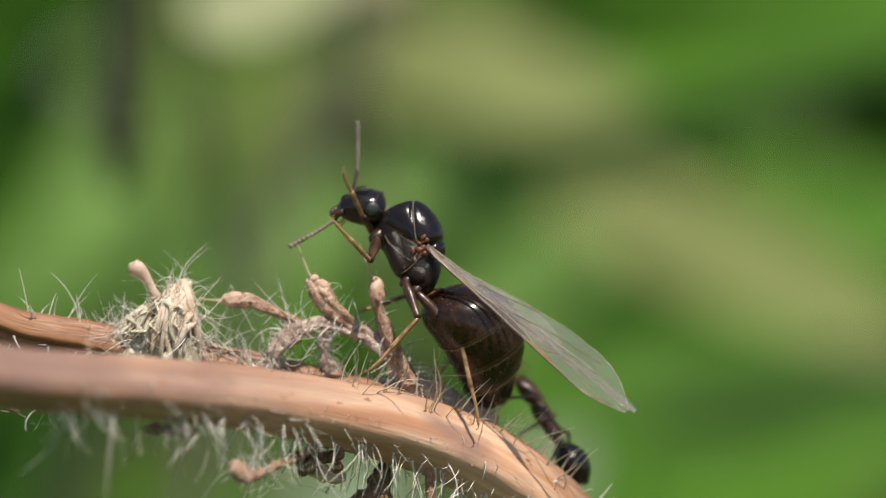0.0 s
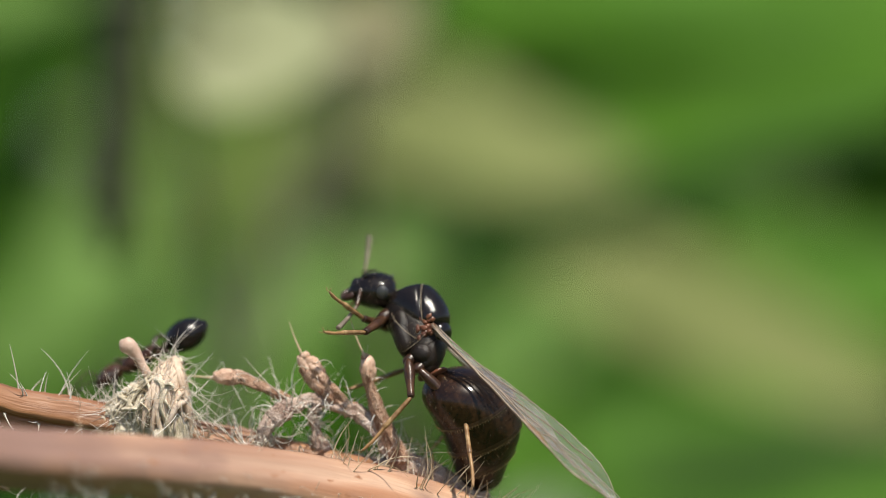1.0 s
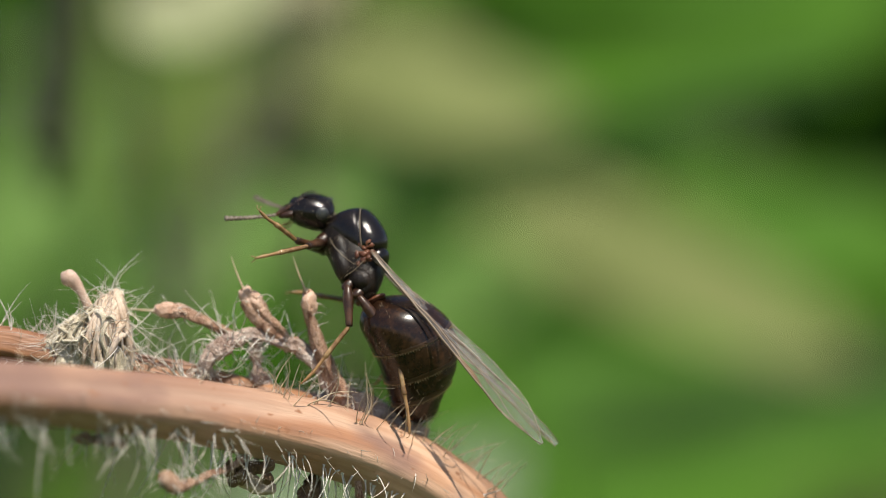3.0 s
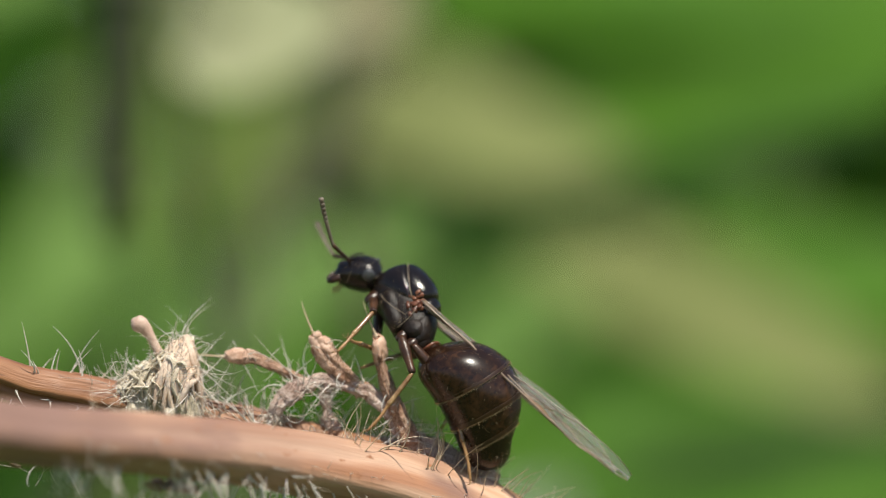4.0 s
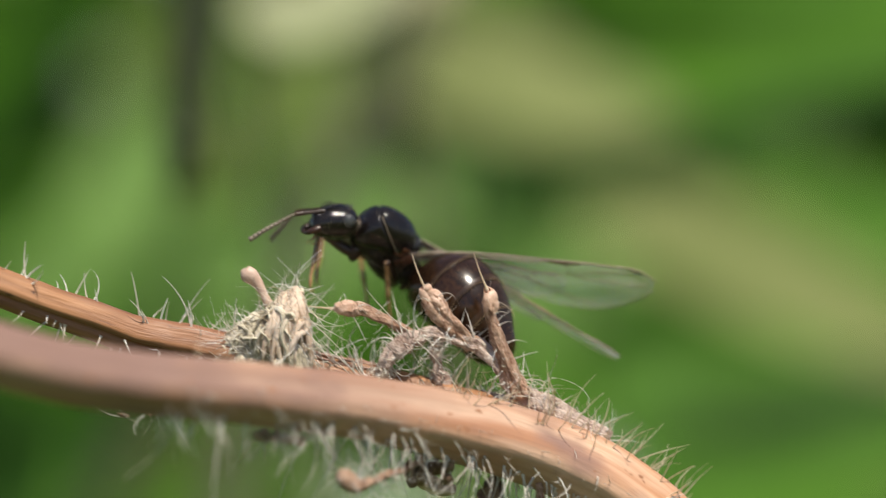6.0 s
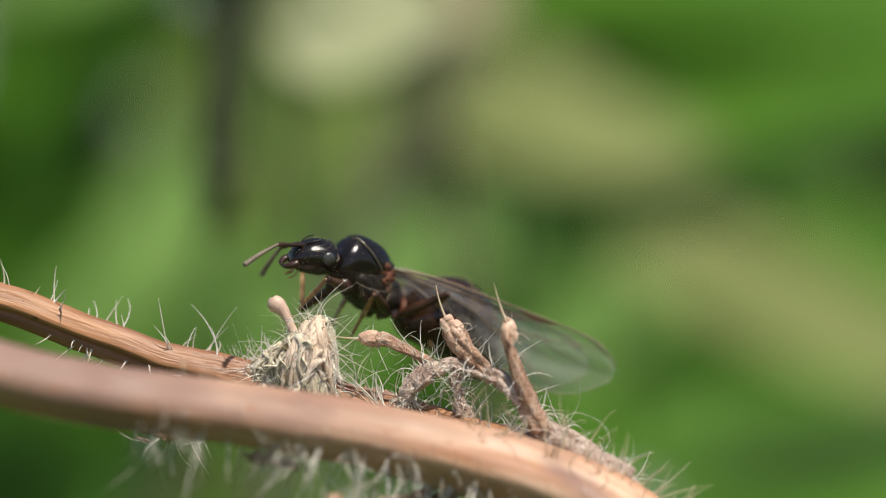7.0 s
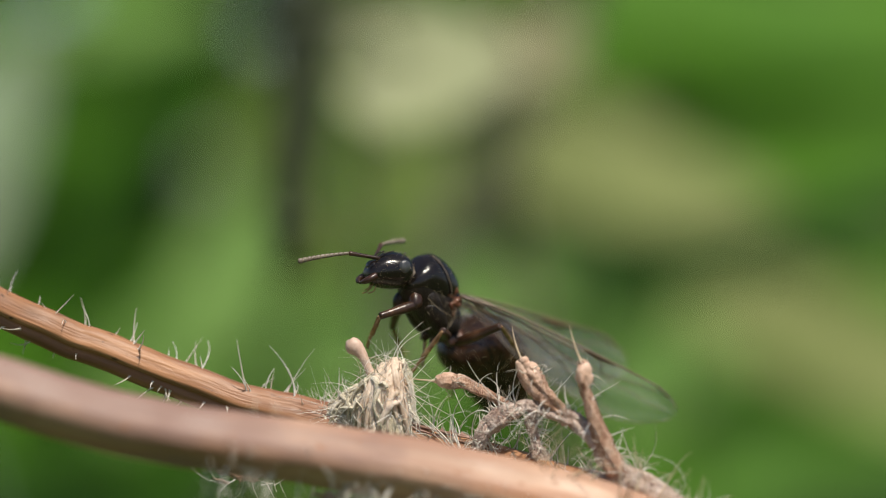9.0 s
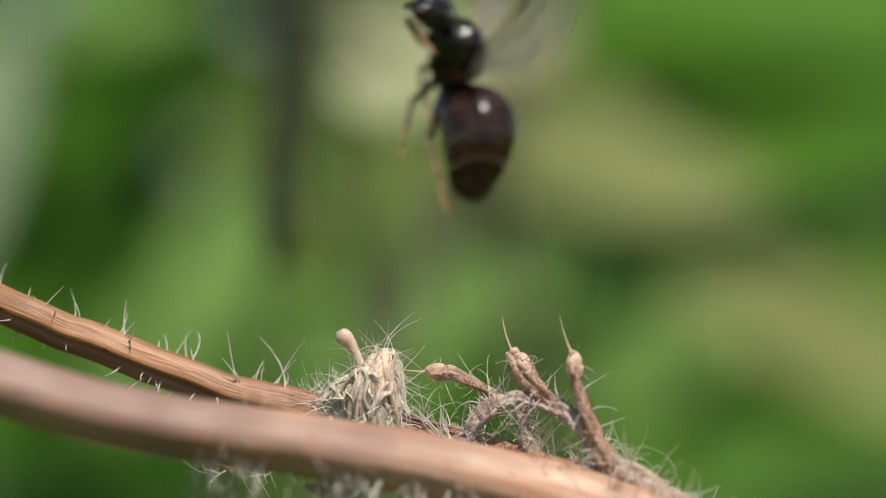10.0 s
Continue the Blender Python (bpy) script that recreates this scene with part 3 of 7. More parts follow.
    b, r = sweep([at(290, -1.3, 322, 0.10), at(320, -1.3, 350, 0.2), at(350, -1.3, 362, 0.22), at(375, -1.2, 366, 0.14)], 24, 10, ridged(0.2, 3), o, 0.08, 13)
    part("husk", b, HUSK, under, "small dry husk")
    b = bmesh.new()
    for k in range(9):
        egg(b, at(330 + rnd.uniform(-35, 35), -1.9 + rnd.uniform(-.3, .3), 325 + rnd.uniform(-14, 18)), (0.3, 0.2, 0.18), 8, 6, Euler((k, k * 2, k)).to_matrix(), 0.5, k)
    for v in b.verts:
        v.co += Vector(o)
    part("dried_flower", b, DARK_LEAF, under, "dark withered flower remains")
    for (cx, cz, n, w, deep) in ((85, 252, 12, 30, -4.2), (-150, 235, 9, 55, -2.0), (-60, 215, 6, 40, -2.0)):
        b = bmesh.new()
        for k in range(n):
            egg(b, at(cx + rnd.uniform(-w, w), deep + rnd.uniform(-.4, .4), cz + rnd.uniform(-9, 9)), (rnd.uniform(.2, .5), 0.05, rnd.uniform(.06, .14)), 10, 6, Euler((0.5 * k, 0.25 * math.sin(k), k * 0.7)).to_matrix(), 1.0, k + cx)
        for v in b.verts:
            v.co += Vector(o)
        scrap = part("bark_scrap", b, POD, branch, "pale flaking scrap under the stem")
        b = bmesh.new()
        for k in range(26 if cx > 0 else 12):
            p = Vector(at(cx + rnd.uniform(-w, w) * 1.2, deep + rnd.uniform(-.5, .4), cz + rnd.uniform(-14, 10))) * MM + o
            hair(b, p, (rnd.gauss(0, .7), rnd.gauss(0, .4), rnd.gauss(-.4, .5)), rnd.uniform(0.4, 1.3), 0.016, 1.2, rnd, 5)
        part("hair", b, HAIR, scrap)["kind"] = "stuff"
    # withered leaf hanging from the stem: three crumpled, inrolled sheets
    b = bmesh.new()
    for path, wide, fold, seed in (
            ([at(455, -0.9, 326, 0.10), at(440, -1.1, 362, 0.22), at(428, -1.3, 402, 0.50), at(408, -1.4, 448, 0.72), at(388, -1.3, 492, 0.66), at(372, -1.2, 536, 0.40)], 1.0, 3.2, 1.0),
            ([at(452, -0.8, 330, 0.08), at(432, -0.9, 380, 0.30), at(402, -1.0, 425, 0.55), at(372, -0.9, 470, 0.60), at(352, -0.9, 515, 0.30)], 0.9, 2.4, 5.0),
            ([at(430, -1.2, 405, 0.10), at(394, -1.5, 424, 0.28), at(352, -1.6, 436, 0.24), at(312, -1.7, 442, 0.07)], 0.9, 1.8, 9.0)):
        rows = spline(path, 46)
        sheet = []
        for k, q in enumerate(rows):
            c = Vector(q[:3])
            t = (Vector(rows[min(k + 1, 45)][:3]) - Vector(rows[max(k - 1, 0)][:3])).normalized()
            across = t.cross(Vector((0, 1, 0))).normalized()
            line = []
            for m in range(33):
                v = m / 16.0 - 1.0
                curl = v * fold + 0.7 * noise.noise(Vector((k * 0.09, seed, 2.0)))
                edge = 1.0 + 0.30 * noise.noise(Vector((k * 0.32, math.copysign(3.0, v), seed)))
                off = across * (math.sin(curl) * 0.75 + 0.30 * v) * q[3] * wide * edge + Vector((0, -1, 0)) * math.cos(curl) * q[3] * 0.55
                p = c + off
                p += Vector((noise.noise(p * 2.6 + Vector((seed, 0, 0))), noise.noise(p * 2.6 + Vector((0, seed, 0))), 0.6 * noise.noise(p * 2.6))) * 0.26
                p += Vector((0, 1, 0)) * (0.10 * abs(noise.noise(p * 7.0)) + 0.05 * math.sin(m * 1.6 + k * 0.1))
                line.append(b.verts.new(p * MM + o))
            sheet.append(line)
        for r0, r1 in zip(sheet, sheet[1:]):
            for m in range(32):
                b.faces.new((r0[m], r0[m + 1], r1[m + 1], r1[m]))
    leaf = part("withered_leaf", b, DARK_LEAF, plant, "dark brown withered leaf hanging curled")
    b = bmesh.new()
    for k in range(80):
        p = Vector(at(395 + rnd.uniform(-55, 55), rnd.uniform(-2.0, -.6), 380 + rnd.random() * 140)) * MM + o
        hair(b, p, (rnd.gauss(0, .7), rnd.gauss(-.3, .4), rnd.gauss(-.2, .6)), rnd.uniform(0.3, 1.0), 0.015, 0.9, rnd, 4)
    part("hair", b, HAIR_TAN, leaf)["kind"] = "stuff"
    b, r = sweep([at(520, -1.2, 350, 0.10), at(525, -1.2, 385, 0.14), at(528, -1.2, 420, 0.13), at(533, -1.2, 460, 0.2), at(534, -1.2, 490, 0.22), at(534, -1.2, 505, 0.1)], 26, 12, ridged(0.1, 3), o, 0.05, 15)
    part("seed_pod", b, POD, plant, "slim orange-brown pod hanging down")
    return plant


plant = build_plant()


# ---- ground and the plants behind ----
def build_ground():
    bm = bmesh.new()
    n = 40
    def w(i):
        s = (i / n - 0.5) * 2
        return math.copysign(abs(s) ** 4.0, s) * 400.0
    grid = [[bm.verts.new((w(i), w(j), -0.004 + 0.004 * noise.noise(Vector((i * 0.9, j * 0.9, 0))))) for j in range(n + 1)] for i in range(n + 1)]
    for i in range(n):
        for j in range(n):
            bm.faces.new((grid[i][j], grid[i + 1][j], grid[i + 1][j + 1], grid[i][j + 1]))
    g = part("ground", bm, SOIL)
    tagged(g, "mossy soil under the plants", "ground", kind="structure")


def leaf_blade(bm, base, tip, width, normal, arch=0.12, fold=0.12, n=14, shape=0.8, wavy=0.0, seed=0, soft=0.45):
    """A leaf from base to tip (metres) with a midrib fold; normal: the way its face looks."""
    base, tip, normal = Vector(base), Vector(tip), Vector(normal)
    ax = tip - base
    ln = ax.length
    ax.normalize()
    normal = (normal - ax * normal.dot(ax)).normalized()
    side = ax.cross(normal)
    rows = []
    for i in range(n + 1):
        u = i / n
        half = 0.5 * width * (math.sin(math.pi * min(1.0, u * 0.96 + 0.03) ** shape) ** soft)
        mid = base + ax * (ln * u) - normal * (arch * ln * (2 * u - 1) ** 2)
        row = []
        for s in (-1, -0.5, 0, 0.5, 1):
            ripple = wavy * width * noise.noise(Vector((u * 5, s, seed)))
            row.append(bm.verts.new(mid + side * (half * s) + normal * (fold * abs(s) * half + ripple)))
        rows.append(row)
    for r0, r1 in zip(rows, rows[1:]):
        for k in range(4):
            bm.faces.new((r0[k], r0[k + 1], r1[k + 1], r1[k]))


VIEW = pose(0.00564, -0.07340, 0.12527, 88.229, -1.00, 2.429)
FPX = 784 / math.tan(radians(10.0))


def away(u, v, d):
    """The place d metres ahead of a late standpoint, at u across and v down."""
    return VIEW @ Vector(((u - 784) / FPX * d, -(v - 441) / FPX * d, -d))


def leaf(name, a, b, d0, d1, width, material, label, normal=(0.1, -0.75, 0.65), arch=0.0, fold=0.15, shape=0.8, stalk=True, wavy=0.05):
    """A leaf thing between two directions, carried on a stalk from the ground."""
    bm = bmesh.new()
    p, q = away(*a, d0), away(*b, d1)
    leaf_blade(bm, p, q, width, normal, arch, fold, shape=shape, wavy=wavy, seed=a[0])
    th = tagged(new(name), label, "leaf")
    th.location = (p.x, p.y, 0)
    blade = part("blade", bm, material, th)
    blade.location = -Vector(th.location)
    bm = bmesh.new()
    ax = (q - p).normalized()
    foot = Vector((p.x + 0.01, p.y + 0.02, -0.004))
    rows = spline([(*foot, 0.0011), (*(foot.lerp(p, 0.5) + Vector((0.004, 0.008, 0))), 0.0009), (*p, 0.0007), (*(p + (q - p) * 0.5 + Vector((0, 0.001, 0))), 0.0004)], 16)
    tube(bm, rows, 6)
    st = part("stalk", bm, material, th)
    st.location = -Vector(th.location)
    return th


build_ground()
def build_hedge():
    rnd = random.Random(5)
    # the rear layer uses the leaf green with shade put into its colour
    for name, mt, count, d0, d1, size in (("hedge_leaves", LEAF_GREEN, 520, 0.85, 1.15, 0.09), ("hedge_leaves", LEAF_SHADE, 260, 0.95, 1.3, 0.10)):
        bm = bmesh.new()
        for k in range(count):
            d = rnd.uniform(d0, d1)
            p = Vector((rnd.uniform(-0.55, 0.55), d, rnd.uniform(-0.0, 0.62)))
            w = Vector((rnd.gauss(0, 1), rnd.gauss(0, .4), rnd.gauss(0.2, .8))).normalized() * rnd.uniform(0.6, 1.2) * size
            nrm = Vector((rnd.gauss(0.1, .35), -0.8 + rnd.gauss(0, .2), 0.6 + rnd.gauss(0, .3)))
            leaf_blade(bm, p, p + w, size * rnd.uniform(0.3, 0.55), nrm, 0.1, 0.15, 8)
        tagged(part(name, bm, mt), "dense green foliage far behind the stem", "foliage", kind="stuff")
    # grass and low growth on the ground all round
    bm = bmesh.new()
    for k in range(1500):
        x, y = rnd.uniform(-0.9, 0.9), rnd.uniform(-0.7, 1.5)
        if abs(x) < 0.06 and y < 0.05 and y > -0.35:
            continue
        h = rnd.uniform(0.02, 0.07) + 0.05 * max(0.0, min(1.0, (y - 0.3) / 0.5))
        p = Vector((x, y, -0.006))
        leaf_blade(bm, p, p + Vector((rnd.gauss(0, .3) * h, rnd.gauss(0, .3) * h, h)), rnd.uniform(0.003, 0.007), (rnd.gauss(0, 1), -1, 0.3), 0.1, 0.2, 5)
    tagged(part("grass", bm, LEAF_GREEN), "short green grass on the soil", "grass", kind="stuff")


build_hedge()
# large soft forms behind the stem
S = FPX
SUNNY, PALE, DRY = "bright green leaf in the sun", "pale green leaf behind the stem", "straw-coloured dry leaf behind the stem"
for a, b, d0, d1, wpx, mt, label in (
        ((1190, 490), (1880, 800), 0.32, 0.33, 260, LEAF_DRY, "straw-coloured dry leaf lying slantwise in the sun"),
        ((850, 260), (1400, 400), 0.34, 0.34, 230, LEAF_DRY, "yellow-green dry leaf behind the stem"),
        ((960, 190), (1250, 330), 0.36, 0.36, 150, LEAF_DRY, DRY),
        ((1000, 760), (1330, 560), 0.44, 0.44, 190, LEAF_PALE, PALE),
        ((560, 720), (1100, 430), 0.58, 0.60, 210, LEAF_PALE, PALE),
        ((1120, -120), (1900, 60), 0.66, 0.66, 420, LEAF_GREEN, SUNNY),
        ((1000, -10), (1700, 100), 0.58, 0.58, 260, LEAF_GREEN, SUNNY),
        ((1200, 260), (1900, 200), 0.68, 0.68, 330, LEAF_GREEN, SUNNY),
        ((1250, 330), (2000, 120), 0.64, 0.64, 300, LEAF_GREEN, SUNNY),
        ((1100, 60), (1750, 260), 0.66, 0.66, 260, LEAF_GREEN, SUNNY),
        ((980, 90), (1300, -60), 0.70, 0.70, 260, LEAF_GREEN, SUNNY),
        ((980, 620), (1620, 960), 0.62, 0.62, 330, LEAF_GREEN, SUNNY),
        ((1000, 900), (1750, 1150), 0.60, 0.60, 420, LEAF_GREEN, SUNNY),
        # low dark leaf: the shade here is put into its colour
        ((1330, 960), (2150, 800), 0.42, 0.42, 150, LEAF_SHADE, "leaf low behind the stem, its green darkened to stand for shade"),
        ((1560, 640), (1980, 560), 0.60, 0.60, 260, LEAF_GREEN, SUNNY),
        ((1480, 480), (1960, 700), 0.62, 0.62, 200, LEAF_GREEN, SUNNY),
        ((640, 900), (1150, 720), 0.64, 0.64, 300, LEAF_GREEN, SUNNY),
        ((350, 650), (500, 270), 0.52, 0.54, 190, LEAF_PALE, "pale green leaf rising slantwise"),
        ((470, 700), (640, 560), 0.50, 0.50, 200, LEAF_PALE, PALE),
        ((520, 470), (830, 250), 0.44, 0.44, 230, LEAF_OLIVE, "dull olive leaf behind the stem"),
        ((420, 330), (640, 30), 0.48, 0.48, 190, LEAF_OLIVE, "dull olive leaf behind the stem"),
        ((140, 420), (330, 110), 0.60, 0.60, 200, LEAF_GREEN, SUNNY),
        ((60, 60), (400, 10), 0.60, 0.60, 120, LEAF_PALE, PALE),
        ((640, 560), (700, 240), 0.55, 0.55, 170, LEAF_GREEN, SUNNY),
        ((-120, 520), (40, 60), 0.30, 0.31, 170, LEAF_SILVER, "silvery green leaf in the sun"),
        ((180, 720), (430, 540), 0.56, 0.56, 200, LEAF_PALE, PALE),
        ((-200, 760), (120, 560), 0.56, 0.56, 200, LEAF_GREEN, SUNNY),
        # another low leaf with shade put into its colour
        ((-160, 1130), (430, 900), 0.50, 0.50, 300, LEAF_SHADE, "leaf low behind the stem, its green darkened to stand for shade"),
        ((420, 1150), (700, 1010), 0.50, 0.50, 200, LEAF_GREEN, SUNNY),
        ((760, 1140), (960, 1020), 0.22, 0.22, 200, LEAF_SILVER, "silvery leaf low behind the stem"),
        ((1120, 1100), (1290, 960), 0.21, 0.21, 170, LEAF_SILVER, "silvery leaf low behind the stem"),
        # dark blades drawn for shaded gaps, shade put into their colour; low leaf likewise
        ((90, 560), (430, 30), 0.40, 0.40, 130, LEAF_SHADE, "blade slanting across, its green darkened to stand for a shaded gap"),
        ((800, 700), (1160, 495), 0.27, 0.27, 60, LEAF_SHADE, "blade slanting across, its green darkened to stand for a shaded gap"),
        ((1050, 530), (1900, 265), 0.27, 0.27, 112, LEAF_SHADE, "blade slanting across, its green darkened to stand for a shaded gap"),
        ((-500, 1000), (260, 830), 0.50, 0.50, 170, LEAF_SHADE, "leaf low behind the stem, its green darkened to stand for shade"),
        ((1020, 960), (2050, 900), 0.48, 0.48, 380, LEAF_GREEN, SUNNY),
        # nearer leaves
        ((610, 150), (900, 105), 0.170, 0.170, 290, LEAF_CREAM, "bleached cream leaf behind the stem"),
        ((880, 120), (1030, 60), 0.190, 0.190, 150, LEAF_STRAW, "dull straw leaf behind the stem"),
        ):
    leaf("leaf", a, b, d0, d1, wpx * (d0 + d1) / 2 / S, mt, label)


def dark_stalk(points, label, material):
    th = tagged(new("plant_stalk"), label, "stalk")
    rows = [(*away(u, v, d), r) for u, v, d, r in points]
    foot = Vector(rows[-1][:3])
    rows.append((foot.x, foot.y, -0.004, rows[-1][3] * 1.1))
    th.location = (foot.x, foot.y, 0)
    bm = bmesh.new()
    tube(bm, spline(rows, 40), 12, ridged(0.06, 5))
    st = part("stem", bm, material, th)
    st.location = -Vector(th.location)
    for k in (6, 13, 20, 27):
        c = spline(rows, 40)[k]
        bm = bmesh.new()
        egg(bm, [q * 1000 for q in c[:3]], (c[3] * 1350,) * 2 + (c[3] * 700,), 12, 8)
        nd = part("node", bm, material, th)
        nd.location = -Vector(th.location)


# first and last stalk have their shade painted in; the middle one is plain grey
dark_stalk([(500, 500, 0.135, 0.0003), (512, 430, 0.135, 0.0010), (530, 220, 0.135, 0.0013), (548, -60, 0.135, 0.0013), (510, -420, 0.135, 0.0012), (150, -640, 0.14, 0.0012), (-450, -420, 0.14, 0.0013), (-800, 500, 0.14, 0.0014)], "stalk arching over and hanging down, coloured dark for shade", STALK_SHADE)
dark_stalk([(1120, -300, 0.24, 0.0016), (990, 60, 0.24, 0.0018), (840, 330, 0.24, 0.0018), (700, 640, 0.24, 0.0018), (500, 1500, 0.24, 0.002)], "grey-brown stalk slanting behind the stem", STALK_GREY)
dark_stalk([(480, 700, 0.22, 0.0010), (400, 950, 0.22, 0.0016), (330, 1150, 0.22, 0.0017), (250, 1600, 0.22, 0.002)], "plant stalk low behind the stem, coloured dark for shade", STALK_SHADE)


# ---- ants ----
def segment(name, length, r0, r1, material, parent, bulge=0.15):
    """A limb segment along +x from its joint, in millimetres."""
    bm = bmesh.new()
    rows = [(0, 0, 0, r0 * 0.6), (length * 0.08, 0, 0, r0), (length * 0.35, 0, 0, r0 * (1 + bulge)), (length * 0.75, 0, 0, (r0 + r1) / 2), (length * 0.97, 0, 0, r1 * 1.1), (length, 0, 0, r1 * 0.7)]
    tube(bm, [(*(Vector(r[:3]) * MM), r[3] * MM) for r in spline(rows, 12)], 10)
    return part(name, bm, material, parent)


def setae(rows, count, length, rnd, material, host, radius=0.006):
    """Short stiff body hairs on a loft given by (x, half width, top, bottom)."""
    bm = bmesh.new()
    rr = spline(rows, 60)
    for _ in range(count):
        x, w, zt, zb = rr[rnd.randrange(3, 57)]
        a = rnd.uniform(0, 2 * math.pi)
        c, h = (zt + zb) / 2, (zt - zb) / 2
        out = Vector((0, math.cos(a), math.sin(a)))
        p = Vector((x, w * math.cos(a), c + h * math.sin(a)))
        hair(bm, p * MM, out + Vector((-0.6, 0, 0)), rnd.uniform(0.5, 1.2) * length, radius, 0.2, rnd, 3)
    ob = part("body_hair", bm, material, host)
    ob["kind"] = "stuff"
    return ob


def wing(name, length, chord, parent, hind=False):
    """A smoky wing with raised veins and pleats between them, along +x from its hinge, its leading edge toward +y."""
    n, m = 56, 16

    def edges(u):
        up = chord * (0.06 + 0.30 * u ** 0.6) * (1 - max(0.0, (u - 0.78) / 0.22) ** 2.4 * 0.80)
        dn = -chord * (0.04 + 0.64 * math.sin(min(1.0, u * 1.4) * math.pi / 2) ** 2.0 * (1 - max(0.0, (u - 0.74) / 0.26) ** 2.4 * 0.90))
        return up, dn

    def on(u, s):
        a, b = edges(u)
        pleat = 0.035 * math.sin(s * 15 + u * 4) * u ** 0.5 + 0.03 * math.sin(s * 7 - u * 6)
        z = pleat + 0.16 * math.sin(u * 2.6) * (s - 0.4) + 0.05 * noise.noise(Vector((u * 7, s * 4, 1.0))) + 0.02 * noise.noise(Vector((u * 22, s * 11, 4.0)))
        return (u * length, a * (1 - s) + b * s, z)
    bm = bmesh.new()
    vs = [[bm.verts.new(Vector(on(i / n, k / m)) * MM) for k in range(m + 1)] for i in range(n + 1)]
    for r0, r1 in zip(vs, vs[1:]):
        for k in range(m):
            bm.faces.new((r0[k], r0[k + 1], r1[k + 1], r1[k]))
    w = part(name, bm, MEMBRANE, parent, "clear smoky wing membrane")
    if hind:
        lines = [([(0, .3), (.3, .02), (.62, .0), (.9, 0.04)], 0.040), ([(0, .5), (.35, .45), (.7, .55)], 0.026), ([(.35, .45), (.42, .05)], 0.022), ([(0, .6), (.3, .75), (.55, .9)], 0.02)]
    else:
        lines = [([(0, .4), (.15, .02), (.35, .0), (.62, .0), (.8, 0.0), (.94, .06)], 0.058), ([(0, .5), (.2, .20), (.45, .14), (.58, .04)], 0.046),
                 ([(0, .55), (.2, .46), (.36, .44), (.48, .54), (.66, .74), (.80, .88)], 0.034), ([(.30, .17), (.38, .30), (.36, .44)], 0.030), ([(.38, .30), (.52, .34), (.66, .30)], 0.030),
                 ([(.60, .06), (.64, .18), (.66, .30), (.80, .40), (.97, .52)], 0.030), ([(.66, .30), (.80, .18), (.93, .07)], 0.030), ([(.52, .34), (.48, .54)], 0.026),
                 ([(0, .7), (.25, .80), (.48, .97)], 0.028), ([(.24, .46), (.27, .80)], 0.024)]
    bm = bmesh.new()
    for line, r in lines:
        tube(bm, [(*(Vector(on(min(max(q[0], 0), 1), min(max(q[1], 0), 1))) * MM), 0.72 * r * MM * (1.0 - 0.45 * q[0])) for q in spline(line, 26)], 6)
    part("vein", bm, VEIN, w, "thin brown wing veins")["kind"] = "stuff"
    bm = bmesh.new()
    for s0, r in ((0.0, 0.016), (1.0, 0.011)):
        tube(bm, [(*(Vector(on(u, s0)) * MM), r * MM) for u in np.linspace(0.03, 1.0, 50)], 5)
    part("wing_edge", bm, WING_EDGE, w, "pale thickened wing margin")
    if not hind:
        bm = bmesh.new()
        tube(bm, [(*(Vector(on(u, s)) * MM), r * MM) for u, s, r in spline([(.54, .03, .02), (.58, .05, .065), (.64, .04, .07), (.69, .02, .02)], 12)], 8, lambda a, i: 0.35 + 0.65 * abs(math.cos(a)))
        part("stigma", bm, STIGMA, w, "amber wing spot")
    return w


def plate(rows, rings, segs, shift=(0, 0, 0), turn=0.0, bump=0.03, seed=0.0):
    """A body plate lofted along x, tilted about y and shifted (millimetres)."""
    bm = loft(rows, rings, segs, bump, seed)
    bmesh.ops.rotate(bm, verts=bm.verts, cent=(0, 0, 0), matrix=Matrix.Rotation(radians(turn), 3, "Y"))
    bmesh.ops.translate(bm, verts=bm.verts, vec=Vector(shift) * MM)
    return bm


HEAD_ROWS = [(1.02, .20, .0, -.26), (.97, .32, .08, -.33), (.80, .46, .25, -.44), (.50, .60, .44, -.53), (.15, .72, .55, -.56), (-.2, .77, .57, -.54), (-.5, .70, .50, -.45), (-.66, .50, .36, -.30), (-.72, .2, .18, -.12)]
THORAX_ROWS = [(1.42, .16, .02, -.30), (1.30, .38, .22, -.52), (1.02, .52, .42, -.70), (.6, .58, .58, -.78), (.1, .60, .66, -.80), (-.4, .58, .62, -.78), (-.8, .52, .46, -.72), (-1.1, .42, .24, -.64), (-1.32, .28, -.02, -.54), (-1.42, .14, -.2, -.44)]
DOME_ROWS = [(1.38, .14, .18, -.22), (1.36, .32, .44, -.40), (1.27, .50, .74, -.54), (1.10, .62, .94, -.60), (.85, .67, 1.05, -.52), (.50, .69, 1.11, -.40), (.14, .67, 1.09, -.22), (-.12, .60, 1.00, .04), (-.28, .42, .86, .28), (-.34, .14, .74, .44)]


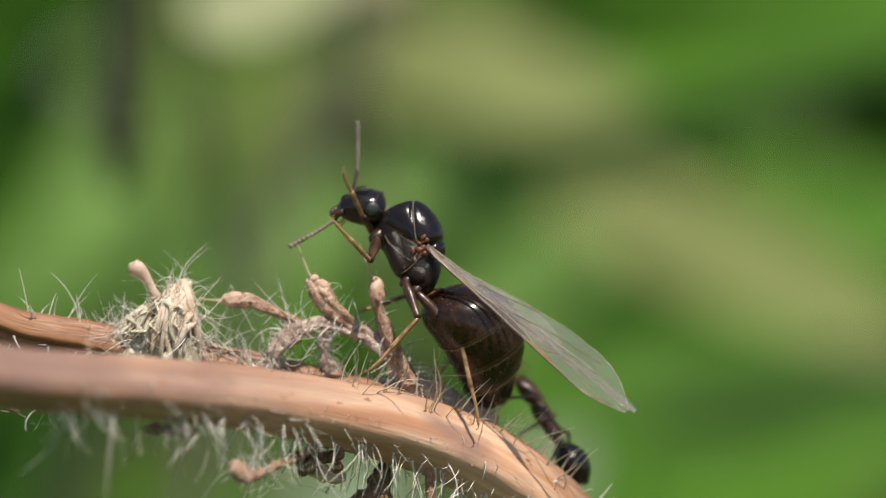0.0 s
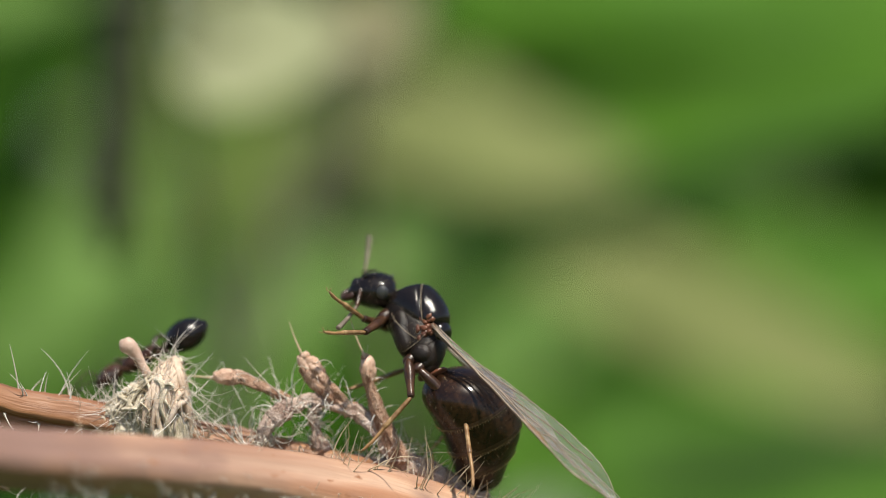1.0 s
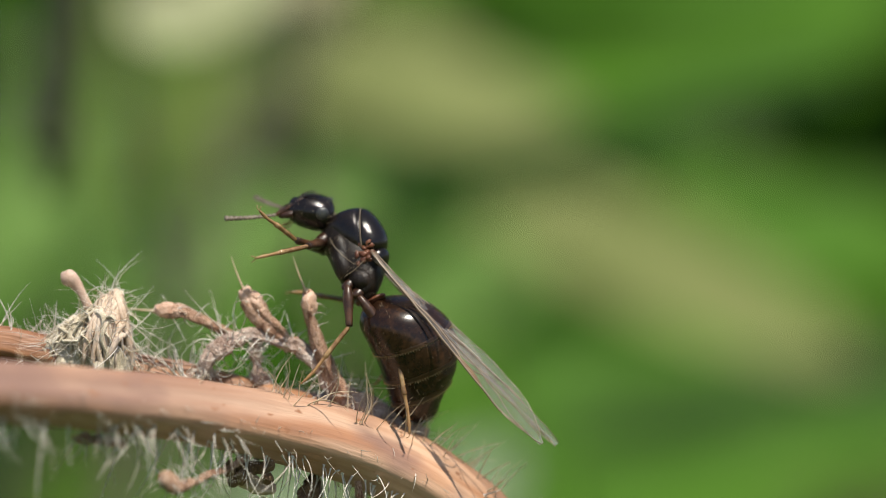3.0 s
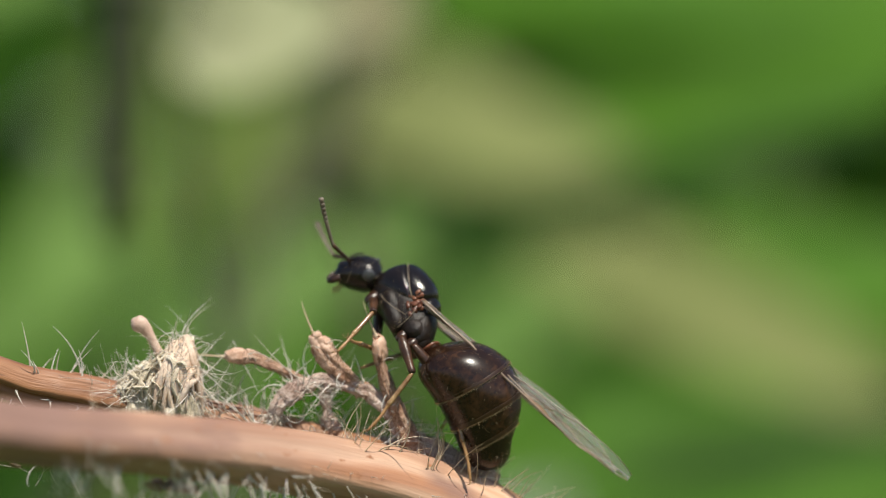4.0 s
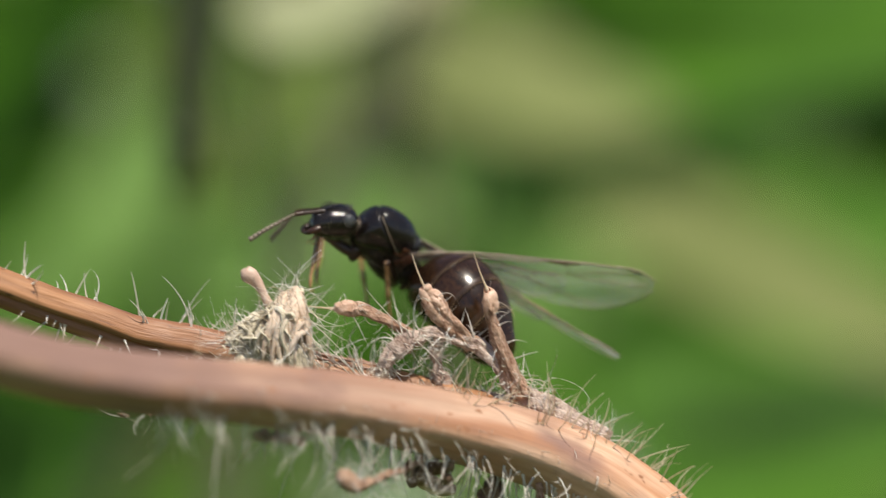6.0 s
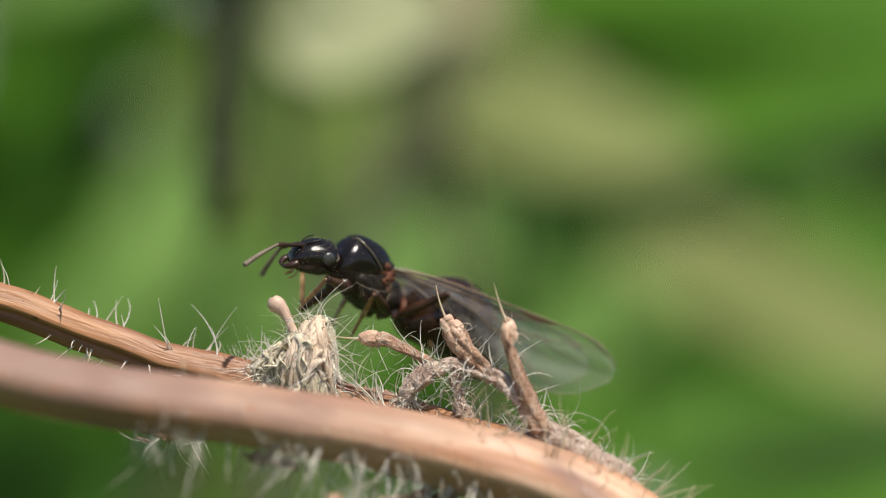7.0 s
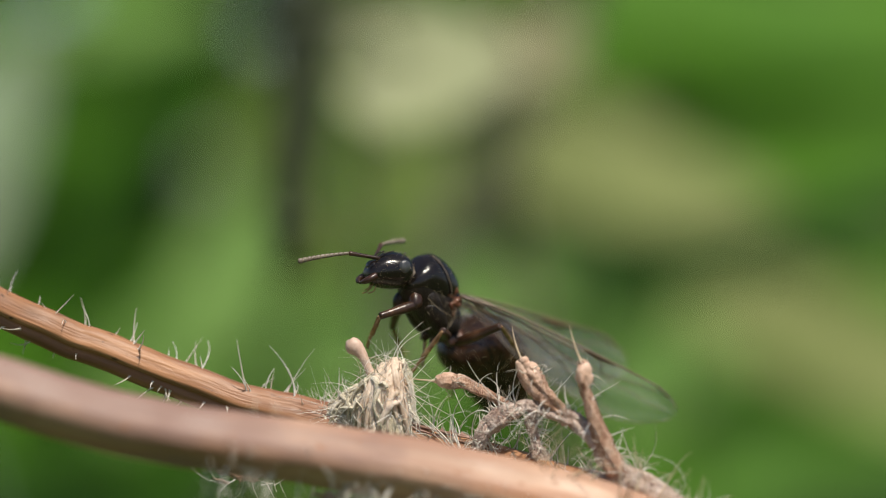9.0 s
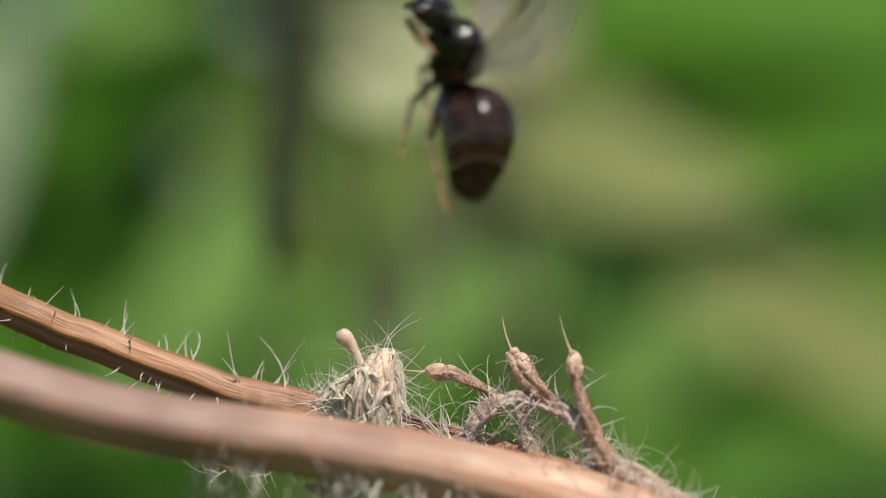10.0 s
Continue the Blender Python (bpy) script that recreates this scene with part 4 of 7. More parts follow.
def build_queen():
    rnd = random.Random(3)
    ant = tagged(new("winged_ant"), "dark brown winged ant with clear smoky wings on the dried stem", "ant")
    thorax = part("thorax", loft(THORAX_ROWS, 40, 34, 0.05, 1), CHITIN_DULL, ant, "dull black-brown thorax")
    setae(THORAX_ROWS, 200, 0.10, rnd, FUZZ, thorax, 0.0028)
    # one glossy dome; a slanting furrow on each side parts the front collar from the back plate
    def furrow(x):
        return .17 + (x + .15) * .46
    bm = loft(DOME_ROWS, 90, 80, 0.015, 4)
    for v in bm.verts:
        x, y, z = v.co / MM
        w = (z - furrow(x)) / .045
        if abs(y) > .12 and -.25 < x < 1.3 and abs(w) < 3:
            v.co -= Vector((0.15, math.copysign(1.0, y) * .8, .5)).normalized() * (.095 * math.exp(-w * w)) * MM
    part("mesonotum", bm, CHITIN, thorax, "glossy black domed back")
    rr = spline(DOME_ROWS, 90)
    def on_back(x, z, out=0.0):
        w, zt, zb = (float(np.interp(-x, [-r[0] for r in rr], [r[k] for r in rr])) for k in (1, 2, 3))
        c, h = (zt + zb) / 2, (zt - zb) / 2
        return (w + out) * math.sqrt(max(0.0, 1 - ((z - c) / h) ** 2))
    bm = bmesh.new()
    for s in (-1, 1):
        tube(bm, [(x * MM, s * on_back(x, furrow(x) + .035, .002) * MM, (furrow(x) + .035) * MM, (.013 + .006 * noise.noise(Vector((x * 5, s, 0)))) * MM) for x in np.linspace(1.16, -.14, 40)], 5)
    part("suture", bm, PALE_SEAM, thorax, "pale seam between the back plates")
    setae(DOME_ROWS, 260, 0.07, rnd, FUZZ, thorax, 0.0026)
    part("scutellum", loft([(-.24, .2, .74, .3), (-.30, .42, .88, .2), (-.50, .46, .86, .15), (-.70, .36, .68, .1), (-.80, .12, .48, .2)], 20, 26), CHITIN, thorax, "small glossy rear plate")
    part("rear_plate", loft([(-.62, .3, .46, -.2), (-.74, .50, .52, -.4), (-1.0, .50, .36, -.6), (-1.26, .38, .08, -.6), (-1.38, .1, -.1, -.4)], 20, 26, 0.05, 7), CHITIN_DULL, thorax, "dark sloping rear plate")
    for s in (-1, 1):
        bm = bmesh.new()
        for k in range(18):
            egg(bm, (rnd.uniform(-.52, .10), s * rnd.uniform(.54, .63), rnd.uniform(.16, .54) - 0.25 * (k % 3 == 0)), (rnd.uniform(.07, .15), .045, rnd.uniform(.05, .09)), 10, 7, Euler((0, k, 0)).to_matrix(), .5, k)
        part("wing_hinge", bm, RED_CHITIN, thorax, "red-brown wing hinge")
        # upper and lower side plates with a furrow between them, and a plate over the hind leg
        part("side_plate", plate([(.42, .10, .12, -.12), (.38, .20, .22, -.2), (.15, .26, .27, -.25), (-.15, .26, .27, -.25), (-.38, .18, .2, -.2), (-.44, .08, .1, -.1)], 18, 22, (.28, s * .38, -.30), -12, .05, 3), CHITIN_DULL, thorax, "dull dark upper side plate")
        part("side_plate", plate([(.56, .10, .14, -.12), (.50, .24, .26, -.2), (.2, .34, .34, -.26), (-.2, .34, .34, -.26), (-.46, .24, .24, -.2), (-.54, .08, .1, -.1)], 18, 22, (-.10, s * .33, -.52), -10, .05, 5), CHITIN_DULL, thorax, "dull dark lower side plate")
        part("side_plate", plate([(.34, .08, .12, -.12), (.30, .20, .28, -.24), (.1, .26, .34, -.30), (-.15, .24, .32, -.28), (-.32, .10, .14, -.14)], 16, 20, (-.86, s * .32, -.22), 24, .05, 6), CHITIN_DULL, thorax, "dark rear side plate")
        bm = bmesh.new()
        for line in ([(.70, .56, -.44), (.35, .655, -.44), (-.05, .66, -.34), (-.42, .60, -.18)], [(-.46, .60, .12), (-.56, .60, -.2), (-.60, .58, -.6)]):
            tube(bm, [(q[0] * MM, s * q[1] * MM, q[2] * MM, .010 * MM) for q in spline(line, 12)], 5)
        part("suture", bm, PALE_SEAM, thorax, "pale dusty seam between the side plates")
        bm = bmesh.new()
        for k in range(150):
            x, z = rnd.uniform(-.7, .7), rnd.uniform(-.74, .24)
            y = .64 - .28 * max(0.0, -z - .5) - .1 * abs(x)
            hair(bm, Vector((x, s * y, z)) * MM, (-.7, s * .7, -.5), rnd.uniform(.07, .13), .0026, .3, rnd, 3)
        part("body_hair", bm, FUZZ, thorax)["kind"] = "stuff"
    for x, y, z, big in ((.86, .30, -.64, 1.25), (-.80, .34, -.60, 1.0), (-1.16, .30, -.48, 1.0)):
        for s in (-1, 1):
            bm = bmesh.new()
            egg(bm, (x, s * y, z), (.17 * big, .15 * big, .27 * big), 16, 12, Euler((s * 0.4, 0.3, 0)).to_matrix(), .15, x)
            part("coxa", bm, LEG, thorax)
    bm = bmesh.new()
    egg(bm, (-1.50, 0, -.16), (.09, .26, .34), 16, 12, None, .1)
    egg(bm, (-1.44, 0, -.36), (.2, .16, .14), 12, 8)
    part("petiole", bm, RED_CHITIN, thorax, "narrow upright waist scale")
    # pale neck skin
    bm = bmesh.new()
    tube(bm, [(*(Vector(q[:3]) * MM), q[3] * MM) for q in spline([(1.26, 0, -.12, .30), (1.40, 0, -.12, .24), (1.52, 0, -.11, .20)], 10)], 18, lambda a, i: 1 + .06 * math.cos(6 * a + i))
    part("neck", bm, NECK, thorax, "pale dusty neck")
    # head
    head = part("head", loft(HEAD_ROWS, 34, 34, 0.04, 5), CHITIN, ant, "glossy black head")
    setae(HEAD_ROWS, 620, 0.09, rnd, FUZZ, head, 0.0027)
    for s in (-1, 1):
        bm = bmesh.new()
        egg(bm, (-.16, s * .70, .12), (.23, .12, .21), 20, 14)
        part("eye", bm, EYE, head, "black compound eye with a grey glint")
        bm = bmesh.new()
        tube(bm, [(*(Vector(q[:3]) * MM), q[3] * MM) for q in spline([(.84, s * .36, -.20, .15), (1.04, s * .36, -.30, .14), (1.18, s * .24, -.37, .11), (1.26, s * .04, -.42, .04)], 14)], 10, lambda a, i: 0.7 + 0.3 * abs(math.cos(a)))
        for k in range(4):
            egg(bm, (1.12 + .04 * k, s * (.20 - .05 * k), -.43), (.03, .03, .05), 6, 5)
        part("mandible", bm, RED_DARK, head, "blackish toothed jaw")
        bm = bmesh.new()
        tube(bm, [(*(Vector(q) * MM), .020 * MM) for q in spline([(.66, s * .16, -.46), (.78, s * .2, -.66), (1.0, s * .2, -.74)], 8)], 6)
        tube(bm, [(*(Vector(q) * MM), .016 * MM) for q in spline([(.74, s * .08, -.44), (.86, s * .10, -.60), (.98, s * .10, -.64)], 8)], 6)
        part("palp", bm, TARSUS, head)
        bm = bmesh.new()
        tube(bm, [(*(Vector(q) * MM), .028 * MM) for q in spline([(.62, s * .20, .36), (.40, s * .30, .50), (.12, s * .34, .575)], 10)], 6)
        part("frontal_ridge", bm, CHITIN_DULL, head)
    bm = bmesh.new()
    egg(bm, (.82, 0, .10), (.20, .30, .16), 16, 10, Euler((0, .6, 0)).to_matrix(), .05)
    part("clypeus", bm, CHITIN, head, "shield over the jaws")
    bm = bmesh.new()
    for x, y in ((-.36, 0), (-.48, .14), (-.48, -.14)):
        egg(bm, (x, y, .545), (.045, .045, .04), 8, 6)
    part("ocelli", bm, EYE, head)
    # antennae: the scape is keyed on the ant, the funicle on the scape
    antennae = []
    for s in (1, -1):
        scape = segment("antenna", 0.95, .055, .066, LEG, ant, bulge=0.0)
        scape["label"] = "brown elbowed antenna"
        bm = bmesh.new()
        rows = []
        x = 0.0
        for k in range(11):
            ln = 0.138 if k else 0.17
            r = .050 + .0030 * k
            rows += [(x, 0, 0, r * .72), (x + ln * .25, 0, 0, r), (x + ln * .8, 0, 0, r), (x + ln, 0, 0, r * .72)]
            x += ln
        bend = [(q[0], 0.0, -0.05 * q[0] ** 2, q[3]) for q in rows]
        tube(bm, [(*(Vector(q[:3]) * MM), q[3] * MM) for q in bend], 9)
        fun = part("funicle", bm, FUNICLE, scape, "beaded greyish antenna end")
        antennae.append((scape, fun))
    # gaster
    prof = [(0, .12), (.15, .55), (.5, .98), (1.0, 1.18), (1.7, 1.27), (2.4, 1.22), (3.1, 1.06), (3.7, .80), (4.1, .52), (4.3, .28), (4.36, .05)]
    pr = spline(prof, 120)
    def rad(x):
        return float(np.interp(x, [p[0] for p in pr], [p[1] for p in pr]))
    def lift(x):
        return 0.60 * math.sin(min(1.0, x / 3.8) * math.pi)
    cuts = [0.0, 1.55, 2.55, 3.35, 4.35]
    gaster = None
    for k in range(4):
        x0, x1 = cuts[k] - (0.25 if k else 0), cuts[k + 1]
        rows = []
        for j in range(9):
            x = x0 + (x1 - x0) * j / 8
            g = rad(x) * (1.0 + 0.012 * (j / 8) - (0.025 * (1 - j / 8) if k else 0))
            rows.append((-x, g * .98, g * .98 + lift(x), -g * .98 + lift(x)))
        if k < 3:
            rows.append((-x1 - .015, rows[-1][1] * .93, lift(x1) + g * .9, lift(x1) - g * .9))
        bmk = loft(rows, 18, 34, 0.012, k)
        if gaster is None:
            gaster = part("gaster", bmk, GASTER, ant, "brown-black banded abdomen")
            host = gaster
        else:
            host = part("tergite", bmk, GASTER, gaster)
        if k < 3:
            gs = [(x, rad(x) * (1.014 if x > x1 - .13 else 1.0)) for x in (x1 - .17, x1 - .12, x1 - .07, x1 - .02, x1 + .005)]
            part("pale_band", loft([(-x, q * .98, q * .98 + lift(x), -q * .98 + lift(x)) for x, q in gs], 9, 34, 0.012, k), BAND, gaster, "paler brown rear band of the segment")
            bm = bmesh.new()
            g = rad(x1) * 1.012
            for a in np.linspace(0, 2 * math.pi, 97)[:-1]:
                out = Vector((0, math.cos(a), math.sin(a)))
                hair(bm, Vector((-x1 + .02, math.cos(a) * g * .985, math.sin(a) * g * .98 + lift(x1))) * MM, Vector((-1, 0, 0)) + out * .35, rnd.uniform(.06, .12), .0095, .15, rnd, 2)
            part("pale_rim", bm, PALE_EDGE, gaster, "fine pale hair rim of the segment")["kind"] = "stuff"
    rows = [(-p[0], p[1] * .98, p[1] * .98 + lift(p[0]), -p[1] * .98 + lift(p[0])) for p in prof]
    setae(rows, 520, 0.13, rnd, FUZZ, gaster, 0.003)
    # wings and legs
    wings = [wing("forewing", 7.6, 2.1, ant), wing("forewing", 7.6, 2.1, ant), wing("hindwing", 4.9, 1.15, ant, True), wing("hindwing", 4.9, 1.15, ant, True)]
    legs = []
    for femur_len, tibia_len in ((1.35, 1.75), (1.35, 1.75), (1.25, 2.1), (1.25, 2.1), (1.85, 2.6), (1.85, 2.6)):
        leg = segment("leg", femur_len, .125, .10, LEG, ant, bulge=0.35)
        leg["label"] = "brown jointed leg"
        shin = tibia_len * 0.56
        tib = segment("tibia", shin, .066, .075, TIBIA, leg, bulge=0.1)
        bm = bmesh.new()
        tube(bm, [(*(Vector(q[:3]) * MM), q[3] * MM) for q in spline([(shin * .96, 0, 0, .06), (shin + (tibia_len - shin) * .45, 0, 0.02, .045), (shin + (tibia_len - shin) * .75, 0, 0.0, .05), (tibia_len, 0, -0.03, .03)], 14)], 7, lambda a, i: 1.0 + 0.18 * ((i % 3) == 0))
        for s in (-1, 1):
            tube(bm, [(*(Vector(q) * MM), .014 * MM) for q in ((tibia_len * .99, 0, -.03), (tibia_len + .08, s * .07, -.06), (tibia_len + .10, s * .09, -.14))], 4)
        # the foot shares the shin's pose, so it is joined to it
        me = bpy.data.meshes.new("foot")
        bm.to_mesh(me)
        bm.free()
        base = bmesh.new()
        base.from_mesh(tib.data)
        n0 = len(base.faces)
        base.from_mesh(me)
        base.faces.ensure_lookup_table()
        for f in base.faces[n0:]:
            f.material_index = 1
        for k in range(16):
            a = rnd.uniform(0, 6.28)
            hair(base, Vector((rnd.uniform(.2, tibia_len * .9), .06 * math.cos(a), .06 * math.sin(a))) * MM, (0.8, math.cos(a), math.sin(a)), 0.14, 0.006, 0.1, rnd, 2)
        base.to_mesh(tib.data)
        base.free()
        tib.data.materials.append(TARSUS)
        tib.data.shade_smooth()
        legs.append((leg, tib))
    for ob, k in ((head, (0.80, 0.86, 0.98)), (gaster, (0.95, 1.0, 1.0))):
        for o in (ob, *ob.children):
            o.data.transform(Matrix.Diagonal((*k, 1)))
    return ant, head, gaster, antennae, wings, legs


def build_worker():
    rnd = random.Random(8)
    ant = tagged(new("worker_ant"), "small dark red-brown wingless ant running on the stem", "ant")
    part("thorax", loft([(.72, .1, .0, -.2), (.6, .26, .2, -.28), (.3, .32, .3, -.34), (-.1, .26, .2, -.32), (-.5, .26, .22, -.32), (-.8, .16, .0, -.26), (-.86, .05, -.1, -.2)], 18, 16), WORKER, ant)
    bm = loft([(.62, .14, 0, -.2), (.5, .3, .12, -.26), (.1, .46, .3, -.32), (-.3, .44, .28, -.28), (-.5, .2, .1, -.12)], 16, 16)
    bmesh.ops.translate(bm, verts=bm.verts, vec=Vector((1.15, 0, .02)) * MM)
    head = part("head", bm, WORKER, ant)
    bm = bmesh.new()
    egg(bm, (-.95, 0, -.12), (.08, .14, .2), 10, 8)
    part("petiole", bm, WORKER, ant)
    bm = loft([(-1.0, .1, 0, -.25), (-1.2, .42, .28, -.5), (-1.7, .6, .42, -.66), (-2.2, .46, .28, -.54), (-2.55, .08, -.05, -.2)], 18, 18)
    part("gaster", bm, CHITIN, ant, "glossy black abdomen")
    for s in (-1, 1):
        bm = bmesh.new()
        tube(bm, [(*(Vector(q) * MM), .035 * MM) for q in spline([(1.5, s * .2, .1), (1.9, s * .75, .35), (2.1, s * .8, .3)], 10)], 6)
        tube(bm, [(*(Vector(q) * MM), .045 * MM) for q in spline([(2.1, s * .8, .3), (2.6, s * .7, .15), (3.0, s * .55, .05)], 10)], 6)
        part("antenna", bm, LEG, ant)
        bm = bmesh.new()
        egg(bm, (1.1, s * .40, .1), (.12, .06, .1), 8, 6)
        part("eye", bm, EYE, head)
        for x, dx in ((.4, .7), (.0, .0), (-.35, -.8)):
            bm = bmesh.new()
            tube(bm, [(*(Vector(q[:3]) * MM), q[3] * MM) for q in spline([(x, s * .2, -.2, .09), (x + dx * .5, s * .75, .18, .08), (x + dx, s * 1.1, -.25, .05), (x + dx * 1.35, s * 1.4, -.75, .035), (x + dx * 1.5, s * 1.6, -.85, .02)], 18)], 6)
            part("leg", bm, LEG, ant)
    return ant


def shrink(thing, k):
    for o in thing.children_recursive:
        o.data.transform(Matrix.Scale(k, 4))


queen, queen_head, queen_gaster, queen_antennae, queen_wings, queen_legs = build_queen()
worker = build_worker()
shrink(worker, 0.9)

def motions():
    # the stem twists slowly in the breeze
    def sway(rx, rz, shift):
        """The plant turned about its first bud by degrees about x and z, and shifted by millimetres."""
        return Matrix.Translation(TIP + Vector(shift) * MM) @ Matrix.Rotation(radians(rx), 4, "X") @ Matrix.Rotation(radians(rz), 4, "Z") @ Matrix.Translation(-TIP)
    still, turned = sway(0, 0, (0, 0, 0)), sway(-3.32, -16.8, (-0.066, 0.465, 0.084))
    walk(plant, [(0.0, still), (5.4, still), (6.0, sway(-0.5, -2.9, (-0.01, 0.08, 0.01))), (6.2, sway(-1.1, -5.8, (-0.02, 0.16, 0.03))), (7.3, sway(-3.2, -16.0, (-0.06, 0.44, 0.08))), (8.0, turned), (10.0, turned)])
    walk(queen, [
        (0, pose(0.008229, -0.000048, 0.120557, 25.1, -53.1, 148.6)),
        (0.5, pose(0.008421, 0.000082, 0.120616, 28.6, -50.2, 145.3)),
        (1, pose(0.008689, 0.000225, 0.120395, 40.1, -49.0, 132.4)),
        (1.5, pose(0.008654, 0.000190, 0.120517, 37.8, -51.5, 138.0)),
        (2, pose(0.008654, 0.000039, 0.120575, 38.5, -50.8, 137.8)),
        (3.5, pose(0.008363, 0.000096, 0.120783, 35.4, -52.1, 139.6)),
        (4, pose(0.008023, 0.000236, 0.120446, 41.6, -41.4, 133.9)),
        (4.3, pose(0.008089, 0.000524, 0.120578, 10.6, -21.6, 132.0)),
        (4.5, pose(0.009110, 0.002056, 0.119764, 11.8, -3.2, 110.9)),
        (4.7, pose(0.008620, 0.003085, 0.117634, -4.3, 14.2, 118.3)),
        (5, pose(0.006472, 0.002962, 0.119239, -9.9, 3.8, 141.0)),
        (5.25, pose(0.005800, 0.002555, 0.119612, -21.1, -16.5, 178.7)),
        (5.5, pose(0.005115, 0.002194, 0.119993, -38.0, -26.8, -149.0)),
        (6, pose(0.004091, 0.002244, 0.120717, -40.8, -33.4, -145.0)),
        (6.2, pose(0.004427, 0.002259, 0.120711, -36.6, -32.8, -141.7)),
        (7.3, pose(0.001965, 0.001827, 0.120738, 20.0, -32.5, -140.9)),
        (7.5, pose(0.001890, 0.001865, 0.120675, 27.4, -38.3, -139.0)),
        (8, pose(0.002424, 0.001805, 0.121256, 2.2, -51.2, -133.4)),
        (8.5, pose(0.002448, 0.001714, 0.121291, 7.3, -38.5, -116.4)),
        (9, pose(0.002201, 0.001721, 0.121372, -0.7, -41.7, -128.8)),
        (9.5, pose(0.001906, 0.001720, 0.121220, 6.8, -28.2, -131.2)),
        (9.9, pose(0.002320, 0.001750, 0.121682, 3.3, -47.2, -131.1)),
        (9.97, pose(0.002841, 0.007710, 0.128726, -103.3, -41.7, -101.5)),
        (10, pose(0.002841, 0.007710, 0.128726, -103.3, -41.7, -101.5)),
    ])
    walk(queen_head, [
        (0, pose(0.001818, 0.000190, -0.000495, -0.8, 44.9, 28.6)),
        (0.5, pose(0.001878, 0.000203, -0.000425, -5.8, 35.5, 26.5)),
        (1, pose(0.001769, 0.000226, -0.000516, -4.1, 48.0, 37.2)),
        (1.5, pose(0.001767, 0.000178, -0.000540, -4.4, 51.8, 31.0)),
        (2, pose(0.001790, 0.000185, -0.000521, -6.0, 48.7, 30.0)),
        (3.5, pose(0.001796, 0.000274, -0.000464, 4.5, 40.5, 40.1)),
        (4, pose(0.001803, 0.000230, -0.000487, -11.7, 43.8, 34.7)),
        (4.3, pose(0.001911, 0.000102, -0.000430, -32.1, 36.1, 13.0)),
        (4.5, pose(0.001956, 0.000108, -0.000357, -40.7, 27.4, 12.5)),
        (4.6, pose(0.002017, 0.000121, -0.000114, -26.1, 1.4, 12.4)),
        (4.7, pose(0.001953, 0.000131, 0.000151, -11.8, -26.7, 15.1)),
        (5, pose(0.001948, 0.000288, -0.000142, -4.2, 4.3, 31.1)),
        (5.5, pose(0.001950, 0.000046, -0.000386, 30.7, 30.7, 5.5)),
        (6, pose(0.001966, 0.000116, -0.000334, 36.8, 24.6, 13.2)),
        (6.2, pose(0.001945, 0.000051, -0.000393, 30.5, 31.5, 6.1)),
        (7.3, pose(0.001992, -0.000130, -0.000256, -27.5, 16.2, -14.0)),
        (7.5, pose(0.001938, -0.000199, -0.000336, -30.5, 24.9, -23.0)),
        (8, pose(0.001798, -0.000133, -0.000534, -12.1, 50.8, -22.0)),
        (8.5, pose(0.001858, -0.000351, -0.000299, -26.2, 20.9, -42.1)),
        (9, pose(0.001896, -0.000166, -0.000424, -11.0, 35.3, -21.3)),
        (9.5, pose(0.001964, -0.000205, -0.000266, -14.0, 17.2, -22.6)),
        (9.9, pose(0.001802, -0.000206, -0.000501, -20.6, 45.8, -31.8)),
        (9.97, pose(0.001968, 0.000158, -0.000302, 77.9, 21.2, 17.6)),
        (10, pose(0.001968, 0.000158, -0.000302, 77.9, 21.2, 17.6)),
    ])
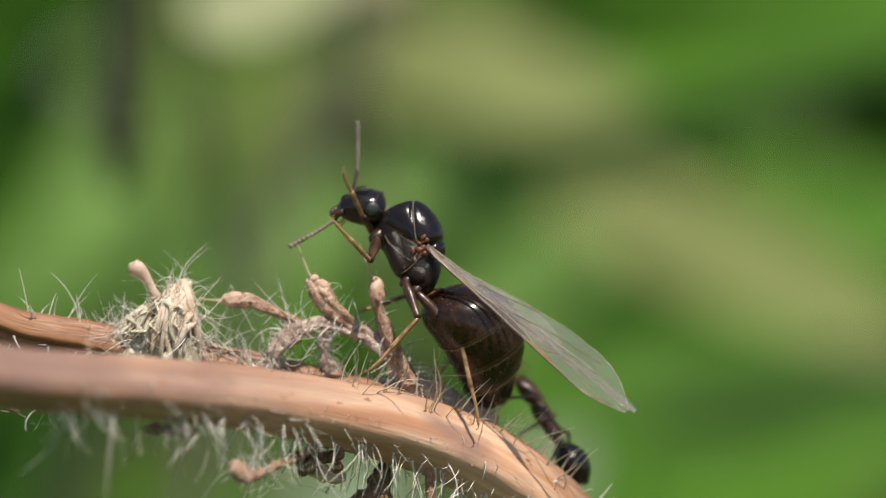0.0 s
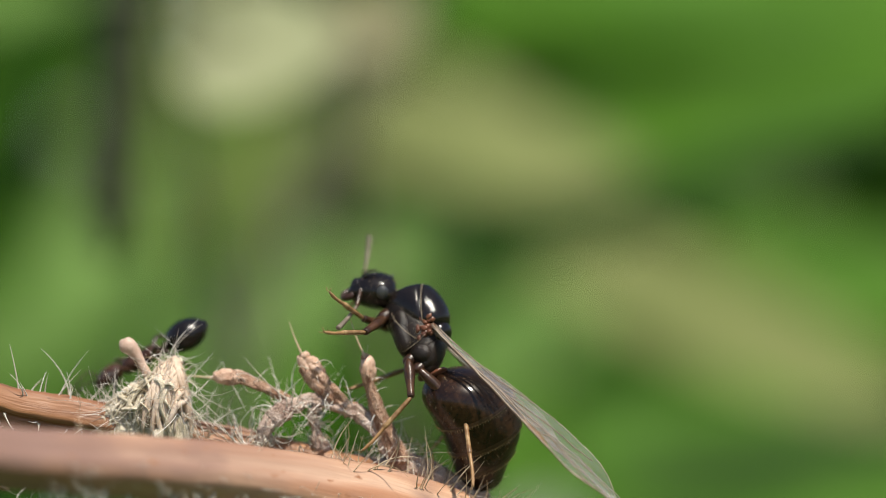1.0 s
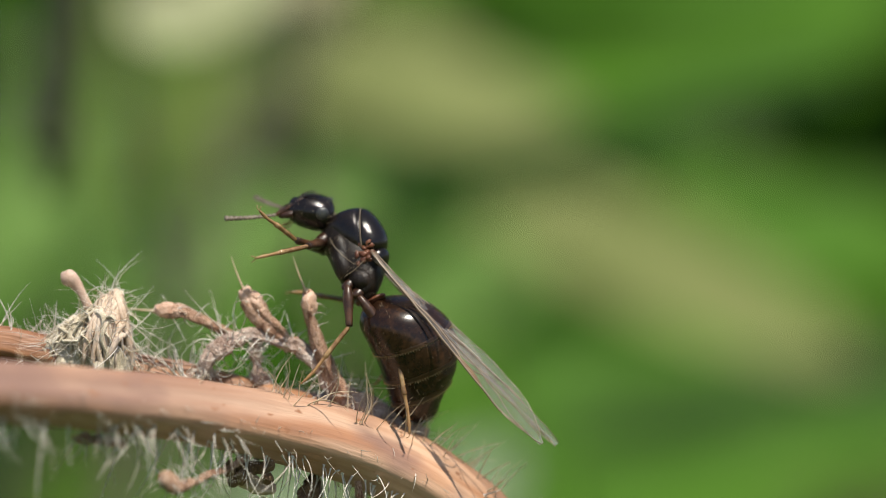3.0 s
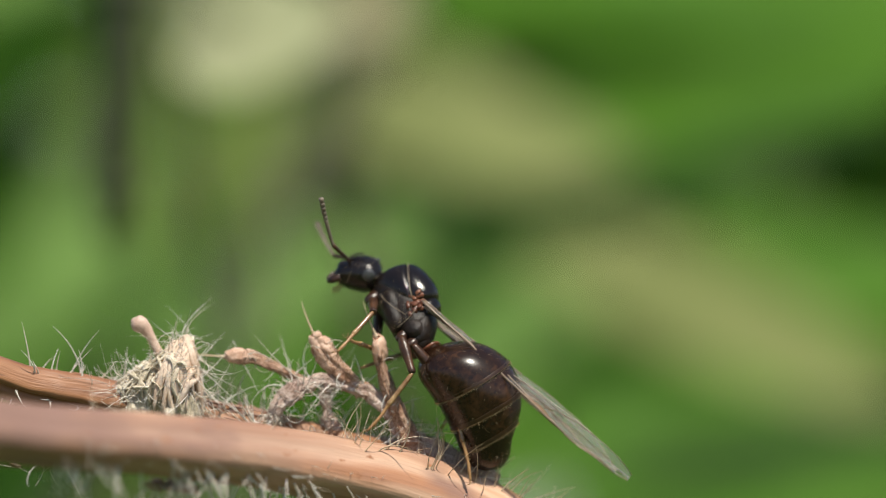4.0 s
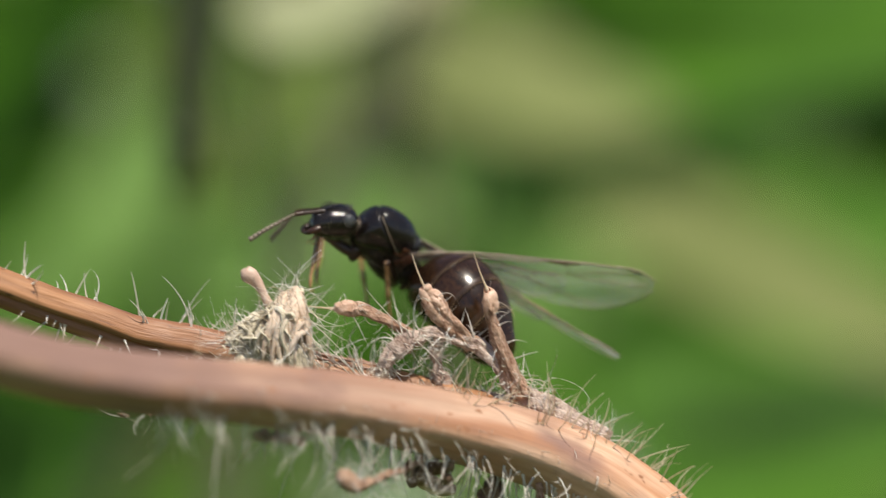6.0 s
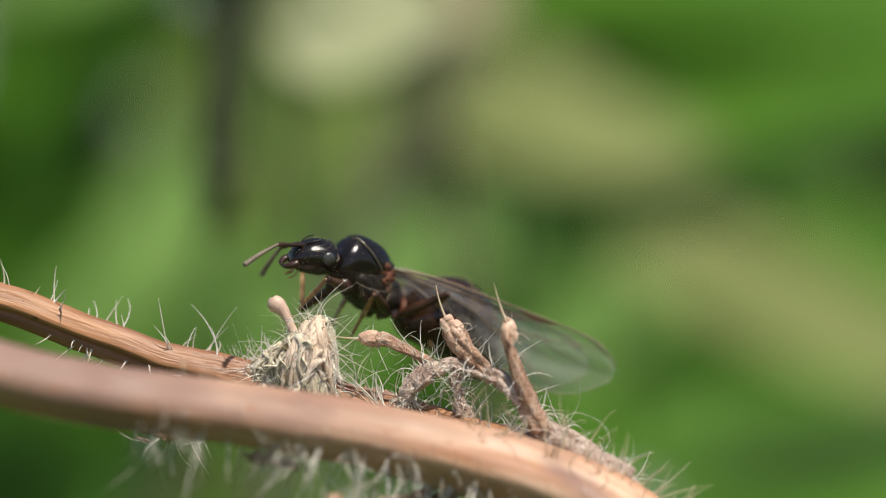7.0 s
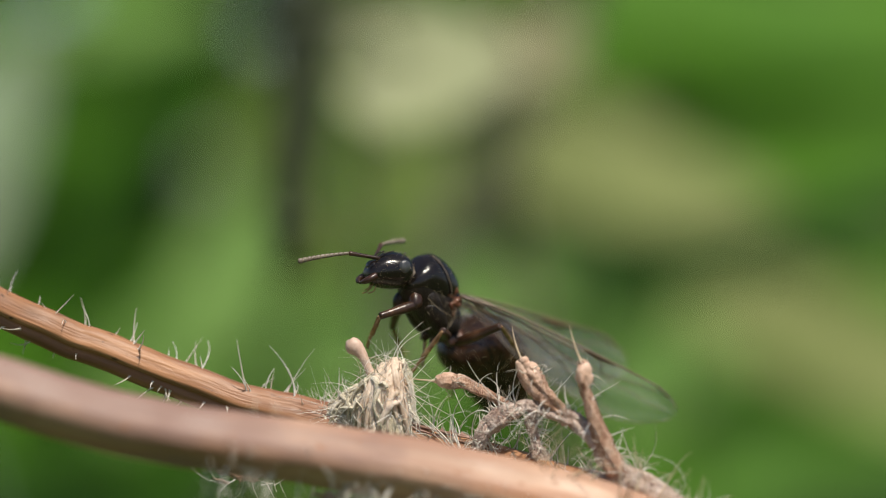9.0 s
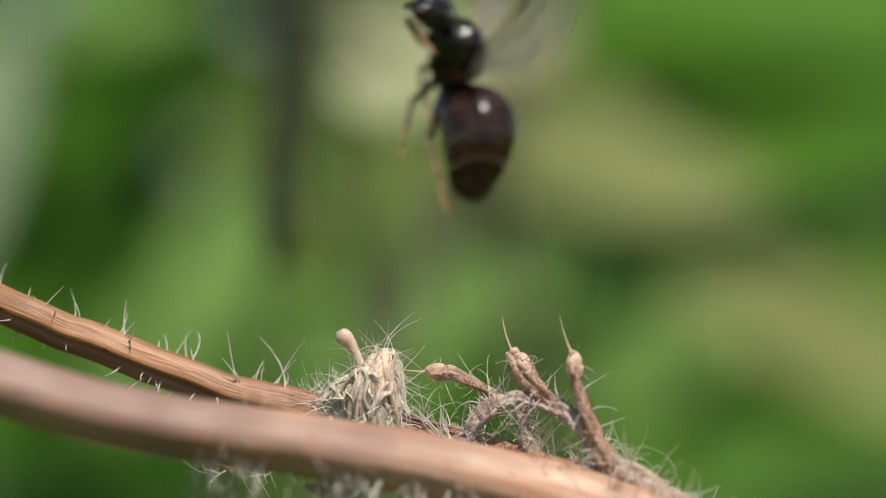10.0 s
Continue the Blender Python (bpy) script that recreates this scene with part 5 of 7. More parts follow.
    walk(queen_gaster, [
        (0, pose(-0.001500, 0.000000, -0.000120, -10.1, -3.2, 33.5)),
        (0.5, pose(-0.001500, -0.000000, -0.000120, -10.2, -10.6, 32.5)),
        (1, pose(-0.001500, 0.000000, -0.000120, -6.2, -6.3, 46.3)),
        (1.5, pose(-0.001500, 0.000000, -0.000120, -16.7, -6.3, 40.7)),
        (2, pose(-0.001500, -0.000000, -0.000120, -24.1, -6.4, 39.9)),
        (3.5, pose(-0.001500, 0.000000, -0.000120, -10.0, -6.6, 33.7)),
        (4, pose(-0.001500, 0.000000, -0.000120, -11.4, -4.4, 36.7)),
        (4.3, pose(-0.001500, 0.000000, -0.000120, -12.3, -40.0, 28.2)),
        (4.5, pose(-0.001500, 0.000000, -0.000120, -38.7, -54.0, 40.4)),
        (4.7, pose(-0.001500, -0.000000, -0.000120, 1.9, -28.4, 3.4)),
        (5, pose(-0.001500, -0.000000, -0.000120, 26.7, -38.3, -11.8)),
        (5.5, pose(-0.001500, 0.000000, -0.000120, 4.4, 17.9, -58.1)),
        (6, pose(-0.001500, 0.000000, -0.000120, -36.6, 16.7, -59.6)),
        (6.2, pose(-0.001500, 0.000000, -0.000120, -42.9, 6.3, -65.9)),
        (7.3, pose(-0.001500, 0.000000, -0.000120, -25.1, -0.1, 15.0)),
        (7.5, pose(-0.001500, -0.000000, -0.000120, -32.5, 7.6, 14.6)),
        (8, pose(-0.001500, -0.000000, -0.000120, 15.0, 27.2, -2.0)),
        (8.5, pose(-0.001500, 0.000000, -0.000120, -24.9, -9.3, -0.6)),
        (9, pose(-0.001500, 0.000000, -0.000120, 12.8, 3.5, 1.9)),
        (9.5, pose(-0.001500, 0.000000, -0.000120, -5.8, -10.9, 10.3)),
        (9.9, pose(-0.001500, -0.000000, -0.000120, 23.9, 12.7, 1.5)),
        (9.97, pose(-0.001500, 0.000000, -0.000120, -32.2, 26.5, -69.4)),
        (10, pose(-0.001500, 0.000000, -0.000120, -32.2, 26.5, -69.4)),
    ])
    walk(queen_antennae[0][0], [
        (0, pose(0.002222, 0.000621, -0.000605, -17.5, 70.2, -174.0)),
        (0.5, pose(0.002286, 0.000642, -0.000457, -172.4, 48.3, 28.7)),
        (0.75, pose(0.002169, 0.000701, -0.000559, 53.6, 119.4, -72.8)),
        (1, pose(0.002082, 0.000718, -0.000663, 87.1, 143.2, -10.3)),
        (1.5, pose(0.002119, 0.000627, -0.000725, -17.8, 69.0, -159.3)),
        (2, pose(0.002150, 0.000638, -0.000678, -27.3, 56.5, -155.4)),
        (3.5, pose(0.002138, 0.000764, -0.000520, 21.5, 117.8, -130.0)),
        (4, pose(0.002105, 0.000732, -0.000616, -147.2, 11.1, 74.3)),
        (4.3, pose(0.002313, 0.000526, -0.000568, -171.5, 28.0, 47.5)),
        (4.367, pose(0.002306, 0.000557, -0.000527, -124.5, 18.3, 47.0)),
        (4.433, pose(0.002304, 0.000580, -0.000488, -66.9, 6.6, 39.8)),
        (4.5, pose(0.002349, 0.000549, -0.000465, -18.8, 2.6, 27.4)),
        (4.7, pose(0.002180, 0.000442, 0.000612, -5.7, -21.8, -8.7)),
        (4.85, pose(0.002281, 0.000541, 0.000377, -0.9, -11.8, 43.4)),
        (5, pose(0.002269, 0.000719, 0.000127, 4.6, -15.2, 106.4)),
        (5.25, pose(0.002451, 0.000188, -0.000251, 30.4, -21.8, 54.8)),
        (5.5, pose(0.002544, 0.000095, -0.000312, 60.0, -2.9, 9.4)),
        (6, pose(0.002545, 0.000203, -0.000201, 37.3, 49.0, 1.9)),
        (6.2, pose(0.002539, 0.000107, -0.000328, 62.8, 20.5, 12.4)),
        (7.3, pose(0.002564, 0.000044, -0.000196, 17.8, 26.7, -4.5)),
        (7.5, pose(0.002531, -0.000105, -0.000370, 30.0, 26.0, 1.8)),
        (8, pose(0.002365, -0.000099, -0.000728, 50.9, 23.6, -3.5)),
        (8.5, pose(0.002446, -0.000474, -0.000274, -31.8, -9.9, -53.1)),
        (9, pose(0.002494, -0.000143, -0.000470, -5.2, 25.1, -39.3)),
        (9.5, pose(0.002553, -0.000177, -0.000151, -16.2, -21.3, -34.7)),
        (9.7, pose(0.002503, -0.000148, -0.000426, 13.9, 1.3, -19.6)),
        (9.9, pose(0.002375, -0.000230, -0.000677, 47.8, 20.8, 6.3)),
        (9.97, pose(0.002557, 0.000056, -0.000247, 139.4, 40.1, 7.4)),
        (10, pose(0.002557, 0.000056, -0.000247, 139.4, 40.1, 7.4)),
    ])
    walk(queen_antennae[0][1], [
        (0, pose(0.000950, -0.000000, 0.000000, -0.0, 17.9, -0.0)),
        (0.5, pose(0.000950, -0.000000, -0.000000, -0.0, 25.6, -0.0)),
        (1, pose(0.000950, -0.000000, 0.000000, 0.0, 31.5, 0.0)),
        (1.5, pose(0.000950, 0.000000, 0.000000, -0.0, 18.3, 0.0)),
        (2, pose(0.000950, 0.000000, 0.000000, 0.0, 17.2, -0.0)),
        (3.5, pose(0.000950, -0.000000, 0.000000, 0.0, 27.7, -0.0)),
        (4, pose(0.000950, 0.000000, -0.000000, 0.0, 29.3, 0.0)),
        (4.3, pose(0.000950, 0.000000, 0.000000, 0.0, 23.7, -0.0)),
        (4.5, pose(0.000950, 0.000000, -0.000000, -0.0, 25.2, 0.0)),
        (4.7, pose(0.000950, 0.000000, 0.000000, -0.0, 25.6, 0.0)),
        (5, pose(0.000950, -0.000000, -0.000000, 0.0, 21.5, -0.0)),
        (5.5, pose(0.000950, 0.000000, 0.000000, 0.0, 24.4, 0.0)),
        (6, pose(0.000950, 0.000000, 0.000000, -0.0, 18.1, -0.0)),
        (6.2, pose(0.000950, 0.000000, 0.000000, 0.0, 24.3, -0.0)),
        (7.3, pose(0.000950, -0.000000, 0.000000, 0.0, 22.3, 0.0)),
        (7.5, pose(0.000950, 0.000000, 0.000000, 0.0, 21.7, -0.0)),
        (8, pose(0.000950, 0.000000, -0.000000, 0.0, 17.6, -0.0)),
        (8.5, pose(0.000950, -0.000000, 0.000000, -0.0, 4.9, 0.0)),
        (9, pose(0.000950, -0.000000, -0.000000, 0.0, 14.7, -0.0)),
        (9.5, pose(0.000950, 0.000000, 0.000000, -0.0, 5.2, -0.0)),
        (9.9, pose(0.000950, -0.000000, 0.000000, -0.0, 15.2, 0.0)),
        (9.97, pose(0.000950, 0.000000, 0.000000, 0.0, 40.2, 0.0)),
        (10, pose(0.000950, 0.000000, 0.000000, 0.0, 40.2, 0.0)),
    ])
    walk(queen_antennae[1][0], [
        (0, pose(0.002398, 0.000307, -0.000601, 104.6, -26.8, -39.1)),
        (0.5, pose(0.002465, 0.000331, -0.000427, 125.3, -14.9, -50.0)),
        (1, pose(0.002313, 0.000443, -0.000646, 123.5, -5.2, -57.8)),
        (1.5, pose(0.002323, 0.000331, -0.000707, 135.2, 21.6, -39.8)),
        (2, pose(0.002354, 0.000342, -0.000655, 160.6, 65.5, -0.2)),
        (3.5, pose(0.002356, 0.000477, -0.000541, 112.3, 31.7, -82.5)),
        (4, pose(0.002347, 0.000470, -0.000563, 137.5, 19.2, -35.4)),
        (4.3, pose(0.002492, 0.000255, -0.000413, -170.1, 35.9, 46.8)),
        (4.367, pose(0.002485, 0.000299, -0.000355, -127.9, 18.7, 42.8)),
        (4.433, pose(0.002483, 0.000334, -0.000301, -74.5, -0.2, 26.8)),
        (4.5, pose(0.002513, 0.000306, -0.000256, -25.1, -3.2, 6.4)),
        (4.7, pose(0.002241, 0.000093, 0.000677, -4.8, -33.1, -8.0)),
        (5, pose(0.002455, 0.000412, 0.000154, 2.1, -7.0, -11.6)),
        (5.25, pose(0.002444, -0.000122, -0.000280, -12.6, 17.1, -50.0)),
        (5.5, pose(0.002480, -0.000222, -0.000470, -38.6, 23.2, -79.6)),
        (6, pose(0.002523, -0.000098, -0.000397, -34.7, 55.2, -71.1)),
        (6.2, pose(0.002478, -0.000212, -0.000484, -39.0, 41.3, -71.3)),
        (7.3, pose(0.002531, -0.000277, -0.000035, -58.7, -20.0, -95.4)),
        (7.5, pose(0.002480, -0.000421, -0.000204, -129.4, -50.3, -34.3)),
        (8, pose(0.002288, -0.000447, -0.000680, -105.4, -50.1, -93.5)),
        (8.5, pose(0.002271, -0.000751, -0.000126, 123.9, -124.4, 20.6)),
        (9, pose(0.002403, -0.000487, -0.000414, -70.3, -55.7, -125.2)),
        (9.5, pose(0.002443, -0.000510, -0.000068, -66.9, -41.1, -106.7)),
        (9.9, pose(0.002275, -0.000565, -0.000588, -80.5, -39.8, -104.5)),
        (9.97, pose(0.002458, -0.000054, -0.000575, -107.0, 44.0, -69.6)),
        (10, pose(0.002458, -0.000054, -0.000575, -107.0, 44.0, -69.6)),
    ])
    walk(queen_antennae[1][1], [
        (0, pose(0.000950, 0.000000, 0.000000, -0.0, 25.8, 0.0)),
        (0.5, pose(0.000950, -0.000000, 0.000000, 0.0, 28.6, -0.0)),
        (1, pose(0.000950, -0.000000, 0.000000, 0.0, 30.7, 0.0)),
        (1.5, pose(0.000950, 0.000000, 0.000000, -0.0, 32.8, -0.0)),
        (2, pose(0.000950, 0.000000, -0.000000, -0.0, 31.3, 0.0)),
        (3.5, pose(0.000950, 0.000000, -0.000000, -0.0, 30.7, -0.0)),
        (4, pose(0.000950, -0.000000, -0.000000, -0.0, 29.6, -0.0)),
        (4.3, pose(0.000950, 0.000000, 0.000000, -0.0, 24.8, -0.0)),
        (4.5, pose(0.000950, -0.000000, 0.000000, 0.0, 24.4, 0.0)),
        (4.7, pose(0.000950, -0.000000, 0.000000, -0.0, 26.0, 0.0)),
        (5, pose(0.000950, 0.000000, -0.000000, -0.0, 21.7, -0.0)),
        (5.5, pose(0.000950, 0.000000, 0.000000, 0.0, 25.0, 0.0)),
        (6, pose(0.000950, 0.000000, 0.000000, -0.0, 25.7, -0.0)),
        (6.2, pose(0.000950, 0.000000, 0.000000, -0.0, 24.6, -0.0)),
        (7.3, pose(0.000950, 0.000000, 0.000000, -0.0, 21.8, -0.0)),
        (7.5, pose(0.000950, 0.000000, 0.000000, 0.0, 20.3, -0.0)),
        (8, pose(0.000950, 0.000000, 0.000000, 0.0, 19.4, -0.0)),
        (8.5, pose(0.000950, -0.000000, 0.000000, 0.0, 25.3, 0.0)),
        (9, pose(0.000950, 0.000000, 0.000000, -0.0, 19.8, -0.0)),
        (9.5, pose(0.000950, -0.000000, 0.000000, 0.0, 22.4, 0.0)),
        (9.9, pose(0.000950, 0.000000, 0.000000, 0.0, 16.6, -0.0)),
        (9.97, pose(0.000950, -0.000000, 0.000000, 0.0, 41.0, -0.0)),
        (10, pose(0.000950, -0.000000, 0.000000, 0.0, 41.0, -0.0)),
    ])
    walk(queen_wings[0], [
        (0, pose(-0.000300, 0.000600, 0.000480, 35.2, -162.3, 6.3)),
        (0.5, pose(-0.000300, 0.000600, 0.000480, 24.4, -168.5, 11.9)),
        (1, pose(-0.000300, 0.000600, 0.000480, 27.4, -164.5, 7.7)),
        (1.5, pose(-0.000300, 0.000600, 0.000480, 29.2, -166.1, 1.4)),
        (2, pose(-0.000300, 0.000600, 0.000480, 28.8, -166.6, 5.7)),
        (3.5, pose(-0.000300, 0.000600, 0.000480, 25.6, -168.2, 11.9)),
        (4, pose(-0.000300, 0.000600, 0.000480, 23.4, -166.2, 22.0)),
        (4.3, pose(-0.000300, 0.000600, 0.000480, 2.2, 166.5, 35.7)),
        (4.5, pose(-0.000300, 0.000600, 0.000480, -23.5, 169.6, 20.3)),
        (4.7, pose(-0.000300, 0.000600, 0.000480, -13.4, -178.9, 55.5)),
        (5, pose(-0.000300, 0.000600, 0.000480, -60.9, 160.8, 32.8)),
        (5.25, pose(-0.000300, 0.000600, 0.000480, -47.2, 178.6, 8.0)),
        (5.5, pose(-0.000300, 0.000600, 0.000480, -63.3, -163.4, -7.6)),
        (6, pose(-0.000300, 0.000600, 0.000480, -69.7, -144.1, -5.8)),
        (6.2, pose(-0.000300, 0.000600, 0.000480, -43.8, -151.2, -20.6)),
        (7.3, pose(-0.000300, 0.000600, 0.000480, -61.8, 179.2, -24.6)),
        (7.5, pose(-0.000300, 0.000600, 0.000480, 15.9, 177.7, -27.0)),
        (8, pose(-0.000300, 0.000600, 0.000480, -17.0, -163.6, -25.7)),
        (8.5, pose(-0.000300, 0.000600, 0.000480, -6.7, 172.9, -32.4)),
        (9, pose(-0.000300, 0.000600, 0.000480, -18.7, -172.8, -33.5)),
        (9.5, pose(-0.000300, 0.000600, 0.000480, -8.8, -179.6, -23.1)),
        (9.7, pose(-0.000300, 0.000600, 0.000480, 129.6, -9.0, 125.9)),
        (9.9, pose(-0.000300, 0.000600, 0.000480, 168.5, 3.3, 94.0)),
        (10, pose(-0.000300, 0.000600, 0.000480, -131.7, -39.9, 2.4)),
    ])
    walk(queen_wings[1], [
        (0, pose(-0.000300, -0.000600, 0.000480, -5.1, -19.0, -169.6)),
        (0.5, pose(-0.000300, -0.000600, 0.000480, -3.6, -13.9, -168.8)),
        (1, pose(-0.000300, -0.000600, 0.000480, -3.1, -16.8, -161.1)),
        (1.5, pose(-0.000300, -0.000600, 0.000480, -1.5, -17.0, -164.8)),
        (2, pose(-0.000300, -0.000600, 0.000480, -0.9, -16.2, -164.1)),
        (3.5, pose(-0.000300, -0.000600, 0.000480, -3.0, -14.6, -165.4)),
        (4, pose(-0.000300, -0.000600, 0.000480, -4.8, -16.0, -158.2)),
        (4.1, pose(-0.000300, -0.000600, 0.000480, 44.6, -3.0, -154.4)),
        (4.2, pose(-0.000300, -0.000600, 0.000480, -69.6, 171.2, 27.7)),
        (4.3, pose(-0.000300, -0.000600, 0.000480, -16.7, 168.0, 35.0)),
        (4.5, pose(-0.000300, -0.000600, 0.000480, -172.0, 15.3, -61.1)),
        (4.7, pose(-0.000300, -0.000600, 0.000480, 154.7, -7.7, -83.2)),
        (5, pose(-0.000300, -0.000600, 0.000480, 51.9, 26.9, -123.1)),
        (5.25, pose(-0.000300, -0.000600, 0.000480, -58.5, 171.5, 7.3)),
        (5.5, pose(-0.000300, -0.000600, 0.000480, -53.0, -163.9, -28.1)),
        (6, pose(-0.000300, -0.000600, 0.000480, -24.7, -162.1, -23.9)),
        (6.2, pose(-0.000300, -0.000600, 0.000480, -53.1, -164.7, -22.6)),
        (7.3, pose(-0.000300, -0.000600, 0.000480, -63.3, -178.2, -23.0)),
        (7.5, pose(-0.000300, -0.000600, 0.000480, 21.3, -179.6, -24.4)),
        (8, pose(-0.000300, -0.000600, 0.000480, -50.0, -144.2, -5.6)),
        (8.5, pose(-0.000300, -0.000600, 0.000480, -53.2, 160.3, -55.7)),
        (9, pose(-0.000300, -0.000600, 0.000480, -67.1, -157.9, -18.5)),
        (9.5, pose(-0.000300, -0.000600, 0.000480, 47.9, 2.0, 156.2)),
        (9.9, pose(-0.000300, -0.000600, 0.000480, -88.5, -148.9, -26.1)),
        (9.95, pose(-0.000300, -0.000600, 0.000480, 10.2, -25.1, -125.6)),
        (10, pose(-0.000300, -0.000600, 0.000480, -17.9, 14.6, -93.0)),
    ])
    walk(queen_wings[2], [
        (0, pose(-0.000480, 0.000540, 0.000420, 34.9, -159.1, 10.4)),
        (0.5, pose(-0.000480, 0.000540, 0.000420, 24.4, -166.0, 16.3)),
        (1, pose(-0.000480, 0.000540, 0.000420, 27.1, -161.7, 12.1)),
        (1.5, pose(-0.000480, 0.000540, 0.000420, 29.0, -163.2, 5.6)),
        (2, pose(-0.000480, 0.000540, 0.000420, 28.7, -163.7, 10.0)),
        (3.5, pose(-0.000480, 0.000540, 0.000420, 25.6, -165.5, 16.3)),
        (4, pose(-0.000480, 0.000540, 0.000420, 23.2, -163.7, 26.4)),
        (4.3, pose(-0.000480, 0.000540, 0.000420, 4.4, 167.3, 40.8)),
        (4.5, pose(-0.000480, 0.000540, 0.000420, -21.6, 168.2, 25.2)),
        (4.7, pose(-0.000480, 0.000540, 0.000420, -12.5, -179.4, 60.5)),
        (5, pose(-0.000480, 0.000540, 0.000420, -58.8, 156.7, 35.9)),
        (5.25, pose(-0.000480, 0.000540, 0.000420, -46.0, 175.4, 11.8)),
        (5.5, pose(-0.000480, 0.000540, 0.000420, -63.0, -167.6, -4.8)),
        (6, pose(-0.000480, 0.000540, 0.000420, -70.2, -148.6, -3.1)),
        (6.2, pose(-0.000480, 0.000540, 0.000420, -44.8, -154.3, -16.1)),
        (7.3, pose(-0.000480, 0.000540, 0.000420, -60.7, 175.1, -21.7)),
        (7.5, pose(-0.000480, 0.000540, 0.000420, 17.1, 179.6, -22.3)),
        (8, pose(-0.000480, 0.000540, 0.000420, -17.3, -164.5, -20.6)),
        (8.5, pose(-0.000480, 0.000540, 0.000420, -5.0, 172.9, -27.3)),
        (9, pose(-0.000480, 0.000540, 0.000420, -18.2, -174.0, -28.5)),
        (9.5, pose(-0.000480, 0.000540, 0.000420, -7.8, -179.8, -18.0)),
        (9.7, pose(-0.000480, 0.000540, 0.000420, 130.2, -5.5, 129.6)),
        (9.9, pose(-0.000480, 0.000540, 0.000420, -10.1, 176.3, -80.9)),
        (10, pose(-0.000480, 0.000540, 0.000420, -133.3, -44.0, 6.4)),
    ])
    walk(queen_wings[3], [
        (0, pose(-0.000480, -0.000540, 0.000420, -4.4, -20.0, -174.8)),
        (0.5, pose(-0.000480, -0.000540, 0.000420, -3.4, -14.8, -173.9)),
        (1, pose(-0.000480, -0.000540, 0.000420, -2.6, -17.6, -166.3)),
        (1.5, pose(-0.000480, -0.000540, 0.000420, -1.0, -17.7, -170.0)),
        (2, pose(-0.000480, -0.000540, 0.000420, -0.4, -16.7, -169.3)),
        (3.5, pose(-0.000480, -0.000540, 0.000420, -2.6, -15.4, -170.6)),
        (4, pose(-0.000480, -0.000540, 0.000420, -4.4, -16.9, -163.4)),
        (4.1, pose(-0.000480, -0.000540, 0.000420, 43.6, 0.0, -158.4)),
        (4.2, pose(-0.000480, -0.000540, 0.000420, -70.4, 166.3, 28.9)),
        (4.3, pose(-0.000480, -0.000540, 0.000420, -16.6, 166.1, 39.7)),
        (4.5, pose(-0.000480, -0.000540, 0.000420, -171.7, 15.1, -55.9)),
        (4.7, pose(-0.000480, -0.000540, 0.000420, 153.1, -5.0, -78.9)),
        (5, pose(-0.000480, -0.000540, 0.000420, 49.0, 30.3, -127.2)),
        (5.25, pose(-0.000480, -0.000540, 0.000420, -59.2, 167.0, 9.5)),
        (5.5, pose(-0.000480, -0.000540, 0.000420, -54.7, -168.2, -25.6)),
        (6, pose(-0.000480, -0.000540, 0.000420, -27.0, -164.7, -19.5)),
        (6.2, pose(-0.000480, -0.000540, 0.000420, -54.7, -169.1, -20.1)),
        (7.3, pose(-0.000480, -0.000540, 0.000420, -64.3, 177.1, -21.3)),
        (7.5, pose(-0.000480, -0.000540, 0.000420, 20.2, -178.4, -19.5)),
        (8, pose(-0.000480, -0.000540, 0.000420, -52.8, -148.4, -2.4)),
        (8.5, pose(-0.000480, -0.000540, 0.000420, -53.2, 155.9, -52.9)),
        (9, pose(-0.000480, -0.000540, 0.000420, -68.6, -162.7, -17.1)),
        (9.5, pose(-0.000480, -0.000540, 0.000420, 46.6, 5.3, 152.4)),
        (9.9, pose(-0.000480, -0.000540, 0.000420, -89.3, -154.0, -26.7)),
        (9.95, pose(-0.000480, -0.000540, 0.000420, 11.5, -24.7, -131.1)),
        (10, pose(-0.000480, -0.000540, 0.000420, -20.0, 12.4, -97.7)),
    ])
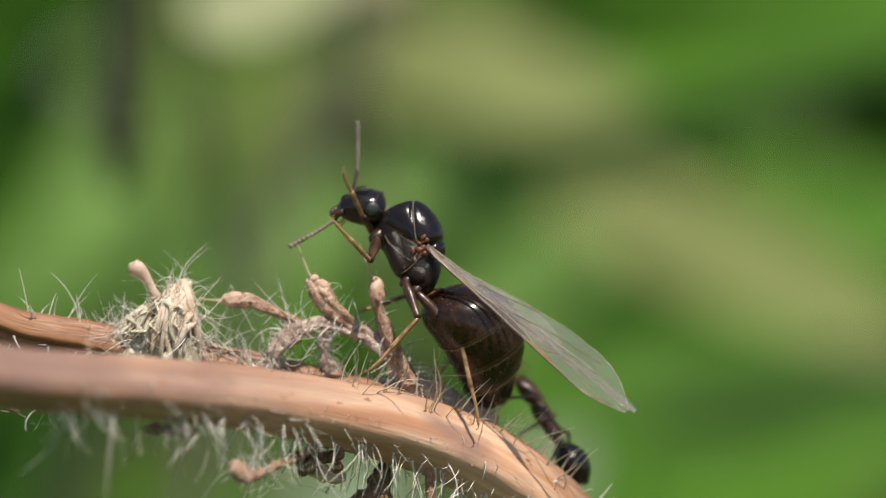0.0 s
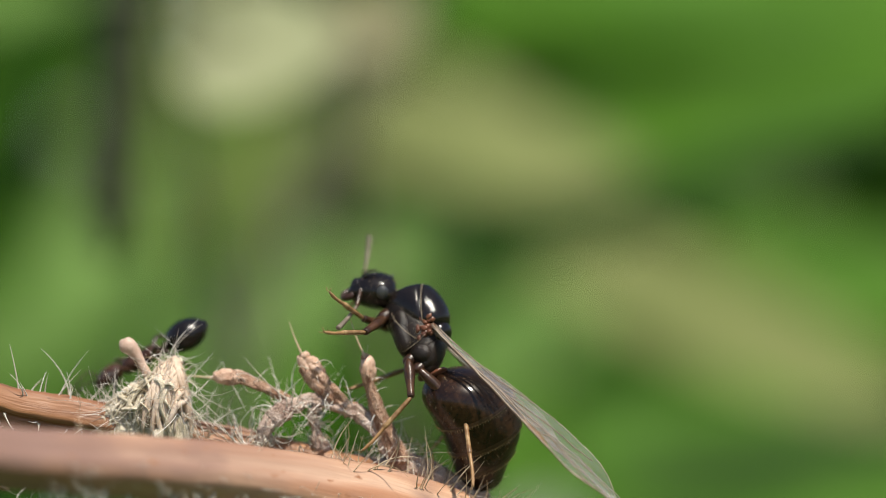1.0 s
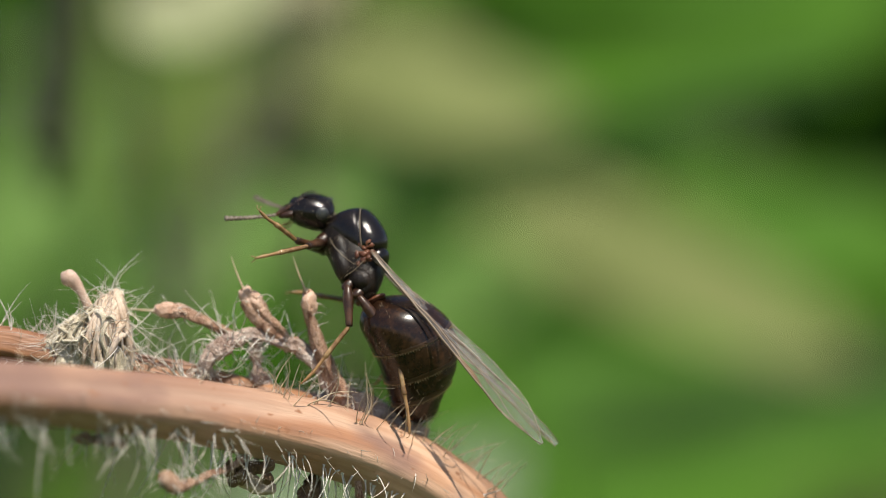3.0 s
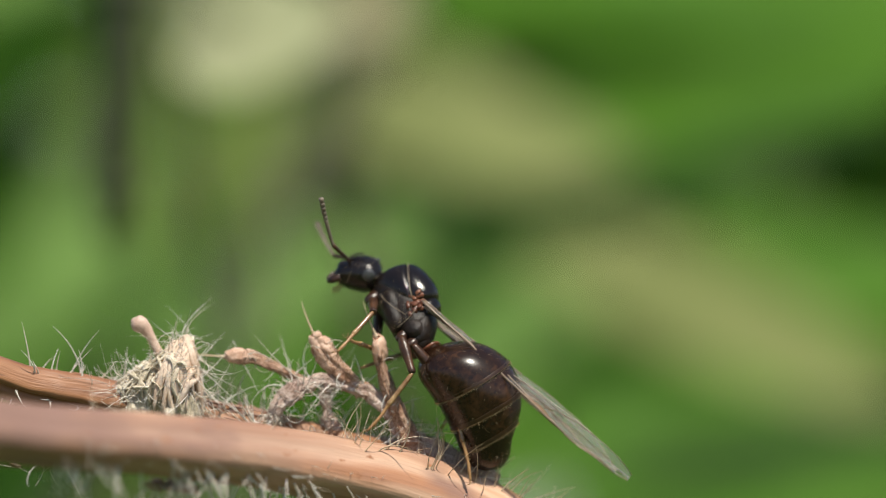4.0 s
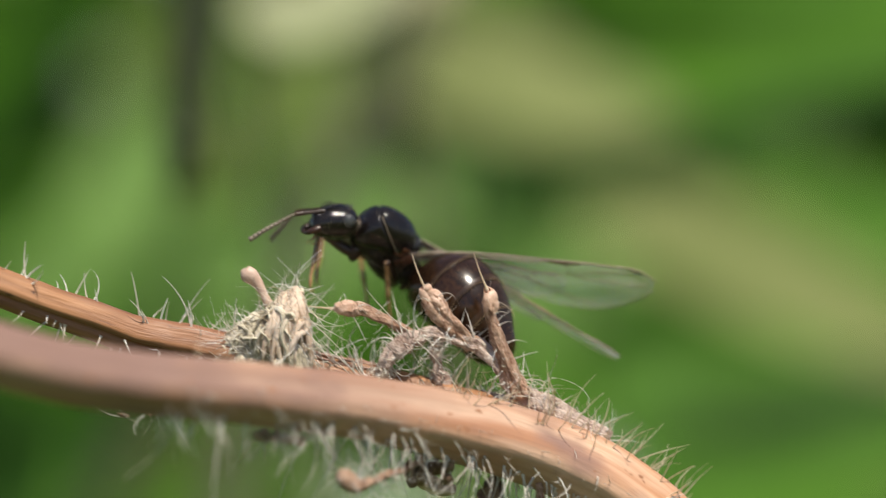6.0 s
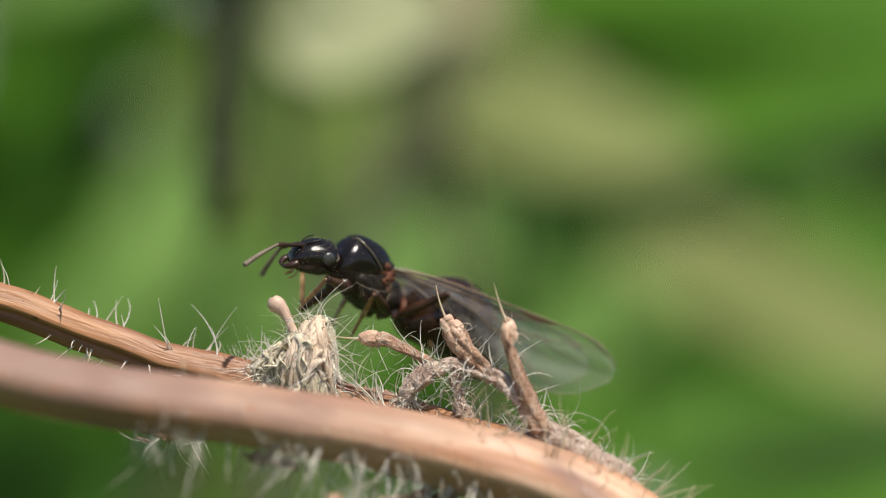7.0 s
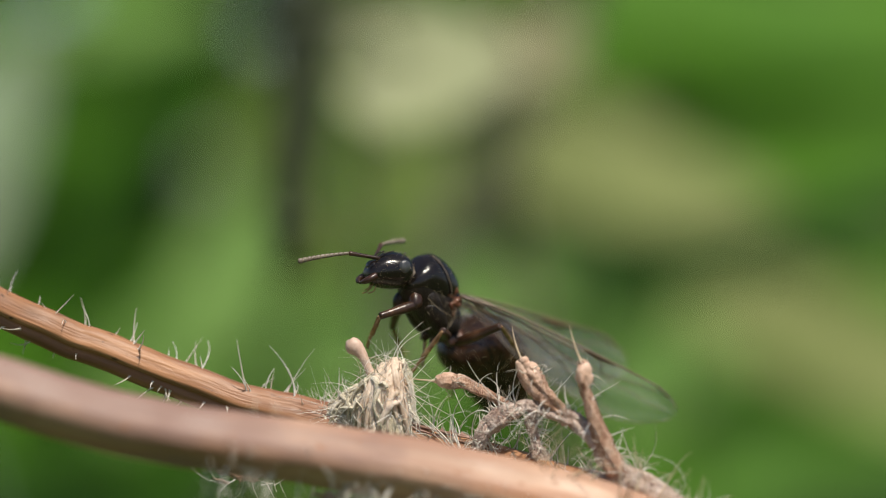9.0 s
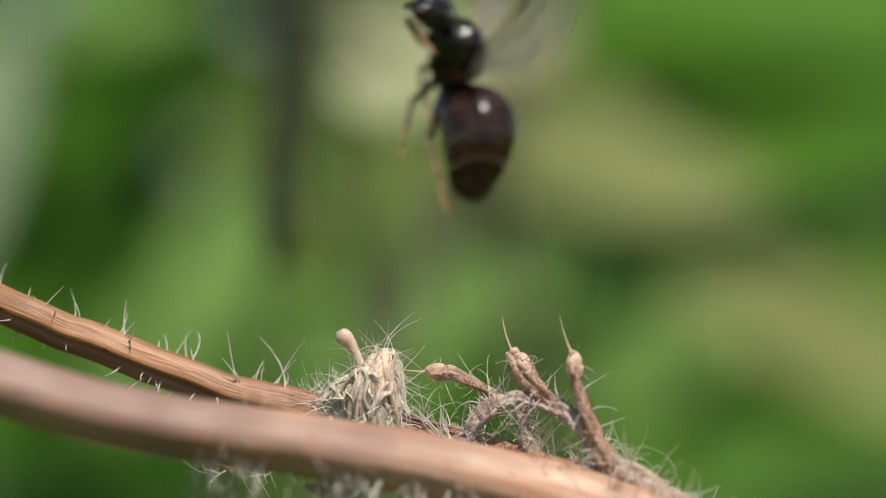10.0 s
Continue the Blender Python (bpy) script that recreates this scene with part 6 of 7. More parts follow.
    walk(queen_legs[0][0], [
        (0, pose(0.000750, 0.000400, -0.000700, -86.2, 18.5, 124.7)),
        (0.5, pose(0.000750, 0.000400, -0.000700, -32.8, 8.2, 88.0)),
        (1, pose(0.000750, 0.000400, -0.000700, -75.3, 28.8, 119.2)),
        (1.5, pose(0.000750, 0.000400, -0.000700, 22.9, 6.3, 149.0)),
        (2, pose(0.000750, 0.000400, -0.000700, 19.8, 6.8, 160.2)),
        (3.5, pose(0.000750, 0.000400, -0.000700, -26.9, 12.6, 88.2)),
        (4, pose(0.000750, 0.000400, -0.000700, 7.9, 11.8, 133.3)),
        (4.15, pose(0.000750, 0.000400, -0.000700, 4.3, 4.5, 129.1)),
        (4.3, pose(0.000750, 0.000400, -0.000700, 9.3, 9.6, 119.0)),
        (4.367, pose(0.000750, 0.000400, -0.000700, 45.3, -4.7, 157.0)),
        (4.433, pose(0.000750, 0.000400, -0.000700, -101.8, -121.6, 6.1)),
        (4.5, pose(0.000750, 0.000400, -0.000700, 24.1, -98.7, -72.2)),
        (4.567, pose(0.000750, 0.000400, -0.000700, -113.5, -101.8, 15.1)),
        (4.633, pose(0.000750, 0.000400, -0.000700, 2.8, -63.0, -175.0)),
        (4.7, pose(0.000750, 0.000400, -0.000700, -25.6, -56.7, 159.7)),
        (5, pose(0.000750, 0.000400, -0.000700, -21.7, -51.0, 116.6)),
        (5.167, pose(0.000750, 0.000400, -0.000700, 18.7, -37.4, 51.8)),
        (5.333, pose(0.000750, 0.000400, -0.000700, 32.4, -11.6, 15.9)),
        (5.5, pose(0.000750, 0.000400, -0.000700, 6.3, -1.8, -8.3)),
        (6, pose(0.000750, 0.000400, -0.000700, 46.7, 12.0, -17.0)),
        (6.2, pose(0.000750, 0.000400, -0.000700, 25.0, 0.9, -13.5)),
        (7.3, pose(0.000750, 0.000400, -0.000700, -55.7, 20.4, 25.6)),
        (7.5, pose(0.000750, 0.000400, -0.000700, -57.3, 28.8, 21.0)),
        (8, pose(0.000750, 0.000400, -0.000700, -6.5, -21.6, -102.8)),
        (8.5, pose(0.000750, 0.000400, -0.000700, -68.5, 16.0, -57.6)),
        (9, pose(0.000750, 0.000400, -0.000700, -74.4, 53.1, -33.3)),
        (9.5, pose(0.000750, 0.000400, -0.000700, -3.7, -15.6, -117.8)),
        (9.9, pose(0.000750, 0.000400, -0.000700, -93.6, 63.2, -54.4)),
        (9.97, pose(0.000750, 0.000400, -0.000700, -36.9, 13.5, 12.7)),
        (10, pose(0.000750, 0.000400, -0.000700, -36.9, 13.5, 12.7)),
    ])
    walk(queen_legs[0][1], [
        (0, pose(0.001350, 0.000000, 0.000000, -0.0, 79.3, 0.0)),
        (0.5, pose(0.001350, -0.000000, 0.000000, 0.0, 64.3, -0.0)),
        (1, pose(0.001350, 0.000000, 0.000000, 0.0, 22.4, -0.0)),
        (1.5, pose(0.001350, -0.000000, 0.000000, 0.0, 59.2, -0.0)),
        (2, pose(0.001350, 0.000000, 0.000000, 0.0, 55.4, -0.0)),
        (3.5, pose(0.001350, 0.000000, 0.000000, 0.0, 38.1, 0.0)),
        (4, pose(0.001350, 0.000000, 0.000000, 0.0, 48.9, 0.0)),
        (4.3, pose(0.001350, 0.000000, -0.000000, 0.0, 57.7, 0.0)),
        (4.367, pose(0.001350, 0.000000, 0.000000, -33.7, 34.4, -68.2)),
        (4.433, pose(0.001350, -0.000000, 0.000000, -28.2, -13.6, -125.3)),
        (4.5, pose(0.001350, -0.000000, 0.000000, 0.0, -61.1, 180.0)),
        (4.567, pose(0.001350, -0.000000, 0.000000, -59.7, -28.3, -118.2)),
        (4.633, pose(0.001350, -0.000000, -0.000000, -86.4, 40.4, -107.1)),
        (4.7, pose(0.001350, 0.000000, -0.000000, -0.0, 98.7, -0.0)),
        (5, pose(0.001350, -0.000000, 0.000000, -0.0, 96.0, 0.0)),
        (5.5, pose(0.001350, 0.000000, 0.000000, -0.0, 97.2, 0.0)),
        (6, pose(0.001350, 0.000000, -0.000000, -0.0, 108.7, 0.0)),
        (6.2, pose(0.001350, 0.000000, 0.000000, -0.0, 90.0, 0.0)),
        (7.3, pose(0.001350, -0.000000, -0.000000, 0.0, 125.8, 0.0)),
        (7.5, pose(0.001350, 0.000000, 0.000000, -0.0, 122.2, 0.0)),
        (8, pose(0.001350, 0.000000, 0.000000, 0.0, 103.0, -0.0)),
        (8.5, pose(0.001350, 0.000000, 0.000000, -0.0, 69.2, 0.0)),
        (9, pose(0.001350, 0.000000, 0.000000, 0.0, 89.7, -0.0)),
        (9.5, pose(0.001350, -0.000000, -0.000000, -0.0, 114.8, 0.0)),
        (9.9, pose(0.001350, 0.000000, 0.000000, 0.0, 71.6, 0.0)),
        (9.933, pose(0.001350, 0.000000, 0.000000, 45.2, 102.2, -8.1)),
        (9.967, pose(0.001350, 0.000000, 0.000000, -8.9, 14.6, -129.6)),
        (9.97, pose(0.001350, -0.000000, 0.000000, -0.0, -84.8, -180.0)),
        (10, pose(0.001350, -0.000000, 0.000000, -0.0, -84.8, -180.0)),
    ])
    walk(queen_legs[1][0], [
        (0, pose(0.000750, -0.000400, -0.000700, -177.5, -0.5, 54.9)),
        (0.5, pose(0.000750, -0.000400, -0.000700, -149.7, 30.8, 73.9)),
        (1, pose(0.000750, -0.000400, -0.000700, -139.8, 23.5, 83.0)),
        (1.5, pose(0.000750, -0.000400, -0.000700, 75.4, 136.5, -55.9)),
        (2, pose(0.000750, -0.000400, -0.000700, -155.9, 28.0, 72.0)),
        (3.5, pose(0.000750, -0.000400, -0.000700, -128.0, 35.8, 83.7)),
        (4, pose(0.000750, -0.000400, -0.000700, 98.9, 144.4, -8.1)),
        (4.15, pose(0.000750, -0.000400, -0.000700, 119.6, 67.2, 81.5)),
        (4.3, pose(0.000750, -0.000400, -0.000700, 57.6, 19.5, 75.5)),
        (4.5, pose(0.000750, -0.000400, -0.000700, 46.0, 10.4, 92.6)),
        (4.567, pose(0.000750, -0.000400, -0.000700, 87.7, 6.6, 102.2)),
        (4.633, pose(0.000750, -0.000400, -0.000700, 55.8, -35.2, 137.5)),
        (4.7, pose(0.000750, -0.000400, -0.000700, -123.2, -110.5, 26.7)),
        (4.8, pose(0.000750, -0.000400, -0.000700, -91.0, -97.6, 31.6)),
        (4.9, pose(0.000750, -0.000400, -0.000700, -50.0, -64.7, 56.6)),
        (5, pose(0.000750, -0.000400, -0.000700, -20.7, -45.5, 82.1)),
        (5.167, pose(0.000750, -0.000400, -0.000700, 1.1, -29.0, 26.6)),
        (5.333, pose(0.000750, -0.000400, -0.000700, 16.5, 4.4, -25.5)),
        (5.5, pose(0.000750, -0.000400, -0.000700, -14.4, 14.7, -80.0)),
        (6, pose(0.000750, -0.000400, -0.000700, 6.1, 37.4, -71.3)),
        (6.2, pose(0.000750, -0.000400, -0.000700, 20.0, 31.2, -67.0)),
        (6.75, pose(0.000750, -0.000400, -0.000700, -6.9, 44.2, -81.7)),
        (7.3, pose(0.000750, -0.000400, -0.000700, 50.1, 19.8, -102.7)),
        (7.5, pose(0.000750, -0.000400, -0.000700, 53.1, 7.2, -104.0)),
        (7.667, pose(0.000750, -0.000400, -0.000700, 97.9, -2.7, -111.5)),
        (7.833, pose(0.000750, -0.000400, -0.000700, -7.7, 178.3, 58.1)),
        (8, pose(0.000750, -0.000400, -0.000700, -122.0, 13.9, -129.3)),
        (8.5, pose(0.000750, -0.000400, -0.000700, -93.1, -4.8, -134.5)),
        (9, pose(0.000750, -0.000400, -0.000700, 47.1, 172.1, 39.1)),
        (9.5, pose(0.000750, -0.000400, -0.000700, -73.8, -4.4, -94.6)),
        (9.9, pose(0.000750, -0.000400, -0.000700, 30.5, 175.4, 33.1)),
        (9.97, pose(0.000750, -0.000400, -0.000700, -28.1, 14.1, 7.6)),
        (10, pose(0.000750, -0.000400, -0.000700, -28.1, 14.1, 7.6)),
    ])
    walk(queen_legs[1][1], [
        (0, pose(0.001350, -0.000000, 0.000000, -0.0, 8.6, -0.0)),
        (0.5, pose(0.001350, 0.000000, 0.000000, -0.0, 9.7, 0.0)),
        (1, pose(0.001350, -0.000000, 0.000000, 0.0, 12.6, -0.0)),
        (1.5, pose(0.001350, 0.000000, -0.000000, 0.0, 43.5, 0.0)),
        (2, pose(0.001350, -0.000000, 0.000000, 0.0, 15.2, -0.0)),
        (3.5, pose(0.001350, -0.000000, -0.000000, 0.0, 14.2, -0.0)),
        (4, pose(0.001350, -0.000000, -0.000000, 0.0, 70.1, -0.0)),
        (4.1, pose(0.001350, 0.000000, 0.000000, -17.9, 132.6, -65.5)),
        (4.2, pose(0.001350, 0.000000, 0.000000, 154.0, 61.7, 28.8)),
        (4.3, pose(0.001350, -0.000000, -0.000000, -180.0, 71.6, 0.0)),
        (4.5, pose(0.001350, 0.000000, 0.000000, 180.0, 82.7, -0.0)),
        (4.6, pose(0.001350, 0.000000, 0.000000, -0.0, 17.1, -180.0)),
        (4.7, pose(0.001350, 0.000000, -0.000000, 0.0, -65.6, 180.0)),
        (4.8, pose(0.001350, -0.000000, 0.000000, -65.2, -32.5, -109.7)),
        (4.9, pose(0.001350, 0.000000, 0.000000, -79.3, 38.8, -94.1)),
        (5, pose(0.001350, 0.000000, 0.000000, 0.0, 87.6, 0.0)),
        (5.167, pose(0.001350, 0.000000, 0.000000, -1.4, 96.5, -54.6)),
        (5.333, pose(0.001350, -0.000000, -0.000000, 0.5, 69.2, -126.5)),
        (5.5, pose(0.001350, -0.000000, -0.000000, -0.0, 48.4, 180.0)),
        (5.667, pose(0.001350, 0.000000, 0.000000, -10.1, 36.3, 121.3)),
        (5.833, pose(0.001350, -0.000000, -0.000000, 21.0, 113.1, 72.1)),
        (6, pose(0.001350, 0.000000, 0.000000, 0.0, 113.6, 0.0)),
        (6.2, pose(0.001350, 0.000000, 0.000000, 0.0, 106.2, -0.0)),
        (6.567, pose(0.001350, -0.000000, 0.000000, 69.7, 33.4, 71.5)),
        (6.933, pose(0.001350, -0.000000, 0.000000, 62.6, -28.1, 122.4)),
        (7.3, pose(0.001350, 0.000000, -0.000000, -180.0, -88.8, 0.0)),
        (7.5, pose(0.001350, 0.000000, -0.000000, -180.0, -89.3, 0.0)),
        (7.667, pose(0.001350, -0.000000, 0.000000, 98.3, -40.1, 53.7)),
        (7.833, pose(0.001350, 0.000000, 0.000000, 50.6, 11.6, 37.1)),
        (8, pose(0.001350, 0.000000, -0.000000, 0.0, 21.7, 0.0)),
        (8.5, pose(0.001350, -0.000000, 0.000000, 0.0, 27.3, 0.0)),
        (9, pose(0.001350, 0.000000, 0.000000, -0.0, 20.1, 0.0)),
        (9.5, pose(0.001350, -0.000000, 0.000000, 0.0, 44.0, -0.0)),
        (9.9, pose(0.001350, 0.000000, 0.000000, 0.0, 6.4, -0.0)),
        (9.97, pose(0.001350, 0.000000, -0.000000, -0.0, 137.0, -0.0)),
        (10, pose(0.001350, 0.000000, -0.000000, -0.0, 137.0, -0.0)),
    ])
    walk(queen_legs[2][0], [
        (0, pose(-0.000850, 0.000460, -0.000660, -4.5, 9.6, 165.2)),
        (0.5, pose(-0.000850, 0.000460, -0.000660, 3.0, 23.2, 164.9)),
        (1, pose(-0.000850, 0.000460, -0.000660, 2.1, 21.7, 172.7)),
        (1.5, pose(-0.000850, 0.000460, -0.000660, 0.2, 23.6, 176.2)),
        (2, pose(-0.000850, 0.000460, -0.000660, -2.3, 26.4, -174.1)),
        (3.5, pose(-0.000850, 0.000460, -0.000660, 0.8, 23.5, 179.8)),
        (4, pose(-0.000850, 0.000460, -0.000660, 4.0, 16.9, -176.4)),
        (4.3, pose(-0.000850, 0.000460, -0.000660, -36.6, 56.5, 174.0)),
        (4.4, pose(-0.000850, 0.000460, -0.000660, -2.5, 60.3, 156.4)),
        (4.5, pose(-0.000850, 0.000460, -0.000660, 40.8, 63.9, 137.0)),
        (4.6, pose(-0.000850, 0.000460, -0.000660, 20.3, 5.3, 144.5)),
        (4.7, pose(-0.000850, 0.000460, -0.000660, -2.9, -48.2, 159.8)),
        (5, pose(-0.000850, 0.000460, -0.000660, -26.2, -60.2, 129.6)),
        (5.25, pose(-0.000850, 0.000460, -0.000660, 38.8, -46.0, 28.2)),
        (5.5, pose(-0.000850, 0.000460, -0.000660, 42.6, -16.1, -20.7)),
        (6, pose(-0.000850, 0.000460, -0.000660, 58.7, -28.0, 18.3)),
        (6.2, pose(-0.000850, 0.000460, -0.000660, 65.6, -25.5, -14.4)),
        (7.3, pose(-0.000850, 0.000460, -0.000660, -58.3, 14.6, 25.9)),
        (7.5, pose(-0.000850, 0.000460, -0.000660, -63.1, 22.2, 23.6)),
        (8, pose(-0.000850, 0.000460, -0.000660, -18.8, 29.8, 42.6)),
        (8.5, pose(-0.000850, 0.000460, -0.000660, -38.7, 22.9, 11.7)),
        (9, pose(-0.000850, 0.000460, -0.000660, -17.5, 21.6, 37.1)),
        (9.5, pose(-0.000850, 0.000460, -0.000660, -33.3, 8.7, 32.3)),
        (9.9, pose(-0.000850, 0.000460, -0.000660, -39.5, 48.4, 2.7)),
        (9.95, pose(-0.000850, 0.000460, -0.000660, 45.7, 51.2, 47.5)),
        (9.97, pose(-0.000850, 0.000460, -0.000660, 138.2, 13.9, 83.8)),
        (10, pose(-0.000850, 0.000460, -0.000660, 138.2, 13.9, 83.8)),
    ])
    walk(queen_legs[2][1], [
        (0, pose(0.001250, 0.000000, 0.000000, -0.0, 61.4, 0.0)),
        (0.5, pose(0.001250, -0.000000, 0.000000, 0.0, 45.1, 0.0)),
        (1, pose(0.001250, -0.000000, 0.000000, 0.0, 48.0, -0.0)),
        (1.5, pose(0.001250, 0.000000, 0.000000, -0.0, 47.8, -0.0)),
        (2, pose(0.001250, 0.000000, 0.000000, -0.0, 45.7, -0.0)),
        (3.5, pose(0.001250, -0.000000, -0.000000, 0.0, 40.3, -0.0)),
        (4, pose(0.001250, 0.000000, 0.000000, -0.0, 54.4, -0.0)),
        (4.3, pose(0.001250, -0.000000, 0.000000, 0.0, 31.1, -0.0)),
        (4.5, pose(0.001250, 0.000000, 0.000000, 0.0, 21.4, 0.0)),
        (4.6, pose(0.001250, 0.000000, -0.000000, -0.0, 72.9, -0.0)),
        (4.7, pose(0.001250, 0.000000, -0.000000, 0.0, 126.8, 0.0)),
        (5, pose(0.001250, 0.000000, 0.000000, 0.0, 135.8, 0.0)),
        (5.5, pose(0.001250, 0.000000, -0.000000, -0.0, 103.3, 0.0)),
        (5.667, pose(0.001250, -0.000000, 0.000000, -100.5, 114.0, -52.4)),
        (5.833, pose(0.001250, 0.000000, 0.000000, -129.6, 121.2, -3.2)),
        (6, pose(0.001250, -0.000000, 0.000000, 0.0, 33.9, 180.0)),
        (6.067, pose(0.001250, 0.000000, 0.000000, -49.3, 32.9, -173.3)),
        (6.133, pose(0.001250, 0.000000, 0.000000, 69.4, 132.8, 23.8)),
        (6.2, pose(0.001250, 0.000000, -0.000000, -0.0, 128.4, -0.0)),
        (6.567, pose(0.001250, 0.000000, 0.000000, 40.5, 156.2, -22.8)),
        (6.933, pose(0.001250, -0.000000, -0.000000, -47.0, 35.6, -170.2)),
        (7.3, pose(0.001250, 0.000000, 0.000000, 0.0, 47.6, -180.0)),
        (7.5, pose(0.001250, 0.000000, -0.000000, 0.0, 45.1, -180.0)),
        (8, pose(0.001250, -0.000000, 0.000000, -0.0, 50.6, -180.0)),
        (8.5, pose(0.001250, 0.000000, 0.000000, -0.0, 75.2, -180.0)),
        (9, pose(0.001250, -0.000000, 0.000000, 0.0, 53.7, 180.0)),
        (9.5, pose(0.001250, 0.000000, 0.000000, 0.0, 48.9, -180.0)),
        (9.9, pose(0.001250, -0.000000, 0.000000, 0.0, 67.2, 180.0)),
        (9.933, pose(0.001250, 0.000000, 0.000000, -179.2, 34.0, 53.6)),
        (9.967, pose(0.001250, 0.000000, 0.000000, -0.7, 19.6, -53.4)),
        (9.97, pose(0.001250, 0.000000, 0.000000, 0.0, 31.0, 0.0)),
        (10, pose(0.001250, 0.000000, 0.000000, 0.0, 31.0, 0.0)),
    ])
    walk(queen_legs[3][0], [
        (0, pose(-0.000850, -0.000460, -0.000660, 8.4, 1.2, -84.2)),
        (0.5, pose(-0.000850, -0.000460, -0.000660, 10.7, 10.2, -78.6)),
        (1, pose(-0.000850, -0.000460, -0.000660, 14.2, 11.6, -57.5)),
        (1.5, pose(-0.000850, -0.000460, -0.000660, 11.8, 9.9, -66.0)),
        (2, pose(-0.000850, -0.000460, -0.000660, 11.3, 7.3, -66.3)),
        (3.5, pose(-0.000850, -0.000460, -0.000660, 3.5, 3.6, -83.2)),
        (4, pose(-0.000850, -0.000460, -0.000660, 14.0, -14.0, -68.8)),
        (4.3, pose(-0.000850, -0.000460, -0.000660, 0.0, 37.5, -102.0)),
        (4.5, pose(-0.000850, -0.000460, -0.000660, 6.4, 30.2, -75.1)),
        (4.6, pose(-0.000850, -0.000460, -0.000660, 4.3, -13.9, -145.6)),
        (4.7, pose(-0.000850, -0.000460, -0.000660, 31.9, -50.7, 169.3)),
        (4.8, pose(-0.000850, -0.000460, -0.000660, 15.0, -46.3, 135.1)),
        (4.9, pose(-0.000850, -0.000460, -0.000660, -3.8, -43.9, 86.8)),
        (5, pose(-0.000850, -0.000460, -0.000660, -16.7, -46.7, 49.3)),
        (5.25, pose(-0.000850, -0.000460, -0.000660, -4.8, -7.4, -18.4)),
        (5.5, pose(-0.000850, -0.000460, -0.000660, 5.2, 8.2, -33.6)),
        (6, pose(-0.000850, -0.000460, -0.000660, 25.8, 19.6, -38.9)),
        (6.2, pose(-0.000850, -0.000460, -0.000660, 2.8, 4.2, -25.2)),
        (6.75, pose(-0.000850, -0.000460, -0.000660, -31.7, -20.8, -54.7)),
        (7.3, pose(-0.000850, -0.000460, -0.000660, -163.0, -48.9, 39.4)),
        (7.5, pose(-0.000850, -0.000460, -0.000660, -175.1, -40.4, 41.0)),
        (8, pose(-0.000850, -0.000460, -0.000660, 16.4, -35.5, -127.0)),
        (8.5, pose(-0.000850, -0.000460, -0.000660, -88.5, -76.9, -17.9)),
        (9, pose(-0.000850, -0.000460, -0.000660, -93.6, -70.5, -61.3)),
        (9.5, pose(-0.000850, -0.000460, -0.000660, -92.9, -1.4, -99.6)),
        (9.9, pose(-0.000850, -0.000460, -0.000660, -57.6, -63.4, -90.0)),
        (9.95, pose(-0.000850, -0.000460, -0.000660, 85.7, 34.0, 41.4)),
        (9.97, pose(-0.000850, -0.000460, -0.000660, 144.4, 18.0, 64.7)),
        (10, pose(-0.000850, -0.000460, -0.000660, 144.4, 18.0, 64.7)),
    ])
